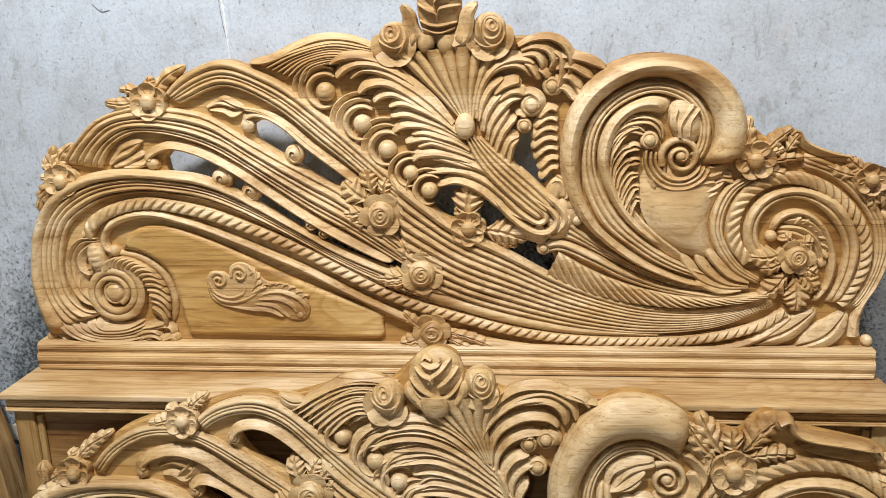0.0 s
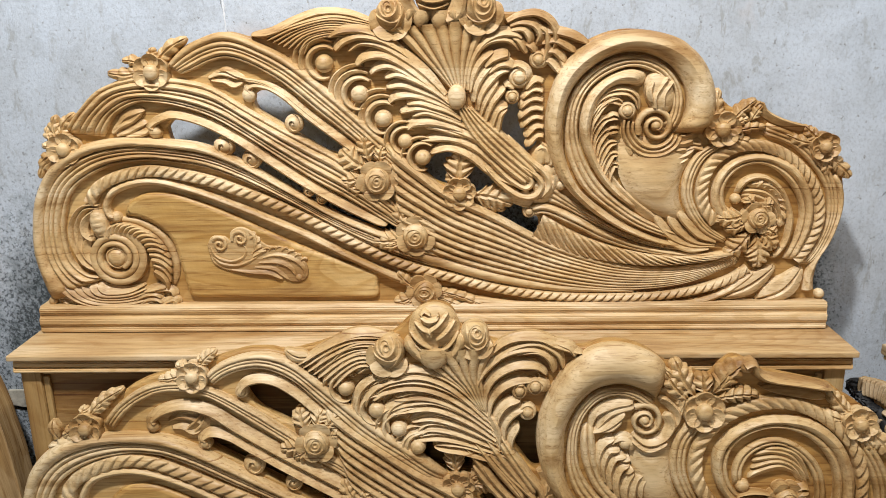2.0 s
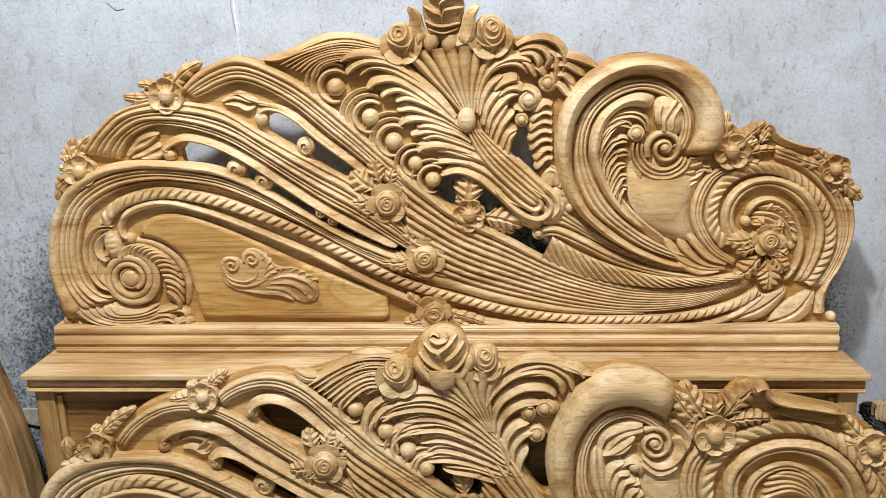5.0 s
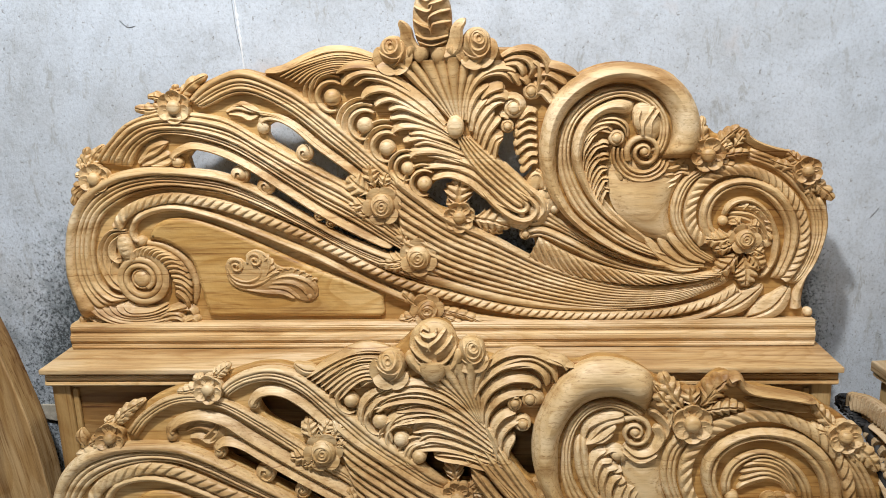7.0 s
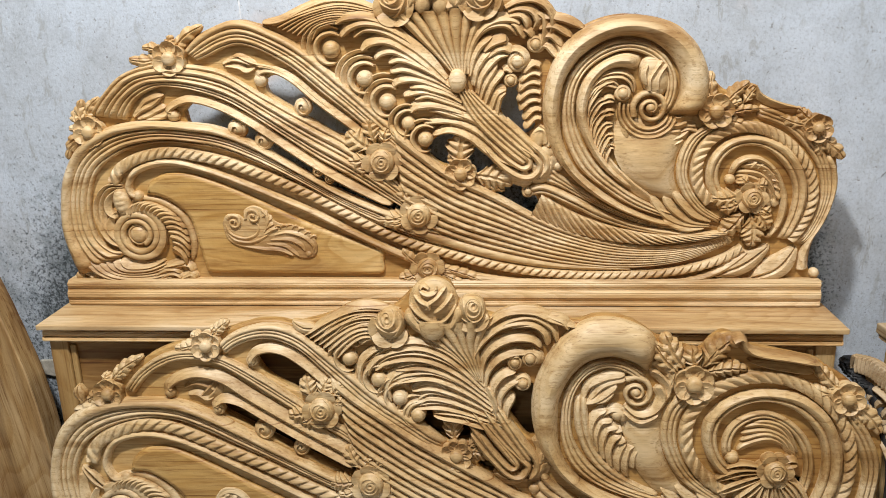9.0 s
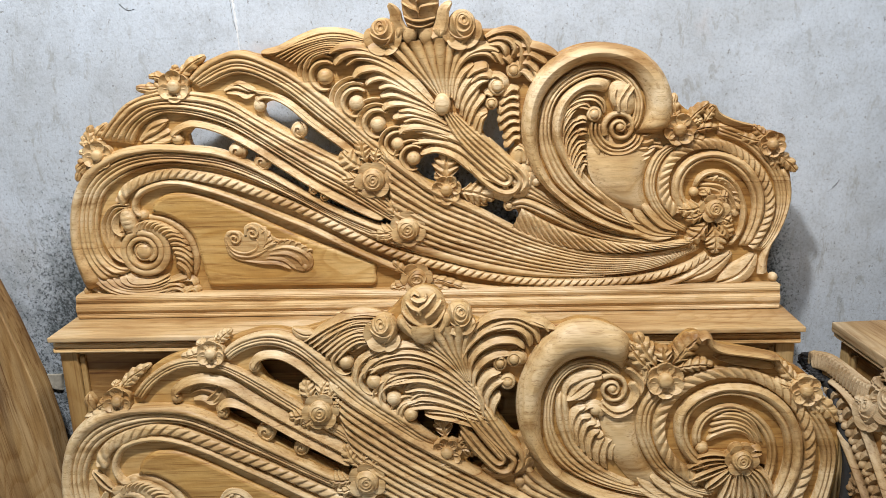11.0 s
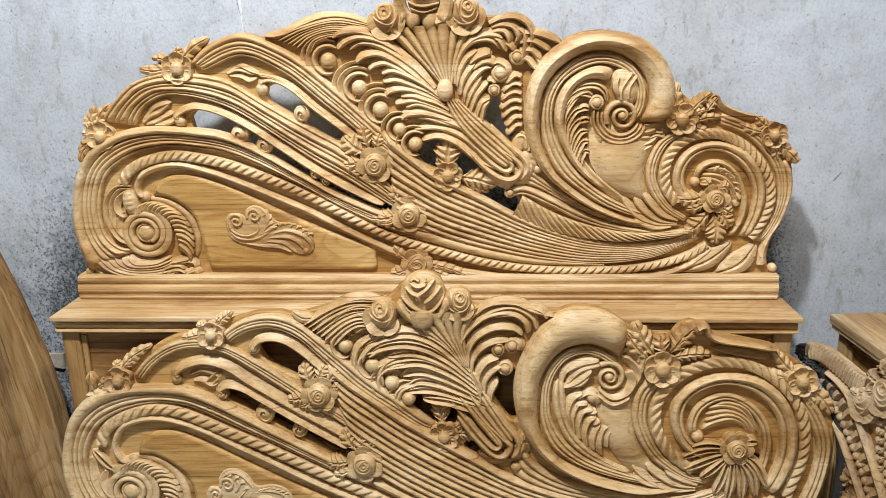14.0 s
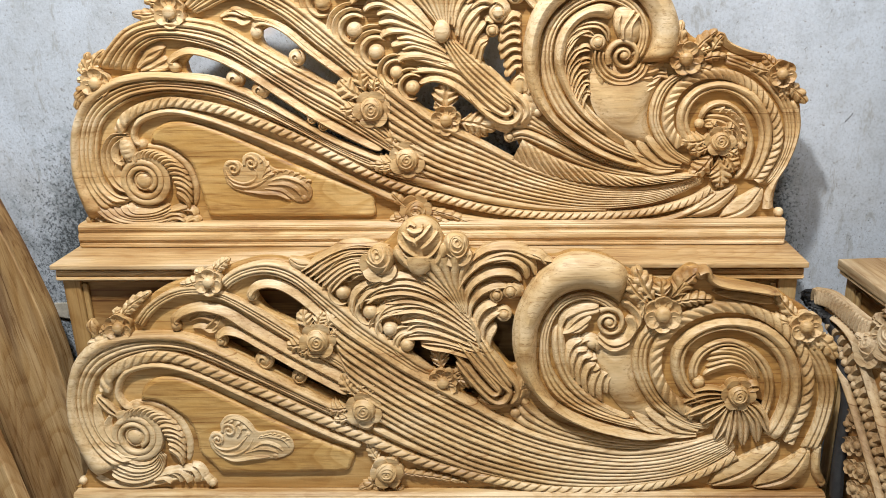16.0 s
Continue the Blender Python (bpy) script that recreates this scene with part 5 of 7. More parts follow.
# the crest
for pts in ([(0.3, 64.9), (-2.0, 66.0), (-3.3, 68.3), (-3.6, 70.5), (-5.1, 72.8)], [(4.4, 64.8), (6.7, 66.0), (7.7, 68.2), (8.1, 70.7), (10.0, 72.8)]):
    hb.stroke(pts, 3.13, 1.0, 2.0, root=0.8, tip=0.7, lean=0.3, peak=0.3, lift=1.6, name="sepal")
bud_lips = [[(0.5, 0.78), (0.0, 0.70), (-0.3, 0.74)], [(-0.75, 0.62), (-0.3, 0.50), (0.0, 0.53), (0.1, 0.66)], [(0.82, 0.54), (0.3, 0.44), (-0.1, 0.38), (-0.14, 0.28)], [(-0.88, 0.35), (-0.45, 0.23), (-0.08, 0.22), (0.08, 0.42)],
            [(0.94, 0.24), (0.35, 0.17), (-0.1, 0.05), (-0.16, -0.10), (-0.1, -0.22)], [(-0.97, 0.0), (-0.5, -0.17), (-0.12, -0.26), (-0.05, -0.44)], [(0.96, -0.07), (0.4, -0.11), (0.05, -0.16), (-0.05, -0.32)],
            [(-0.86, -0.40), (-0.4, -0.52), (0.15, -0.54), (0.80, -0.46)], [(-0.74, -0.60), (0.0, -0.71), (0.72, -0.60)]]
hb.wrapped("crest_bud", (2.4, 72.8), 4.5, 8.16, bud_lips, 2.9, 0.9, 0.9, 0.085)
for b, t, wd in (((-0.1, 67.0), (-0.6, 63.0), 3.6), ((3.7, 67.0), (3.7, 62.6), 3.8), ((-2.2, 67.0), (-3.1, 64.6), 2.2), ((6.2, 66.7), (7.0, 64.3), 2.2)):
    hb.stroke([b, ((b[0] + t[0]) / 2, (b[1] + t[1]) / 2), t], wd, 1.4, 2.0, root=0.85, tip=0.75, lean=0, name="petal")
hb.rosebud((-6.7, 65.1), 4.76, 0.0, 2.8, 1.0, (190, 240, 300, 350))
hb.rosebud((12.3, 66.2), 5.03, 3.0, 2.8, 1.0, (190, 250, 310, 350))
# the smooth apron below the shell
def apron(thing, left, right, deep, mat):
    """A smooth swelling face between two edges, high in its middle."""
    side_a, side_b = curve(left, 34)[0], curve(right, 34)[0]
    down, over = np.linspace(0, 1, 34)[:, None], np.linspace(0, 1, 18)[None]
    bulge = -0.4 + deep * np.clip(1 - ((down - 0.55) / 0.50) ** 2, 0, 1) ** 0.8 * np.sin(np.pi * np.clip(over * 0.92 + 0.08, 0, 1)) ** 0.6
    return surface("smooth_apron", side_a[:, None] * (1 - over[..., None]) + side_b[:, None] * over[..., None], bulge, thing, mat)


apron(headboard, [(43.0, 41.5), (42.6, 38.4), (42.4, 34.0), (43.6, 29.4), (46.6, 25.2), (51.0, 22.0), (54.0, 20.6)], [(61.5, 40.5), (61.0, 37.4), (59.6, 34.6), (57.6, 31.0), (57.0, 27.0), (57.8, 23.4), (59.6, 20.6)], 3.0, WOOD)


# mouldings, ledge and box under the carving
def run(name, thing, x0, x1, profile, mat, label=""):
    """A straight moulding along x: profile is a list of (y, z) in metres."""
    n = len(profile)
    verts = [(x, y, z) for x in (x0, x1) for y, z in profile]
    faces = [(i, (i + 1) % n, n + (i + 1) % n, n + i) for i in range(n)] + [tuple(range(n))[::-1], tuple(range(n, 2 * n))]
    bm = bmesh.new()
    vs = [bm.verts.new(v) for v in verts]
    for f in faces:
        bm.faces.new([vs[i] for i in f])
    bmesh.ops.bevel(bm, geom=[e for e in bm.edges], offset=0.0025, segments=2, affect="EDGES")
    return part(name, bm, mat, thing, label)


run("base_moulding", headboard, -0.918, 0.918, [(0.03, 0.012), (-0.022, 0.012), (-0.030, 0.004), (-0.030, -0.006), (-0.024, -0.011), (-0.024, -0.013), (-0.036, -0.018), (-0.036, -0.032), (-0.028, -0.037), (-0.028, -0.039), (-0.034, -0.043), (-0.034, -0.052), (0.03, -0.052)], WOOD)
part("ledge", block(-0.932, 0.934, -0.168, 0.045, -0.066, -0.0535, 0.003), WOOD_LEDGE, headboard)
run("ledge_moulding", headboard, -0.925, 0.927, [(0.03, -0.0665), (-0.148, -0.0665), (-0.148, -0.0705), (-0.158, -0.074), (-0.158, -0.084), (-0.150, -0.088), (-0.162, -0.090), (-0.162, -0.097), (0.03, -0.097)], WOOD)
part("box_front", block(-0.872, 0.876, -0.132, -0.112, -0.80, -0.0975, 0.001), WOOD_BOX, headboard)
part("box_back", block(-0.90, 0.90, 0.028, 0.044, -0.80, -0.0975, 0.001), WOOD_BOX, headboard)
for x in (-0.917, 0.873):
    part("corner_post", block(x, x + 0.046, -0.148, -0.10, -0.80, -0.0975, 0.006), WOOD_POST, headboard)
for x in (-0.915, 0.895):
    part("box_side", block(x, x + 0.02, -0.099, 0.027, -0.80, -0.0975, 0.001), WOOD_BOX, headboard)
run("panel_bead", headboard, -0.870, 0.872, [(-0.130, -0.097), (-0.142, -0.097), (-0.145, -0.103), (-0.139, -0.110), (-0.130, -0.112)], WOOD)
for x in (-0.870, 0.858):
    part("panel_bead", block(x, x + 0.014, -0.143, -0.1325, -0.80, -0.113, 0.004), WOOD_POST, headboard)


# ---- the footboard ----
footboard = root("footboard", pose(0.030, -0.252, 0.183, -4.9, -1.2, 0.0), "carved unvarnished teak bed footboard leaning on the headboard's ledge", "footboard")
fb = Carver(footboard, WOOD_FOOT)
f_hole_top = [(-40.0, 52.3), (-37.3, 53.6), (-33.3, 52.7), (-29.4, 50.0), (-28.7, 46.7), (-29.5, 44.4), (-33.9, 46.4), (-37.8, 48.9)]
f_slot = [(-49.3, 40.3), (-45.7, 41.2), (-41.6, 39.7), (-34.9, 35.6), (-28.2, 31.5), (-21.4, 27.7), (-18.8, 25.5), (-20.6, 24.3), (-27.1, 27.6), (-35.2, 32.0), (-42.0, 35.9), (-47.3, 38.9)]
f_gap_leaf = [(-3.2, 37.7), (-0.1, 39.6), (2.9, 39.5), (6.9, 37.4), (10.6, 33.6), (8.8, 32.7), (5.3, 32.8), (1.9, 33.1), (-1.4, 35.1)]
f_gap_low = [(9.7, 26.2), (13.1, 27.7), (14.7, 26.8), (13.0, 25.0), (10.8, 25.2)]
f_gap_stem = [(16.7, 41.3), (18.0, 44.2), (21.1, 45.2), (21.3, 40.0), (22.3, 34.3), (21.0, 33.3), (18.4, 36.9), (17.0, 39.1)]
f_gap_right = [(79.1, 22.8), (81.5, 20.7), (80.1, 17.0), (79.3, 19.0)]
f_gap_small = [(-12.5, 45.5), (-10.8, 44.6), (-10.9, 43.2), (-12.4, 44.1)]
f_left = [(-92.4, 1.7), (-90.2, 5.9), (-91.0, 10.3), (-92.4, 15.9), (-92.6, 23.8), (-91.6, 29.9), (-88.7, 35.7), (-84.8, 39.9), (-80.1, 43.6), (-75.8, 46.5), (-70.3, 49.8), (-65.5, 53.3), (-61.0, 55.3), (-57.3, 56.2), (-53.7, 57.3), (-50.4, 58.9), (-47.2, 59.1), (-43.6, 60.1), (-39.4, 61.1), (-34.9, 61.1), (-31.2, 60.4)]
f_top = [(-26.3, 61.3), (-21.4, 62.7), (-17.3, 63.9), (-12.5, 64.5), (-9.0, 63.6), (-5.1, 66.8), (-2.0, 69.4), (1.1, 70.1), (4.3, 68.7), (6.0, 64.8), (8.9, 64.8), (11.1, 62.5), (13.9, 61.4), (17.4, 62.1), (21.4, 62.0), (25.2, 60.3), (28.6, 59.9), (32.1, 59.9), (35.6, 60.9), (39.5, 60.8), (43.4, 59.7), (46.4, 57.8), (49.0, 55.9)]
f_right = [(51.5, 55.5), (54.7, 53.8), (58.1, 52.9), (60.4, 55.3), (63.0, 56.9), (65.6, 56.0), (67.4, 54.2), (72.5, 52.9), (78.9, 51.4), (83.0, 50.3), (85.6, 48.4), (88.8, 46.3), (91.7, 43.5), (94.5, 38.4), (96.8, 33.1), (97.8, 28.6), (97.7, 21.7), (96.4, 15.1), (94.9, 10.0), (94.6, 4.0), (95.5, 0.6)]
fb.slab("back_panel", f_left + f_top + f_right + [(94.6, 0), (94.4, -0.6), (60, -0.6), (0, -0.6), (-60, -0.6), (-92.6, -0.6), (-92.9, 0)], [f_hole_top, f_slot, f_gap_leaf, f_gap_low, f_gap_stem, f_gap_right, f_gap_small], -3.2, 0, 0.5, mat=WOOD_GROUND_SHADED)

# fluted sweeps
fb.band([(-48.8, 55.7), (-46.3, 57.9), (-42.5, 59.7), (-37.7, 60.7), (-33.4, 60.3), (-29.3, 58.4), (-24.8, 54.7), (-19.7, 50.2), (-11.9, 43.4), (-5.1, 38.2), (2.5, 31.9)],
        [(-47.4, 53.4), (-44.1, 55.6), (-40.3, 56.9), (-36.4, 57.1), (-32.7, 55.9), (-29.1, 53.6), (-24.7, 49.2), (-19.6, 44.0), (-16.0, 40.4), (-8.3, 35.0), (0.5, 29.0)], [3, 1.6, 2, 1.4], 1.6, 1.0, 0.5, (0.02, 0.10))
fb.band([(-72.1, 45.3), (-67.9, 50.0), (-61.7, 53.8), (-54.7, 54.9), (-48.3, 53.3), (-43.0, 50.6), (-36.7, 46.6), (-28.8, 40.9), (-20.8, 35.8), (-12.4, 28.9)],
        [(-69.6, 44.0), (-65.6, 48.6), (-60.0, 51.7), (-54.6, 52.4), (-49.3, 51.3), (-44.3, 48.5), (-37.5, 43.7), (-29.6, 38.3), (-21.6, 33.2), (-14.2, 27.1)], [2, 1.2, 1.8], 1.5, 0.8, 0.4, (0.02, 0.06))
fb.band([(-24.4, 49.8), (-19.3, 45.1), (-13.5, 40.7), (-6.4, 35.3), (1.6, 30.2), (10.5, 24.7), (20.0, 18.8), (30.9, 14.2), (41.9, 11.5), (50.0, 10.7), (60.8, 12.0), (72.7, 15.5)], [(-18.6, 24.2), (-13.8, 19.9), (-5.4, 14.3), (2.9, 9.9), (12.6, 5.5), (23.8, 2.5), (33.5, 0.9), (44.6, 0.6), (54.3, 1.5), (63.7, 3.9), (75.0, 10.8)], [2.0, 1.3, 1.3, 1.5, 1.2, 1.4, 1.2, 1.3, 1.2, 1.2], 1.4, 0.8, 0.5, (0.03, 0.03))
fb.band([(22.6, 27.0), (26.2, 22.2), (31.6, 18.2), (39.1, 15.2), (47.3, 13.3), (58.1, 12.3), (71.5, 14.3)], [(20.7, 18.6), (26.8, 15.6), (33.6, 13.2), (41.9, 11.5), (50.0, 10.7), (60.8, 12.0), (72.5, 15.0)], [1.4, 1.2, 1.2], 1.2, 0.6, 0.3, (0.08, 0.04))
fb.stroke([(-60.8, 44.5), (-61.3, 46.2), (-58.5, 48.3), (-53.5, 49.4), (-47.8, 47.8), (-42.5, 44.1), (-34.6, 39.0), (-26.6, 34.1), (-17.2, 28.4)], 2.45, 1.5, 0.5, root=0.85, tip=0.04, lean=0.1, name="hooked_rib")
fb.stroke([(-49.7, 40.4), (-50.7, 41.6), (-48.3, 43.1), (-44.4, 42.2), (-39.9, 39.4), (-33.2, 35.1), (-26.5, 31.0), (-19.0, 26.6)], 2.18, 1.5, 0.5, root=0.85, tip=0.04, lean=0.1, name="hooked_rib")
fb.stroke([(-41.7, 51.9), (-40.7, 53.6), (-38.9, 54.7), (-36.1, 55.0), (-32.9, 54.1), (-29.2, 51.6), (-25.4, 48.1), (-21.5, 44.6)], 2.18, 1.5, 0.5, root=0.85, tip=0.04, lean=0.1, name="hooked_rib")
fb.band([(-87.9, 3.0), (-89.9, 7.5), (-91.7, 13.5), (-92.7, 20.6), (-91.7, 28.1), (-89.0, 35.0), (-84.2, 40.0), (-78.6, 42.3), (-71.9, 43.3), (-64.0, 43.3), (-58.1, 42.5), (-51.5, 39.7), (-44.8, 35.9), (-38.1, 31.9), (-30.0, 27.3), (-21.8, 22.7), (-13.6, 18.0)],
        [(-72.6, 9.7), (-78.6, 10.1), (-83.0, 13.3), (-85.5, 18.2), (-86.1, 24.0), (-84.8, 28.6), (-81.8, 32.9), (-77.5, 35.7), (-72.3, 37.6), (-65.8, 38.5), (-59.0, 37.6), (-52.1, 34.7), (-45.3, 31.1), (-38.5, 27.7), (-30.3, 23.4), (-22.1, 19.2), (-14.4, 15.6)], [3.6, 1.4, 1.6, 1.2], 1.6, 0.7, 0.6, (0.03, 0.03))
fb.rope([(-81.7, 27.7), (-80.6, 31.0), (-77.5, 33.7), (-72.8, 35.8), (-67.4, 36.9), (-61.7, 36.2), (-56.2, 34.0), (-49.7, 30.9), (-42.8, 27.8), (-36.0, 24.4), (-29.1, 20.8), (-22.2, 17.3), (-15.3, 14.0), (-8.4, 10.6), (-1.5, 7.6), (5.5, 5.4), (13.9, 3.1), (22.3, 1.2), (30.7, 0.1), (39.1, -0.2), (47.4, 0.1), (55.6, 1.2), (63.8, 3.3), (69.3, 5.7), (74.8, 9.2)], 3.26, 2.04, 1.3, 2.6, -1.3, 0.9)
fb.stroke([(-74.0, 23.3), (-76.7, 23.3), (-78.4, 26.1), (-77.9, 29.2), (-75.4, 32.5), (-71.0, 34.1), (-65.8, 34.3), (-60.3, 33.0), (-54.1, 30.4), (-47.2, 26.8), (-39.0, 22.6), (-30.8, 18.2), (-22.5, 14.1), (-16.9, 11.9)], 2.04, 1.2, 0.8, root=0.9, tip=0.02, lean=0, name="plain_rib")
fb.stroke([(24.0, 2.2), (12.5, 5.0), (3.5, 8.4), (-5.0, 12.4), (-14.0, 17.2)], 2.3, 1.3, 0.6, root=0.3, tip=0.06, lean=0, peak=0.7, name="plain_rib")
fb.slab("flat_panel", [(-72.9, 24.8), (-72.0, 27.8), (-69.2, 30.3), (-65.6, 31.1), (-61.8, 30.8), (-57.1, 28.9), (-50.3, 25.4), (-42.1, 20.9), (-33.8, 16.7), (-25.5, 12.9), (-19.3, 10.3), (-19.8, 7.2), (-21.5, 5.0), (-29.1, 4.6), (-40.8, 4.4), (-52.6, 4.5), (-54.4, 4.8), (-56.5, 7.4), (-59.1, 10.4), (-59.5, 14.1), (-61.0, 18.8), (-64.6, 22.2), (-68.8, 24.6)], [], -1.0, 1.2, 1.1, mat=WOOD_PANEL)
fb.spray([(-56.2, 14.2), (-55.0, 16.2), (-52.8, 16.4), (-52.6, 18.6), (-50.6, 20.8), (-47.6, 20.8), (-45.0, 18.8), (-43.0, 16.4), (-39.0, 16.7), (-35.6, 15.5), (-34.2, 13.0), (-34.8, 10.6), (-38.0, 9.0), (-42.0, 8.7), (-47.0, 8.2), (-52.0, 8.5), (-55.2, 11.0)],
         (((-53.6, 14.4), 1.7, -1, 2.6), ((-50.4, 16.9), 1.9, -1, 3.4)),
         ([(-45.4, 15.4), (-46.8, 13.8), (-48.7, 11.9), (-51.8, 11.1), (-54.3, 12.0), (-55.5, 14.2)], [(-44.0, 14.9), (-45.8, 11.8), (-49.0, 9.8), (-52.7, 9.9), (-55.3, 12.3)], [(-53.0, 9.6), (-49.8, 8.6), (-44.6, 9.5), (-40.2, 9.7)],
          [(-45.9, 11.2), (-42.0, 13.6), (-38.4, 12.8), (-36.6, 10.8)], [(-47.4, 10.5), (-42.8, 12.0), (-39.3, 11.4), (-38.0, 10.2)], [(-44.0, 14.6), (-40.3, 15.4), (-36.9, 14.7), (-35.2, 12.8), (-35.4, 11.4)],
          [(-52.0, 16.5), (-51.6, 19.0), (-49.0, 20.4), (-46.4, 19.5), (-44.5, 17.2), (-43.8, 15.4)], [(-49.0, 14.6), (-48.0, 16.4), (-48.3, 18.2)], [(-50.6, 18.6), (-49.9, 19.6), (-48.9, 19.8)], [(-48.9, 18.0), (-48.0, 19.2), (-47.0, 19.0)], [(-47.7, 16.8), (-46.6, 17.9), (-45.5, 17.4)], [(-46.9, 15.2), (-45.8, 16.2), (-44.8, 15.8)]))
for k in range(7):
    q = np.array((-43.0, 14.2)) + np.array((6.6, -0.9)) * k / 6 + np.array((0, 0.9)) * math.sin(math.pi * k / 6)
    fb.stroke([tuple(q), tuple(q + np.array((0.8, 0.8))), tuple(q + np.array((1.6, 0.7)))], 1.1, 0.8, 1.1, root=0.5, tip=0.4, lean=-0.5)
fb.bead((-39.2, 9.6), 0.9, 0.8, 1.1)

# the small scroll
fb.snail((-75.4, 15.0), 1.02)
for k in range(6):
    r = 13.4 - 1.35 * k
    pts = [(-75.4 + q * math.cos(b), 15.0 + q * math.sin(b)) for q, b in ((9.0 - 0.3 * k, radians(-38)), (0.55 * r + 4.0, radians(-66)), (0.85 * r + 1.2, radians(262 - 360)), (r, radians(232 - 360 - 4 * k)))]
    fb.stroke(pts, 2.0, 1.3, 0.4 + 0.06 * k, root=0.1, tip=0.2, lean=-0.55, peak=0.9, name="lobe")
fb.stroke([(-88.1, 3.6), (-83.3, 1.0), (-75.7, 1.0), (-67.8, 2.9), (-63.1, 4.2)], 2.04, 0.9, 0.2, root=0.6)
for pts in ([(-71.4, 3.6), (-67.5, 5.2), (-65.0, 3.9), (-64.7, 1.6)], [(-68.2, 4.9), (-64.8, 5.5), (-62.9, 3.5), (-62.6, 1.6)], [(-64.7, 5.8), (-61.4, 5.8), (-60.2, 3.5), (-61.1, 1.6)], [(-61.9, 7.1), (-59.6, 6.4), (-58.4, 3.5), (-59.5, 1.9)], [(-58.9, 4.2), (-57.6, 2.9), (-57.2, 1.6)], [(-72.7, 2.6), (-69.2, 3.6), (-67.0, 1.9)]):
    fb.stroke(pts, 1.90, 1.2, 0.4, root=0.5)
fb.bead((-56.9, 1.6), 1.22, 1.0, 0.4)
fb.bead((-91.9, 2.0), 1.09, 1.1, 0.2)
fb.bead((-74.0, 23.3), 1.50, 1.2, 0.6)
fb.stroke([(-79.0, 20.2), (-81.6, 22.4), (-84.6, 26.2)], 3.0, 1.3, 0.5, root=0.4, tip=0.5, lean=0.5, ribs=2)
fb.stroke([(-84.6, 24.6), (-84.6, 19.0), (-82.8, 14.6), (-79.2, 11.6)], 2.4, 1.3, 0.5, root=0.5, tip=0.3, lean=0.6)
fb.stroke([(-81.2, 21.0), (-82.4, 18.0), (-81.0, 14.6), (-78.4, 13.0)], 2.2, 1.2, 0.6, root=0.4, tip=0.3, lean=0.5)

# flowers and roses
for b, t, wd, n in (((-75.8, 46.2), (-66.6, 53.3), 22, 6), ((-77.2, 45.5), (-81.1, 42.8), 20, 4), ((-77.0, 43.0), (-84.8, 40.2), 20, 4), ((-75.7, 47.1), (-75.5, 49.4), 16, 3), ((-74.2, 47.4), (-69.5, 50.5), 18, 4), ((-52.1, 56.7), (-59.0, 55.1), 20, 5), ((-51.4, 57.8), (-54.9, 58.4), 18, 4), ((-49.7, 57.7), (-46.0, 61.3), 20, 5), ((-50.0, 58.0), (-48.6, 60.5), 14, 3)):
    fb.leaf(b, t, wd * 0.136, 0.06, n, 1.1, 0.5)
fb.leaf((-81.8, 42.2), (-82.6, 46.6), 2.45, 0.1, 1, 1.2, 0.4)
fb.flower((-75.3, 44.7), 3.40, 6, 0.5, 1.7, 1.2)
fb.flower((-51.1, 55.8), 3.26, 6, 0.5, 1.7, 1.2)
for pts in ([(-58.0, 45.6), (-54.9, 47.0), (-51.9, 46.3), (-49.5, 44.5)], [(-57.3, 44.1), (-54.4, 44.3), (-52.3, 43.1), (-50.5, 43.7)], [(-50.0, 47.7), (-51.1, 45.4), (-54.0, 42.9)], [(-49.3, 47.1), (-49.8, 44.5), (-52.4, 42.2)], [(-55.6, 47.3), (-53.1, 48.1), (-50.0, 47.7)]):
    fb.stroke(pts, 1.77, 0.9, 0.3, root=0.3, tip=0.4)
fb.bead((-61.0, 44.5), 1.36, 1.3, 0.5)
fb.bead((-50.0, 40.4), 1.50, 1.4, 0.5, ring=True)
fb.bead((-41.1, 52.0), 1.50, 1.4, 0.5, ring=True)
fb.rose((-39.8, 35.2), 3.9, 1.0, 2.4, -1.0, petals=0)
fb.rose((-31.4, 30.8), 3.1, 2.0, 2.2, -0.9, petals=0)
for b, t, wd, n in (((-27.2, 42.7), (-28.7, 48.4), 26, 5), ((-25.5, 43.5), (-23.8, 47.8), 24, 5), ((-23.6, 43.2), (-20.5, 46.6), 24, 4), ((-27.7, 40.3), (-33.7, 39.3), 26, 5), ((-27.3, 38.9), (-30.8, 37.2), 20, 3), ((-23.1, 42.0), (-20.0, 42.2), 16, 3)):
    fb.leaf(b, t, wd * 0.175, 0.06, n, 1.6, 1.0)
fb.rose((-25.6, 40.6), 4.49, 4.0, 2.2, 1.5, 6)
for b, t, wd, n in (((-17.1, 25.7), (-20.3, 31.7), 26, 5), ((-15.9, 26.2), (-15.6, 30.1), 22, 4), ((-14.5, 25.6), (-11.8, 28.9), 22, 4), ((-19.0, 22.7), (-25.2, 23.0), 24, 5), ((-18.4, 20.7), (-23.5, 19.7), 18, 4)):
    fb.leaf(b, t, wd * 0.175, 0.06, n, 1.6, 1.0)
fb.rose((-15.5, 22.3), 4.62, 4.3, 2.1, 1.5, 6)
for b, t, wd, n in (((-12.6, 7.2), (-15.4, 12.8), 22, 5), ((-10.0, 7.8), (-7.6, 10.6), 20, 4), ((-12.9, 2.8), (-18.7, -0.4), 24, 4), ((-11.8, 2.0), (-15.0, -2.0), 22, 4), ((-8.8, 4.6), (9.6, 1.4), 18, 9), ((-10.4, 1.5), (-7.0, -2.0), 20, 3)):
    fb.leaf(b, t, wd * 0.136, 0.03, n, 1.0, 0.5)
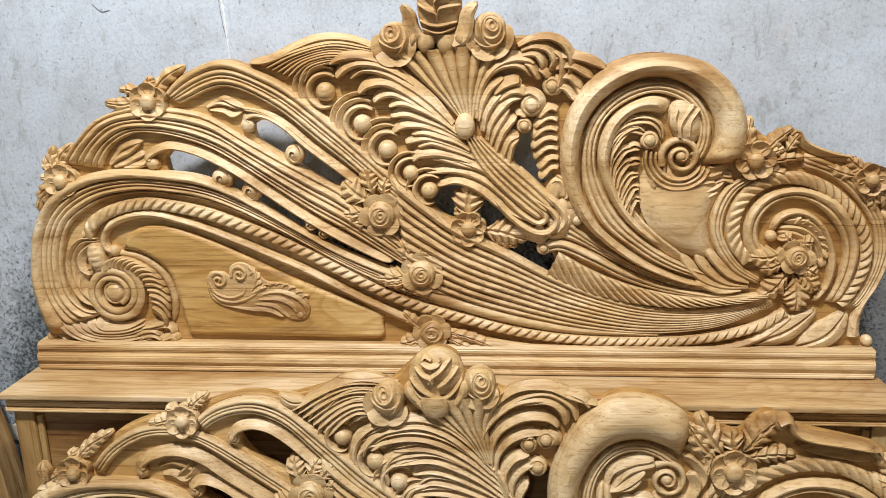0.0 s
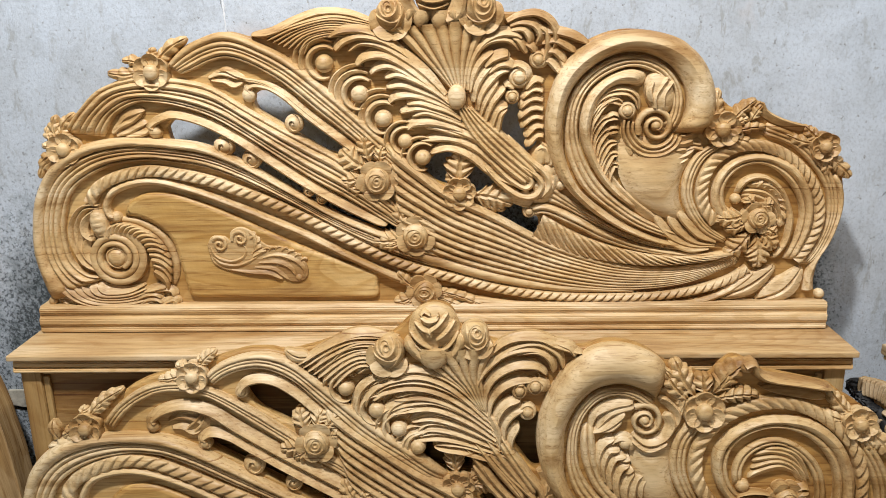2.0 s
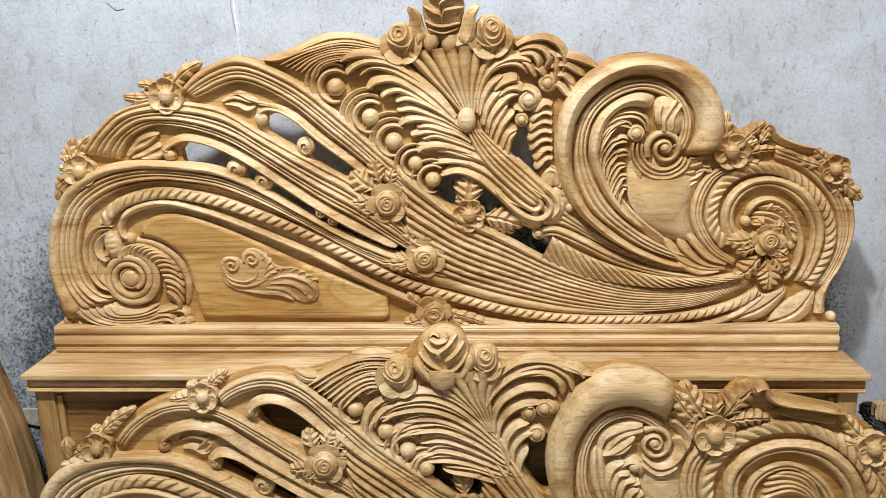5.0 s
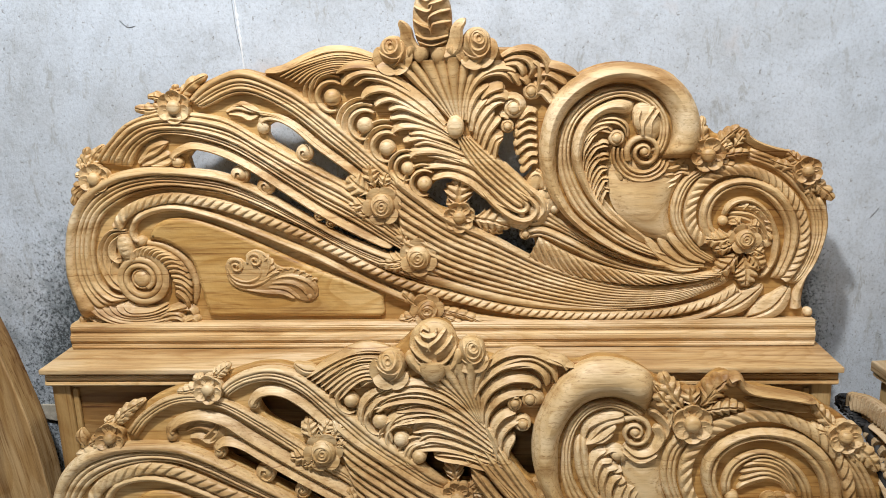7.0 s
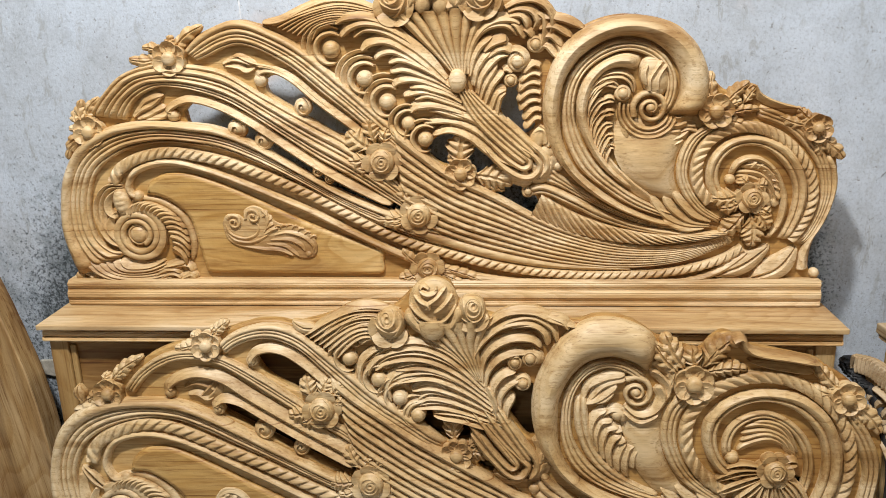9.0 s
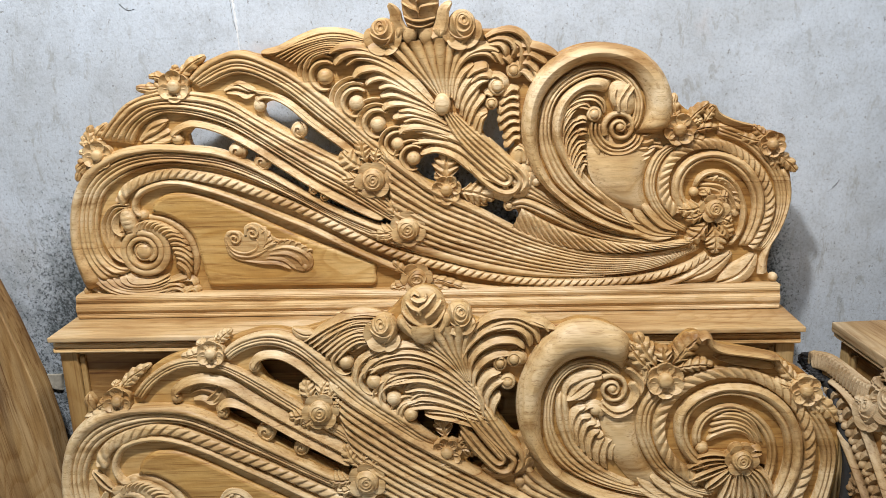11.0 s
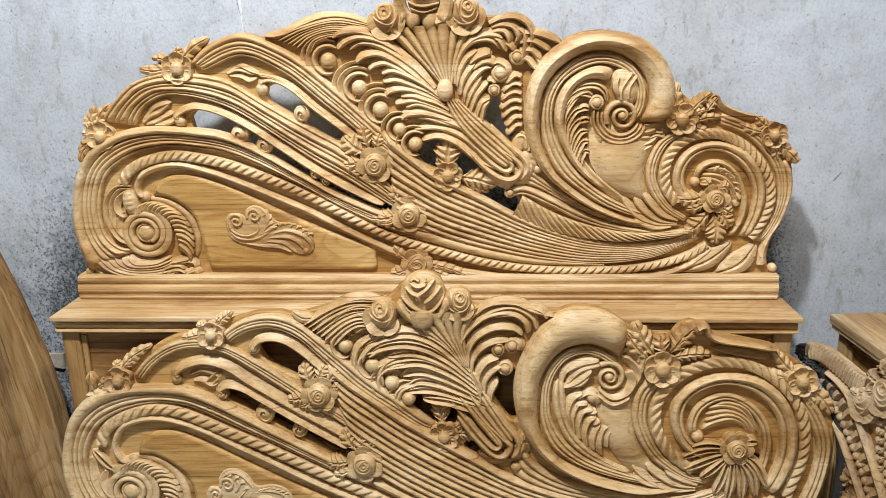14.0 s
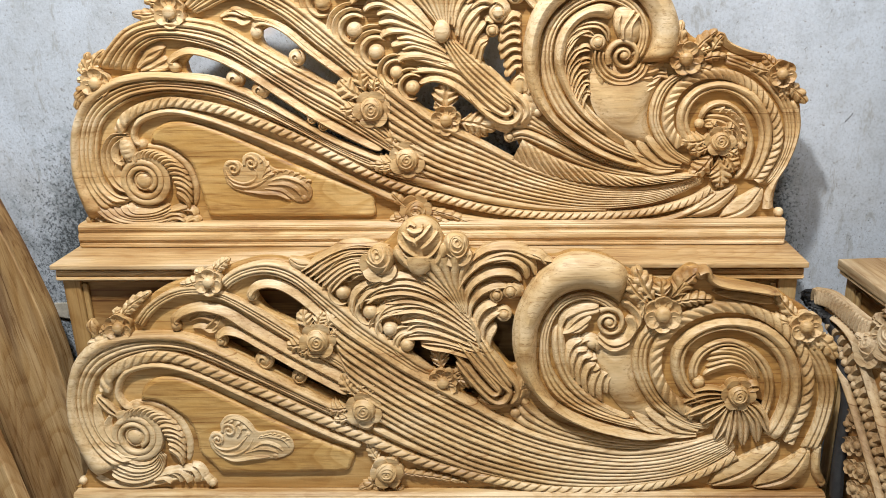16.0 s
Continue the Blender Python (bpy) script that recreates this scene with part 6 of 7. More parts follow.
fb.rose((-10.9, 5.0), 4.22, 2.0, 2.0, 1.4, 6)
fb.leaf((4.2, 31.6), (3.5, 38.2), 4.35, 0.02, 5, 1.5, -0.4)
fb.leaf((6.6, 29.4), (13.4, 28.3), 4.08, 0.05, 5, 1.4, -0.4)
fb.leaf((6.6, 30.4), (10.3, 32.7), 2.72, 0.05, 4, 1.3, -0.4)
fb.flower((4.3, 29.1), 3.54, 8, 0.2, 1.7, 1.1)

# plumes
left_leaves = [[(11.2, 45.0), (6.7, 50.1), (2.1, 53.8), (-3.1, 55.6), (-8.6, 54.9), (-13.9, 52.5)], [(12.0, 43.4), (6.6, 48.4), (1.4, 51.7), (-4.1, 53.1), (-9.6, 52.4), (-13.6, 49.9)], [(12.7, 41.6), (7.4, 46.5), (2.0, 49.7), (-3.3, 50.9), (-9.0, 49.8)],
               [(13.4, 40.0), (8.1, 44.5), (2.7, 47.5), (-1.9, 48.6), (-7.5, 47.7), (-10.4, 46.2)], [(14.2, 38.8), (8.8, 42.4), (3.5, 45.0), (-1.2, 46.1), (-5.5, 44.8)], [(15.0, 37.5), (9.5, 40.4), (4.1, 42.8), (-1.3, 43.7), (-4.6, 41.4)],
               [(15.7, 36.3), (11.0, 38.4), (5.7, 40.5), (0.2, 41.5), (-5.4, 40.7)], [(15.2, 35.0), (10.9, 36.5), (5.6, 38.4), (-0.8, 39.2)]]
for k, pts in enumerate(left_leaves):
    fb.stroke(pts, 2.7, 1.4, 1.1 - 0.05 * k, root=0.5, tip=0.3, lean=-0.7, peak=0.6, ribs=2, name="plume_leaf")
for pts in ([(-6.8, 63.1), (-14.3, 64.7), (-19.9, 62.9), (-24.0, 59.0), (-25.1, 56.1)], [(-8.3, 61.6), (-14.4, 63.0), (-19.2, 61.3), (-23.0, 57.0)], [(-9.2, 60.0), (-14.5, 61.0), (-18.6, 59.3), (-21.7, 55.8)], [(-9.3, 58.5), (-14.6, 59.2), (-17.9, 57.6), (-20.3, 55.1)], [(-10.1, 57.1), (-14.0, 57.5), (-16.7, 55.7)], [(-8.6, 55.8), (-13.4, 54.3), (-16.3, 51.3), (-16.9, 47.1), (-14.7, 45.0)], [(-7.9, 54.1), (-12.3, 52.9), (-14.7, 50.2), (-14.9, 47.9)], [(-6.5, 51.9), (-10.7, 51.6), (-13.6, 49.6)], [(-4.2, 50.2), (-8.9, 48.8), (-11.0, 45.5), (-10.0, 41.7)], [(-2.7, 48.5), (-7.0, 47.9), (-9.2, 45.8)], [(-1.3, 42.8), (-5.4, 41.8), (-6.8, 39.0), (-5.6, 37.2)]):
    fb.stroke(pts, 2.0, 1.4, 0.8, root=0.45, tip=0.3, lean=-0.6)
for pts in ([(9.7, 47.5), (8.6, 51.5), (10.4, 55.6), (14.7, 59.4), (20.0, 60.5), (23.9, 59.1), (24.8, 55.7)], [(10.5, 45.8), (10.7, 50.7), (12.7, 54.4), (17.0, 56.7), (21.6, 56.5), (24.0, 54.2)], [(11.2, 44.1), (11.7, 48.7), (14.1, 51.9), (17.6, 53.4), (21.1, 53.2)], [(12.7, 41.6), (13.1, 45.8), (15.3, 48.6), (18.4, 49.2)], [(14.2, 39.1), (14.3, 43.3), (16.3, 46.1), (19.5, 47.6)], [(15.7, 37.5), (15.8, 40.8), (17.6, 43.8)], [(13.3, 36.8), (12.7, 41.6), (11.2, 45.8)]):
    fb.stroke(pts, 2.1, 1.5, 0.8, root=0.35, tip=0.3, lean=0.7, peak=0.6, name="plume_leaf")
for pts in ([(10.1, 57.8), (15.6, 62.2), (21.7, 62.8), (26.3, 60.9), (31.5, 58.9)], [(10.4, 56.1), (16.2, 60.6), (21.7, 61.7), (26.1, 59.2), (27.3, 55.3)], [(17.0, 59.2), (21.6, 60.0), (24.6, 58.0), (25.3, 54.6)], [(24.6, 61.9), (28.5, 60.6), (30.0, 58.1)], [(16.8, 51.3), (17.6, 53.0), (19.3, 52.8)], [(21.5, 54.0), (23.4, 52.4), (23.0, 50.3)]):
    fb.stroke(pts, 2.0, 1.4, 0.8, root=0.45, tip=0.3, lean=0.6)
fb.wing([(-8.0, 62.8), (-10.8, 63.6), (-17.1, 63.8), (-23.1, 61.5), (-28.8, 57.8)], [(-9.6, 57.2), (-12.1, 57.6), (-15.5, 57.8), (-18.8, 55.8), (-21.8, 52.4)], 8, 1.5, 1.4, 0.9)
fb.leaf((-25.2, 59.4), (-31.2, 61.2), 2.6, 0.12, 1, 1.2, 0.6)
for c, r in (((-18.7, 52.5), 1.9), ((-12.4, 47.4), 1.95), ((-7.8, 43.0), 2.0), ((-4.0, 38.9), 1.9)):
    fb.curl(c, r, fingers=2)
for c, r in (((17.9, 51.0), 11), ((21.2, 51.9), 12), ((19.5, 46.3), 12)):
    fb.bead(c, r * 0.16, 1.7, 1.1, ring=True)
fb.band([(8.9, 47.0), (5.2, 51.9), (0.7, 55.5), (-5.3, 59.9)], [(11.0, 47.0), (10.3, 51.4), (10.4, 55.1), (13.3, 61.4)], [1.2, 1, 1.2, 1, 1.2, 1], 1.4, 1.2, 0.5, (0.0, 0.0), name="fluted_fan")
for pts, wd in (([(11.0, 37.3), (14.6, 32.6), (18.6, 28.5), (20.4, 26.4), (19.0, 24.0), (16.0, 24.4), (11.5, 29.2), (7.6, 34.5)], 14), ([(12.5, 34.4), (15.9, 30.3), (18.0, 27.0), (16.3, 26.1), (12.9, 29.7), (9.5, 34.5)], 12), ([(15.1, 38.7), (18.7, 32.9), (21.9, 28.4), (22.3, 25.5), (20.4, 23.1)], 13)):
    fb.stroke(pts, wd * 0.136, 1.6, 0.9, root=0.6, lean=0.0, name="stem")
for pts in ([(12.7, 24.7), (16.0, 22.6), (18.7, 23.1), (19.8, 22.5)], [(19.8, 22.8), (22.3, 23.4), (24.0, 25.5), (24.3, 27.5)], [(21.7, 32.8), (23.5, 30.5), (22.9, 27.7)], [(21.2, 25.5), (23.7, 26.9), (24.3, 29.9)]):
    fb.stroke(pts, 2.45, 1.3, 0.6, root=0.4, lean=-0.4)
fb.bead((21.7, 20.6), 1.36, 1.2, 0.6)
for pts in ([(7.8, 40.3), (12.0, 34.4), (15.6, 29.7), (18.3, 26.4)], [(9.8, 41.7), (13.6, 35.9), (17.6, 30.5), (19.9, 27.0)], [(11.8, 42.4), (15.3, 36.4), (18.7, 31.1), (21.0, 27.6)], [(13.3, 41.6), (16.6, 36.1), (19.5, 31.7), (21.7, 28.4)], [(5.6, 39.5), (9.7, 33.6), (13.7, 28.5), (16.6, 25.5)]):
    fb.stroke(pts, 1.77, 1.4, 1.1, root=0.2, tip=0.1, lean=0, peak=0.6, name="stem")
# the bud and roses on top
for pts in ([(0.9, 58.2), (-2.0, 59.1), (-4.3, 61.3), (-5.3, 63.5)], [(1.1, 58.1), (3.8, 59.2), (5.6, 61.6), (5.9, 64.3)]):
    fb.stroke(pts, 2.99, 1.7, 1.0, root=0.6, tip=0.3, lean=0.0, lift=0.8, name="sepal")
fb.wrapped("crest_bud", (0.4, 64.7), 5.44, 5.71, [[(-0.12, 0.66), (-0.34, 0.78), (-0.46, 0.62), (-0.20, 0.46), (0.14, 0.52), (0.16, 0.74)], [(-0.72, 0.42), (-0.42, 0.18), (-0.16, 0.06), (-0.10, -0.14)], [(0.56, 0.70), (0.20, 0.34), (-0.12, 0.10), (-0.24, -0.12)], [(0.82, 0.40), (0.46, 0.02), (0.10, -0.26)],
                                                  [(-0.92, 0.02), (-0.52, -0.34), (-0.10, -0.62)], [(0.96, -0.02), (0.60, -0.48), (0.12, -0.80)], [(-0.84, -0.42), (-0.40, -0.72), (0.06, -0.90)]], 2.7, 1.0, 0.8, 0.15)
fb.stroke([(0.3, 61.6), (0.2, 59.6), (0.1, 56.6)], 6.8, 1.5, 2.5, root=0.9, tip=0.75, lean=0, name="petal")
fb.rosebud((-9.2, 59.7), 4.90, 0.0, 2.7, 1.0, (180, 235, 300))
fb.rosebud((8.8, 62.6), 4.35, 3.0, 2.7, 1.0, (250, 310))
fb.stroke([(5.6, 61.0), (5.5, 59.6), (5.4, 57.6)], 2.9, 1.2, 1.6, root=0.9, tip=0.7, lean=0, name="petal")
fb.stroke([(9.0, 60.4), (8.9, 59.2), (8.8, 57.4)], 3.3, 1.2, 1.6, root=0.9, tip=0.7, lean=0, name="petal")

# the large S scroll
fb.band([(49.3, 53.4), (47.5, 57.1), (43.1, 59.7), (37.7, 60.9), (32.5, 59.8), (27.8, 56.1), (24.3, 51.2), (22.1, 45.7), (21.3, 40.0), (22.1, 34.0), (24.3, 28.4), (28.6, 23.0), (35.3, 18.5), (43.5, 15.6), (53.0, 13.5), (67.7, 14.6)],
        [(47.0, 48.0), (43.9, 50.5), (39.2, 52.0), (34.0, 51.0), (30.1, 47.6), (27.7, 42.8), (27.1, 38.2), (27.2, 32.4), (28.9, 26.9), (32.6, 22.8), (38.9, 19.4), (47.0, 16.6), (55.4, 14.9), (68.2, 15.1)], [1], 2.0, 1.2, 0.6, (0.06, 0.3), name="smooth_scroll", wobble=0.03)
fb.band([(46.8, 47.3), (43.6, 49.8), (39.2, 51.3), (34.2, 50.3), (30.8, 47.1), (28.5, 42.5), (27.9, 38.2), (27.9, 32.7), (29.6, 27.3), (33.3, 23.3), (39.4, 19.9), (47.5, 17.2), (55.9, 15.5)], [(45.5, 45.2), (42.3, 48.1), (38.4, 49.3), (34.5, 48.1), (31.6, 44.8), (30.2, 40.2), (30.3, 34.1), (32.7, 28.6), (37.0, 24.1), (42.9, 20.7), (50.5, 18.1), (58.6, 16.3)], [1.2, 1.3, 1.2], 1.2, 0.7, 0.3, (0.04, 0.05))
fb.band([(31.0, 42.7), (30.7, 38.4), (31.4, 33.4), (33.8, 28.0), (38.1, 23.5), (44.0, 20.2), (48.6, 18.5)], [(33.4, 44.1), (33.9, 38.4), (34.4, 33.4), (36.2, 28.8), (40.0, 24.7), (45.4, 21.1), (49.1, 19.1)], [1, 1], 1.2, 0.5, 0.2, (0.1, 0.05))
for pts in ([(32.6, 42.0), (33.9, 45.5), (37.9, 47.5), (42.1, 48.1)], [(33.9, 41.8), (36.6, 45.4), (39.9, 46.7), (42.3, 47.0)], [(32.8, 41.2), (35.2, 42.1), (37.9, 44.0), (40.0, 45.9)], [(34.2, 41.5), (37.1, 42.3), (39.2, 44.2)]):
    fb.stroke(pts, 2.18, 1.2, 0.4, root=0.4, lean=0.5)
fb.volute((44.2, 43.6), 3.67, 1.9, 2.2, 1.4, 1.3, 0.5, -1)
fb.bead((44.1, 43.7), 1.22, 1.4, 0.8)
for k, pts in enumerate(([(50.7, 46.8), (50.9, 50.6), (49.1, 53.7), (47.8, 54.8)], [(51.0, 45.1), (51.7, 48.6), (49.8, 51.8), (48.0, 52.6)], [(50.5, 42.9), (51.5, 46.2), (49.6, 49.6), (47.5, 50.7)], [(49.7, 40.9), (51.0, 44.3), (49.1, 47.2), (47.0, 48.5)], [(47.6, 39.6), (49.7, 42.3), (48.6, 45.2)], [(41.8, 40.8), (44.7, 38.8), (47.9, 39.6), (50.2, 42.6)], [(41.3, 39.4), (45.1, 37.3), (49.2, 39.0)], [(49.6, 52.0), (48.0, 54.5), (46.7, 55.6)])):
    fb.stroke(pts, 2.04, 1.3, 0.4, root=0.5, lean=0.5)
for pts in ([(34.9, 30.9), (34.1, 35.2), (35.5, 38.6), (38.1, 40.0)], [(35.9, 29.1), (35.2, 33.2), (36.5, 36.9), (39.4, 37.1)], [(37.3, 27.4), (36.5, 31.4), (37.8, 35.2), (40.8, 35.7)], [(38.9, 25.6), (38.1, 29.7), (39.2, 32.8), (41.3, 34.0)], [(40.5, 24.4), (40.0, 27.6), (40.8, 30.5), (42.1, 32.2)], [(42.4, 23.2), (41.6, 26.7), (42.4, 30.5), (44.2, 31.6)], [(43.5, 25.2), (43.4, 28.7), (44.5, 30.7)], [(36.5, 38.1), (39.2, 40.0), (41.6, 38.8), (41.8, 36.5)], [(39.2, 34.6), (41.3, 35.4)], [(40.0, 31.7), (41.8, 33.1)]):
    fb.stroke(pts, 1.90, 1.2, 0.4, root=0.4, lean=0.6)
fb.bead((40.2, 38.4), 1.36, 1.3, 0.6)
fb.stroke([(37.8, 26.8), (40.8, 23.5), (45.1, 20.8), (49.4, 19.0)], 1.36, 0.9, 0.3, root=0.5)
for pts in ([(65.6, 14.3), (59.4, 14.7), (54.0, 17.4), (49.7, 21.3)], [(65.6, 14.9), (60.2, 16.2), (55.9, 18.9), (52.9, 21.6)], [(66.1, 15.5), (61.5, 17.7), (57.7, 19.8)], [(58.1, 15.0), (53.3, 16.8), (50.2, 18.6)]):
    fb.stroke(pts, 2.04, 1.2, 0.5, root=0.3, tip=0.2, lean=-0.5)
fb.bead((25.3, 44.8), 2.18, 0.25, 1.75, name="wooden_plug")

# the roundel
fb.band([(68.2, 15.5), (61.5, 17.4), (54.7, 22.2), (51.1, 27.8), (49.7, 33.5), (50.5, 39.2), (53.3, 43.1)], [(69.0, 16.7), (62.8, 18.8), (56.8, 23.9), (53.9, 29.2), (53.1, 33.8), (53.9, 38.3), (56.2, 41.4)], [1.6, 1.2, 1], 1.1, 0.5, 0.3, (0.05, 0.05))
fb.rope([(64.4, 19.7), (58.7, 24.2), (55.7, 29.7), (55.3, 35.5), (57.5, 40.5), (62.1, 44.6), (67.9, 46.7), (74.3, 46.7), (80.0, 44.5), (85.3, 40.3), (88.9, 35.2), (90.6, 28.9), (90.2, 22.3), (88.4, 16.8), (86.9, 12.4)], 3.26, 2.72, 1.4, 2.6, 1.3, 0.7)
fb.band([(68.8, 21.4), (62.4, 24.7), (59.1, 30.2), (58.9, 36.3), (62.0, 40.7), (67.0, 43.4), (72.9, 44.0), (79.6, 42.7), (85.3, 38.0), (88.5, 31.1), (88.9, 24.4), (87.1, 18.0), (84.0, 12.4)], [(67.4, 24.4), (63.4, 27.6), (61.9, 31.9), (62.6, 36.5), (65.6, 39.7), (70.5, 41.2), (75.1, 40.6), (79.6, 38.1), (83.4, 33.3), (84.7, 27.6), (83.8, 21.0), (81.0, 14.5)], [2, 1.2], 1.6, 0.8, 0.4, (0.06, 0.04), name="smooth_scroll")
fb.band([(63.4, 27.6), (63.1, 31.9), (64.7, 35.9), (68.5, 38.5), (73.1, 38.8), (78.1, 36.2), (81.7, 31.9), (83.0, 26.2), (82.0, 20.4), (80.1, 16.0)], [(65.2, 28.4), (65.2, 31.9), (66.7, 35.0), (69.8, 36.9), (73.4, 37.0), (77.2, 34.5), (79.9, 30.5), (80.9, 26.2), (80.4, 21.6), (79.0, 17.2)], [1, 0.8], 1.1, 0.5, 0.2, (0.06, 0.05))
for pts in ([(79.4, 25.9), (77.3, 31.1), (72.8, 34.0), (67.1, 33.6)], [(78.5, 27.1), (75.7, 31.7), (72.0, 33.2), (66.9, 31.9)], [(78.7, 29.4), (75.4, 34.0), (71.2, 35.5), (67.6, 35.0)], [(79.5, 28.8), (76.7, 34.0), (73.2, 36.0), (69.3, 36.1)], [(76.8, 30.6), (72.9, 32.1), (68.5, 31.0), (66.4, 29.6)]):
    fb.stroke(pts, 1.63, 1.0, 0.2, root=0.3, lean=0.5)
fb.bead((65.3, 28.1), 1.50, 1.4, 0.6)
fb.band([(91.0, 38.8), (94.6, 33.1), (96.8, 27.4), (96.9, 22.3), (95.6, 15.6), (93.8, 10.0)], [(87.5, 38.0), (91.4, 31.8), (93.3, 26.1), (93.3, 22.0), (92.1, 16.2), (89.9, 10.6)], [1.6, 1.2, 1.4], 1.2, 0.4, 0.4, (0.08, 0.05))
fb.stroke([(94.0, 11.5), (93.8, 7.0), (94.2, 3.7), (95.7, 1.2)], 2.18, 1.0, 0.3, root=0.8, lean=0)
fb.bead((95.4, 1.4), 1.09, 1.0, 0.3)
for b, t, wd, n in (((58.7, 48.3), (67.9, 48.9), 26, 6), ((59.0, 49.6), (62.4, 55.6), 30, 4), ((53.5, 47.8), (48.0, 54.8), 28, 5), ((56.8, 49.0), (56.0, 53.8), 34, 4), ((54.8, 48.6), (50.2, 57.0), 36, 5), ((58.1, 49.2), (65.0, 56.2), 36, 5)):
    fb.leaf(b, t, wd * 0.136, 0.06, n, 1.7, 0.7)
fb.flower((56.4, 45.7), 4.22, 6, 0.5, 2.0, 1.2)
fb.stroke([(63.9, 55.2), (66.1, 56.0), (67.2, 53.8), (70.0, 52.4), (76.4, 51.3), (83.0, 49.9)], 2.0, 2.6, 0.6, root=0.95, tip=0.2, lean=0, name="plain_rib")
fb.bead((64.9, 55.2), 1.5, 2.0, 0.9)
fb.stroke([(67.8, 50.9), (71.0, 49.9), (76.0, 49.0), (82.0, 47.8)], 1.7, 1.4, 0.4, root=0.4, tip=0.3, lean=0.2, name="plain_rib")
for b, t, wd, n in (((87.7, 43.3), (82.3, 49.9), 24, 5), ((87.0, 42.5), (80.5, 45.1), 20, 5), ((90.4, 40.7), (96.7, 33.4), 30, 5), ((89.1, 40.2), (92.8, 34.3), 22, 4), ((87.1, 40.2), (88.6, 36.9), 18, 3)):
    fb.leaf(b, t, wd * 0.136, 0.05, n, 1.2, 0.5)
fb.flower((88.9, 42.1), 3.54, 6, 0.7, 1.9, 1.1)
for pts in ([(72.4, 25.4), (67.4, 26.0), (63.6, 25.4)], [(72.4, 24.8), (66.8, 24.6), (61.6, 22.8)], [(72.4, 23.8), (67.4, 21.9), (62.0, 19.6)], [(72.6, 23.2), (69.4, 20.2), (66.0, 17.6)],
            [(73.0, 22.8), (71.4, 17.4), (69.4, 13.2)], [(73.8, 22.4), (73.6, 17.0), (72.6, 11.8)], [(74.8, 22.4), (76.2, 17.0), (76.2, 11.6)], [(75.4, 22.8), (78.6, 18.2), (79.6, 12.6)], [(75.8, 24.0), (79.4, 21.0), (82.0, 15.4)], [(75.7, 26.3), (77.4, 27.4), (79.4, 27.2)]):
    fb.stroke(pts, 2.7, 1.7, 1.0, root=0.45, tip=0.45, lean=0.45, peak=0.6, ribs=2)
fb.rose((74.3, 25.3), 3.94, 0.6, 2.1, 1.5, 6)
fb.leaf((68.2, 0.7), (84.8, 12.1), 5.71, -0.06, 1, 1.8, 0.2, name="broad_leaf")
fb.leaf((78.7, 0.3), (91.7, 10.6), 5.98, -0.14, 1, 1.8, 0.2, name="broad_leaf")
apron(footboard, [(41.0, 41.5), (41.0, 37.5), (41.6, 33.0), (43.0, 28.5), (45.0, 24.5), (47.6, 21.0), (50.0, 18.8)], [(51.8, 41.5), (50.6, 37.5), (50.2, 33.5), (50.6, 29.5), (52.2, 25.0), (54.6, 21.6), (57.0, 19.0)], 2.2, WOOD_FOOT)
# rail and plain lower panel that stands on the floor
run("base_moulding", footboard, -0.938, 0.958, [(0.03, -0.003), (-0.022, -0.003), (-0.030, -0.011), (-0.030, -0.022), (-0.024, -0.027), (-0.036, -0.034), (-0.036, -0.05), (0.03, -0.05)], WOOD_FOOT)
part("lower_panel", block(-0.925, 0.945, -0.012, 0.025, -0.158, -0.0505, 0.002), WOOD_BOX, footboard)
for x in (-0.935, 0.89):
    part("foot", block(x, x + 0.065, -0.035, 0.03, -0.182, -0.0505, 0.004), WOOD_POST, footboard)


# ---- beside the bed ----
def plank(name, foot, head, width, thick, mat, label, turn=0.0, bow=0.0):
    """A sawn board whose right edge runs from foot to head; it spreads to the left and leans on the wall."""
    a, b = Vector(foot), Vector(head)
    up = (b - a).normalized()
    side = Vector((-1, 0.10 + turn, 0))
    side = (side - up * side.dot(up)).normalized()
    out = side.cross(up).normalized()
    if out.y > 0:
        out = -out
    n = 26
    verts, faces = [], []
    length = (b - a).length
    for i in range(n + 1):
        s = i / n
        wav = bow * math.sin(math.pi * s ** 0.95) + 0.006 * noise.noise((s * 3.1, width * 9, 0.3)) + 0.002 * noise.noise((s * 17, 4.2, 1.0))
        for w, t in ((wav, 0.003), (wav + 0.004, 0), (width * 0.5, 0.0008), (width - 0.004, 0), (width + wav * 0.7, 0.003), (width + wav * 0.7, thick), (wav, thick)):
            verts.append((w, t, length * s))
    k = 7
    for i in range(n):
        for j in range(k):
            faces.append((i * k + j, i * k + (j + 1) % k, (i + 1) * k + (j + 1) % k, (i + 1) * k + j))
    faces += [tuple(range(k))[::-1], tuple(n * k + j for j in range(k))]
    ob = link_mesh(name, verts, faces, mat, None, False)
    ob.matrix_world = Matrix(((side.x, -out.x, up.x, a.x), (side.y, -out.y, up.y, a.y), (side.z, -out.z, up.z, a.z), (0, 0, 0, 1)))
    return tagged(ob, label, "plank", "sawn planks")


plank("timber_plank", (-0.985, -0.11, 0.0), (-1.27, 0.08, 0.97), 0.36, 0.068, WOOD_PLANK, "thick waney teak plank leaning on the whitewashed wall", bow=-0.075)
plank("timber_plank", (-0.90, -0.43, 0.0), (-1.30, -0.16, 0.90), 0.34, 0.035, WOOD_PLANK, "pale sawn teak plank leaning in front of another", 0.06)

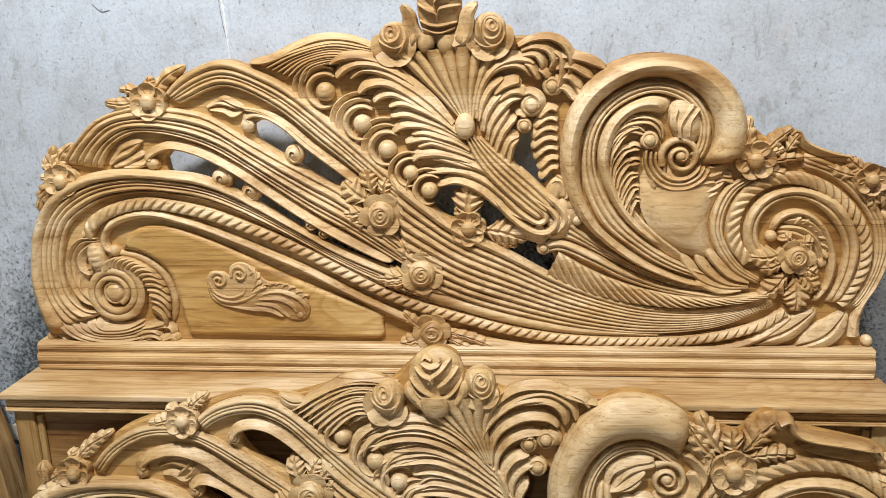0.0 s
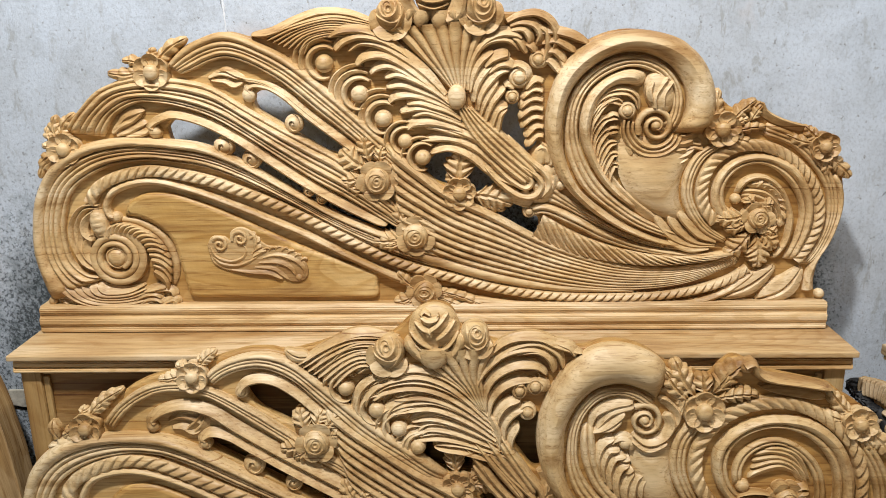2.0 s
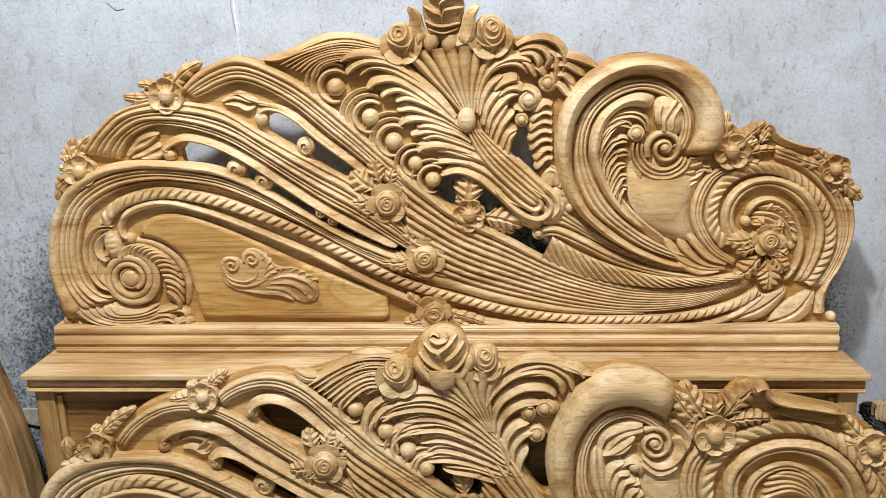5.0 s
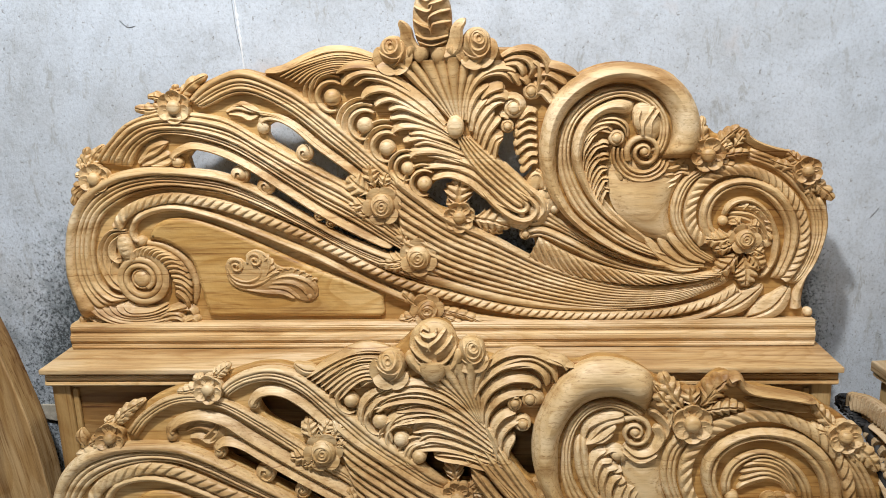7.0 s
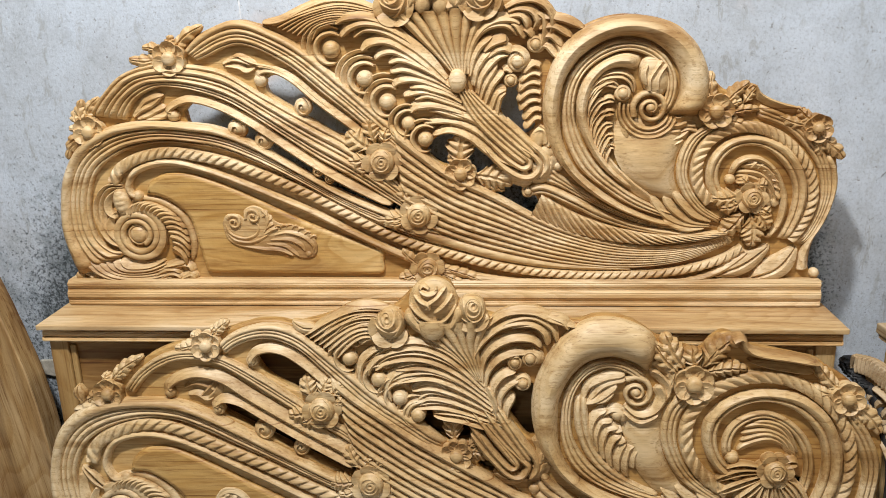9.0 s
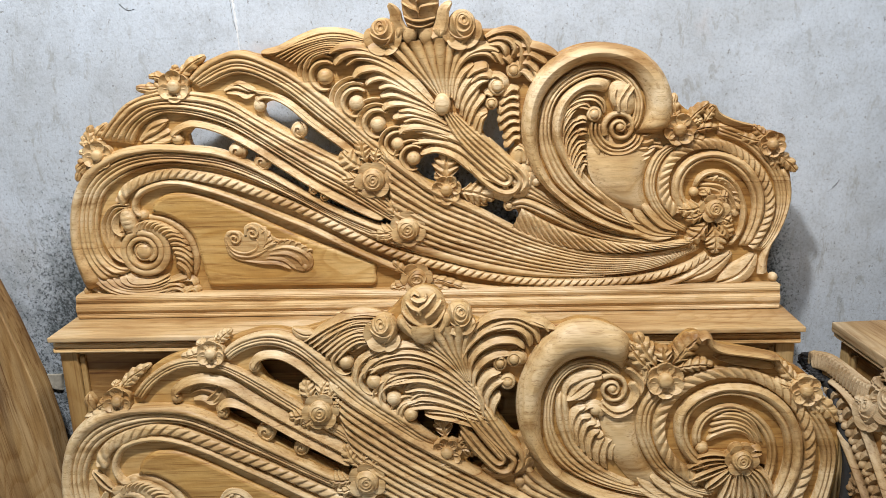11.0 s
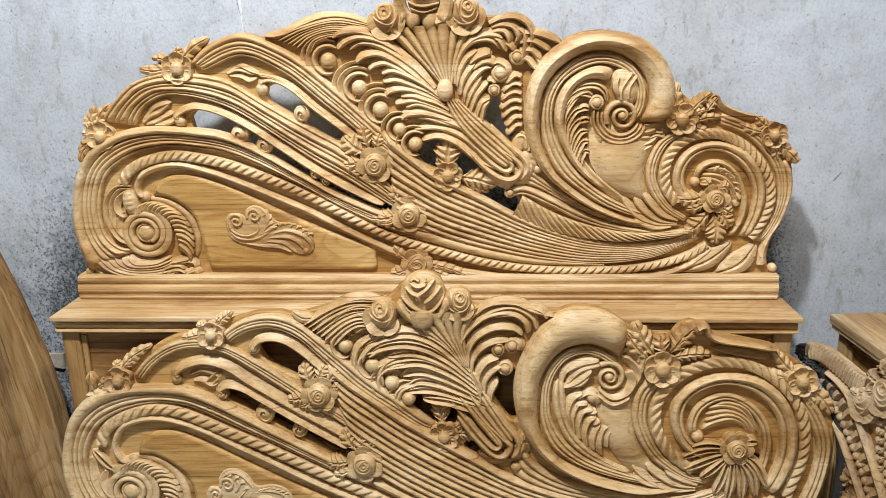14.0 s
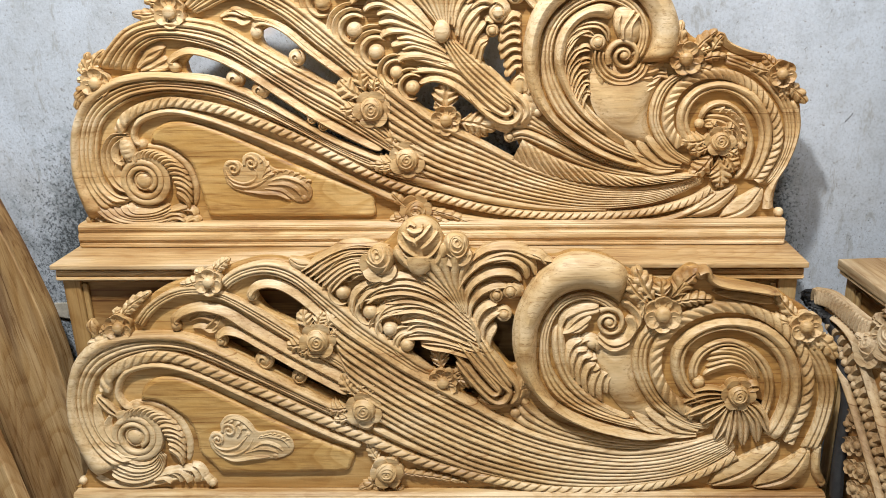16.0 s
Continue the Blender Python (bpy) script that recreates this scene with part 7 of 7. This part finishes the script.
headboard_two = root("headboard", pose(1.064, 0.012, 0, 0, 0, -85.4), "second teak headboard with deep ledge, standing along the side", "headboard", "headboards")
part("ledge", block(0, 1.86, 0, 0.31, 0.674, 0.70, 0.004), WOOD_GREYER, headboard_two)
run("ledge_moulding", headboard_two, 0.006, 1.85, [(0.30, 0.6735), (0.006, 0.6735), (0.002, 0.667), (0.008, 0.661), (0.016, 0.658), (0.018, 0.652), (0.30, 0.652)], WOOD_GREYER)
part("box_front", block(0.056, 1.80, 0.038, 0.058, 0, 0.6515, 0.001), WOOD_BOX, headboard_two)
part("corner_post", block(0.012, 0.056, 0.022, 0.07, 0, 0.6515, 0.006), WOOD_POST, headboard_two)
part("corner_post", block(1.80, 1.845, 0.022, 0.07, 0, 0.6515, 0.006), WOOD_POST, headboard_two)
part("box_side", block(0.016, 0.036, 0.071, 0.29, 0, 0.6515, 0.001), WOOD_BOX, headboard_two)
part("box_side", block(1.82, 1.84, 0.071, 0.29, 0, 0.6515, 0.001), WOOD_BOX, headboard_two)
run("panel_bead", headboard_two, 0.058, 1.798, [(0.040, 0.651), (0.026, 0.651), (0.023, 0.645), (0.029, 0.637), (0.040, 0.634)], WOOD_GREYER)
part("panel_bead", block(0.058, 0.072, 0.026, 0.0375, 0, 0.633, 0.004), WOOD_POST, headboard_two)
run("base_moulding", headboard_two, 0.02, 1.84, [(0.21, 0.7015), (0.140, 0.7015), (0.140, 0.711), (0.146, 0.714), (0.139, 0.719), (0.139, 0.733), (0.147, 0.737), (0.144, 0.742), (0.144, 0.752), (0.152, 0.760), (0.21, 0.760)], WOOD_GREYER)
tb2 = Carver(headboard_two, WOOD_GREYER)
pieces = [tb2.slab("back_panel", [(3, 75.5), (6, 80), (3, 86), (2, 94), (4, 104), (10, 114), (20, 122), (40, 132), (70, 142), (92, 148), (114, 142), (144, 132), (164, 122), (176, 112), (182, 102), (184, 92), (182, 84), (180, 75.5)], [], -3.2, 0, 0.5)]
for k in range(4):
    c = [(6 + 3 * k, 78 + k), (5 + 3 * k, 92), (9 + 3 * k, 106 - k), (22 + 3 * k, 118 - 2 * k), (44 + 2 * k, 129 - 3 * k), (76, 140 - 4 * k)]
    pieces.append(tb2.stroke(c, 2.8, 2.0, 0.2, root=0.8, tip=0.05, lean=0, name="plain_rib"))
for piece in pieces:
    piece.location.y = 0.172


# a second, narrower carved footboard with a scaled border, leaning on the other ledge
footboard_two = root("footboard", pose(1.014, -0.250, 0.450, -5.88, -0.00, -73.24), "second carved teak footboard with scaled border, leaning on a ledge", "footboard")
sb = Carver(footboard_two, WOOD_GREYER)
sb.slab("back_panel", [(-14.9, 16.8), (-8.6, 17.9), (-2.2, 16.2), (3.6, 15.2), (9.6, 15.8), (17.9, 17.7), (25.3, 12.9), (29.6, 2.2), (31.9, -11.1), (21.6, -18.4), (11.8, -20.8), (7.2, -17.8), (3.7, -10.7), (2.2, -2.5), (-1.0, 3.4), (-5.6, 8.7), (-11.1, 12.3)], [], -2.6, 0, 0.3, mat=WOOD_BOX)
rib_right = [(-9.2, 17.1), (-3.8, 16.4), (0.5, 14.5), (3.9, 11.4), (7.7, 7.1), (11.7, 2.7), (16.6, -3.0), (24.3, -12.2)]
rib_left = [(-10.0, 15.8), (-5.0, 15.0), (-0.6, 13.1), (2.7, 9.9), (6.4, 5.9), (10.2, 1.6), (15.2, -4.4), (23.0, -13.7)]
tile_right = [(-10.2, 15.1), (-5.4, 14.3), (-1.0, 12.5), (2.3, 9.4), (6.0, 5.4), (9.8, 1.1), (14.8, -4.9), (22.7, -14.2)]
tile_left = [(-11.1, 13.0), (-7.1, 12.0), (-3.2, 9.9), (0.1, 7.1), (3.8, 3.3), (7.9, -1.0), (12.5, -6.8), (20.4, -16.0)]
bead_line = [(-9.3, 11.8), (-5.7, 10.4), (-2.4, 8.4), (0.8, 6.1), (4.0, 3.1), (7.5, -0.2), (11.0, -4.3), (13.2, -6.8), (21.2, -15.8)]
sb.band(rib_right, rib_left, [1], 1.0, 0.9, 0.2, (0.03, 0), name="plain_rib")
sb.band([(-4.1, 7.4), (-0.2, 4.7), (3.9, 0.8), (7.6, -3.2), (11.7, -7.4), (19.3, -15.7)], [(-4.4, 5.9), (-1.1, 3.0), (2.9, -0.9), (6.6, -4.8), (10.3, -9.0), (17.7, -17.3)], [1], 1.0, 0.6, 0.2, (0.05, 0), name="plain_rib")
# a row of square scales, and beads beside it
edge_a, edge_b = curve(tile_right, 17 * 6 + 1)[0], curve(tile_left, 17 * 6 + 1)[0]
for k in range(17):
    i = np.arange(6 * k, 6 * k + 6)
    t = np.linspace(0, 1, 7)
    uv = edge_a[i][:, None] * (1 - t[None, :, None]) + edge_b[i][:, None] * t[None, :, None]
    s = np.linspace(0, 1, 6)[:, None]
    w = 0.6 + 0.7 * s + 0.5 * np.sin(np.pi * t)[None] ** 0.5 + 0 * s
    w[0] = w[-1] = -0.4
    w[:, 0] = w[:, -1] = -0.4
    surface("scale", uv, w, footboard_two, WOOD_GREYER)
row = curve(bead_line, 23)[0]
for k in range(22):
    gap = np.hypot(*(row[k + 1] - row[k]))
    sb.bead(tuple((row[k] + row[k + 1]) / 2), gap * 0.56, 1.2, 0.6)
for c, r in (((4.6, -3.0), 2.4), ((3.0, -5.4), 1.8), ((7.6, -8.4), 2.3), ((5.1, -9.9), 2.2), ((10.2, -13.6), 2.3), ((7.1, -14.5), 2.0), ((12.8, -17.9), 2.3), ((9.4, -18.6), 2.0)):
    sb.flower(c, r, 5, 0.3, 1.0, 0.3)
# the ridged crown
sb.rope([(-17.2, 18.7), (-11.2, 19.9), (-5.0, 19.1), (0.2, 18.1), (3.5, 18.1)], 4.4, 5.2, 1.0, 1.15, 0.0, 0.8, name="ridged_crown", cut=0.95)
for b, t, wd, n in (((7.8, 19.2), (1.5, 16.3), 2.6, 4), ((9.2, 21.2), (4.1, 22.5), 4.5, 5), ((10.9, 23.0), (7.1, 26.6), 4.5, 5), ((6.6, 17.2), (0, 16.3), 2.5, 4), ((12.2, 24.1), (10.8, 29.3), 4.0, 4)):
    sb.leaf(b, t, wd, 0.06, n, 1.6, 1.3)
sb.rosebud((5.0, 14.5), 4.4, 0.0, 1.9, 1.2, (190, 250, 310))
sb.rosebud((9.8, 18.7), 4.8, 3.0, 1.9, 1.4, (190, 250, 310))
for k in range(4):
    for j in range(8):
        for m in (-1, 1):
            q = np.array((9.3, 11.2)) + np.array((2.6 * k + 0.5 * j, -2.0 * j))
            sb.leaf(tuple(q), tuple(q + np.array((1.0 * m, 1.7))), 1.2, 0.1 * m, 1, 0.8, 0.3, name="scale_leaf")
# black tape round the far end of that footboard
tape = root("black_wrapping", pose(1.014, -0.250, 0.450, -5.88, -0.00, -73.24), "black tape wrapped round the end of the side footboard", "tape")
tb = Carver(tape, RUBBER)
for c, r, o in (((-18.6, 18.0), 1.6, 1.2), ((-16.6, 16.8), 1.7, 0.8), ((-14.2, 16.2), 1.5, 0.7), ((-11.6, 15.8), 1.3, 0.6)):
    tb.polar("wrap", c, r, lambda p, t: 1.0 + 1.2 * np.sqrt(np.clip(1 - p ** 2, 0, 1)) + 0.45 * np.sin(5 * t + 9 * p) * p + 0.25 * np.sin(11 * t + 4 * p) * p, oval=o, rings=9, spokes=30)
# a black strip laid along the gap between the footboards, as its shade
tb.stroke([(-18.1, 17.4), (-14.1, 15.3), (-9.7, 14.7), (-6.5, 11.0), (-2.7, 6.2), (0.3, 1.0), (1.4, -4.5), (2.0, -10.2), (2.9, -17.4), (4.8, -25.6)], 3.4, 0.8, 0.5, root=0.8, tip=0.05, lean=0, name="gap_shade_strip")
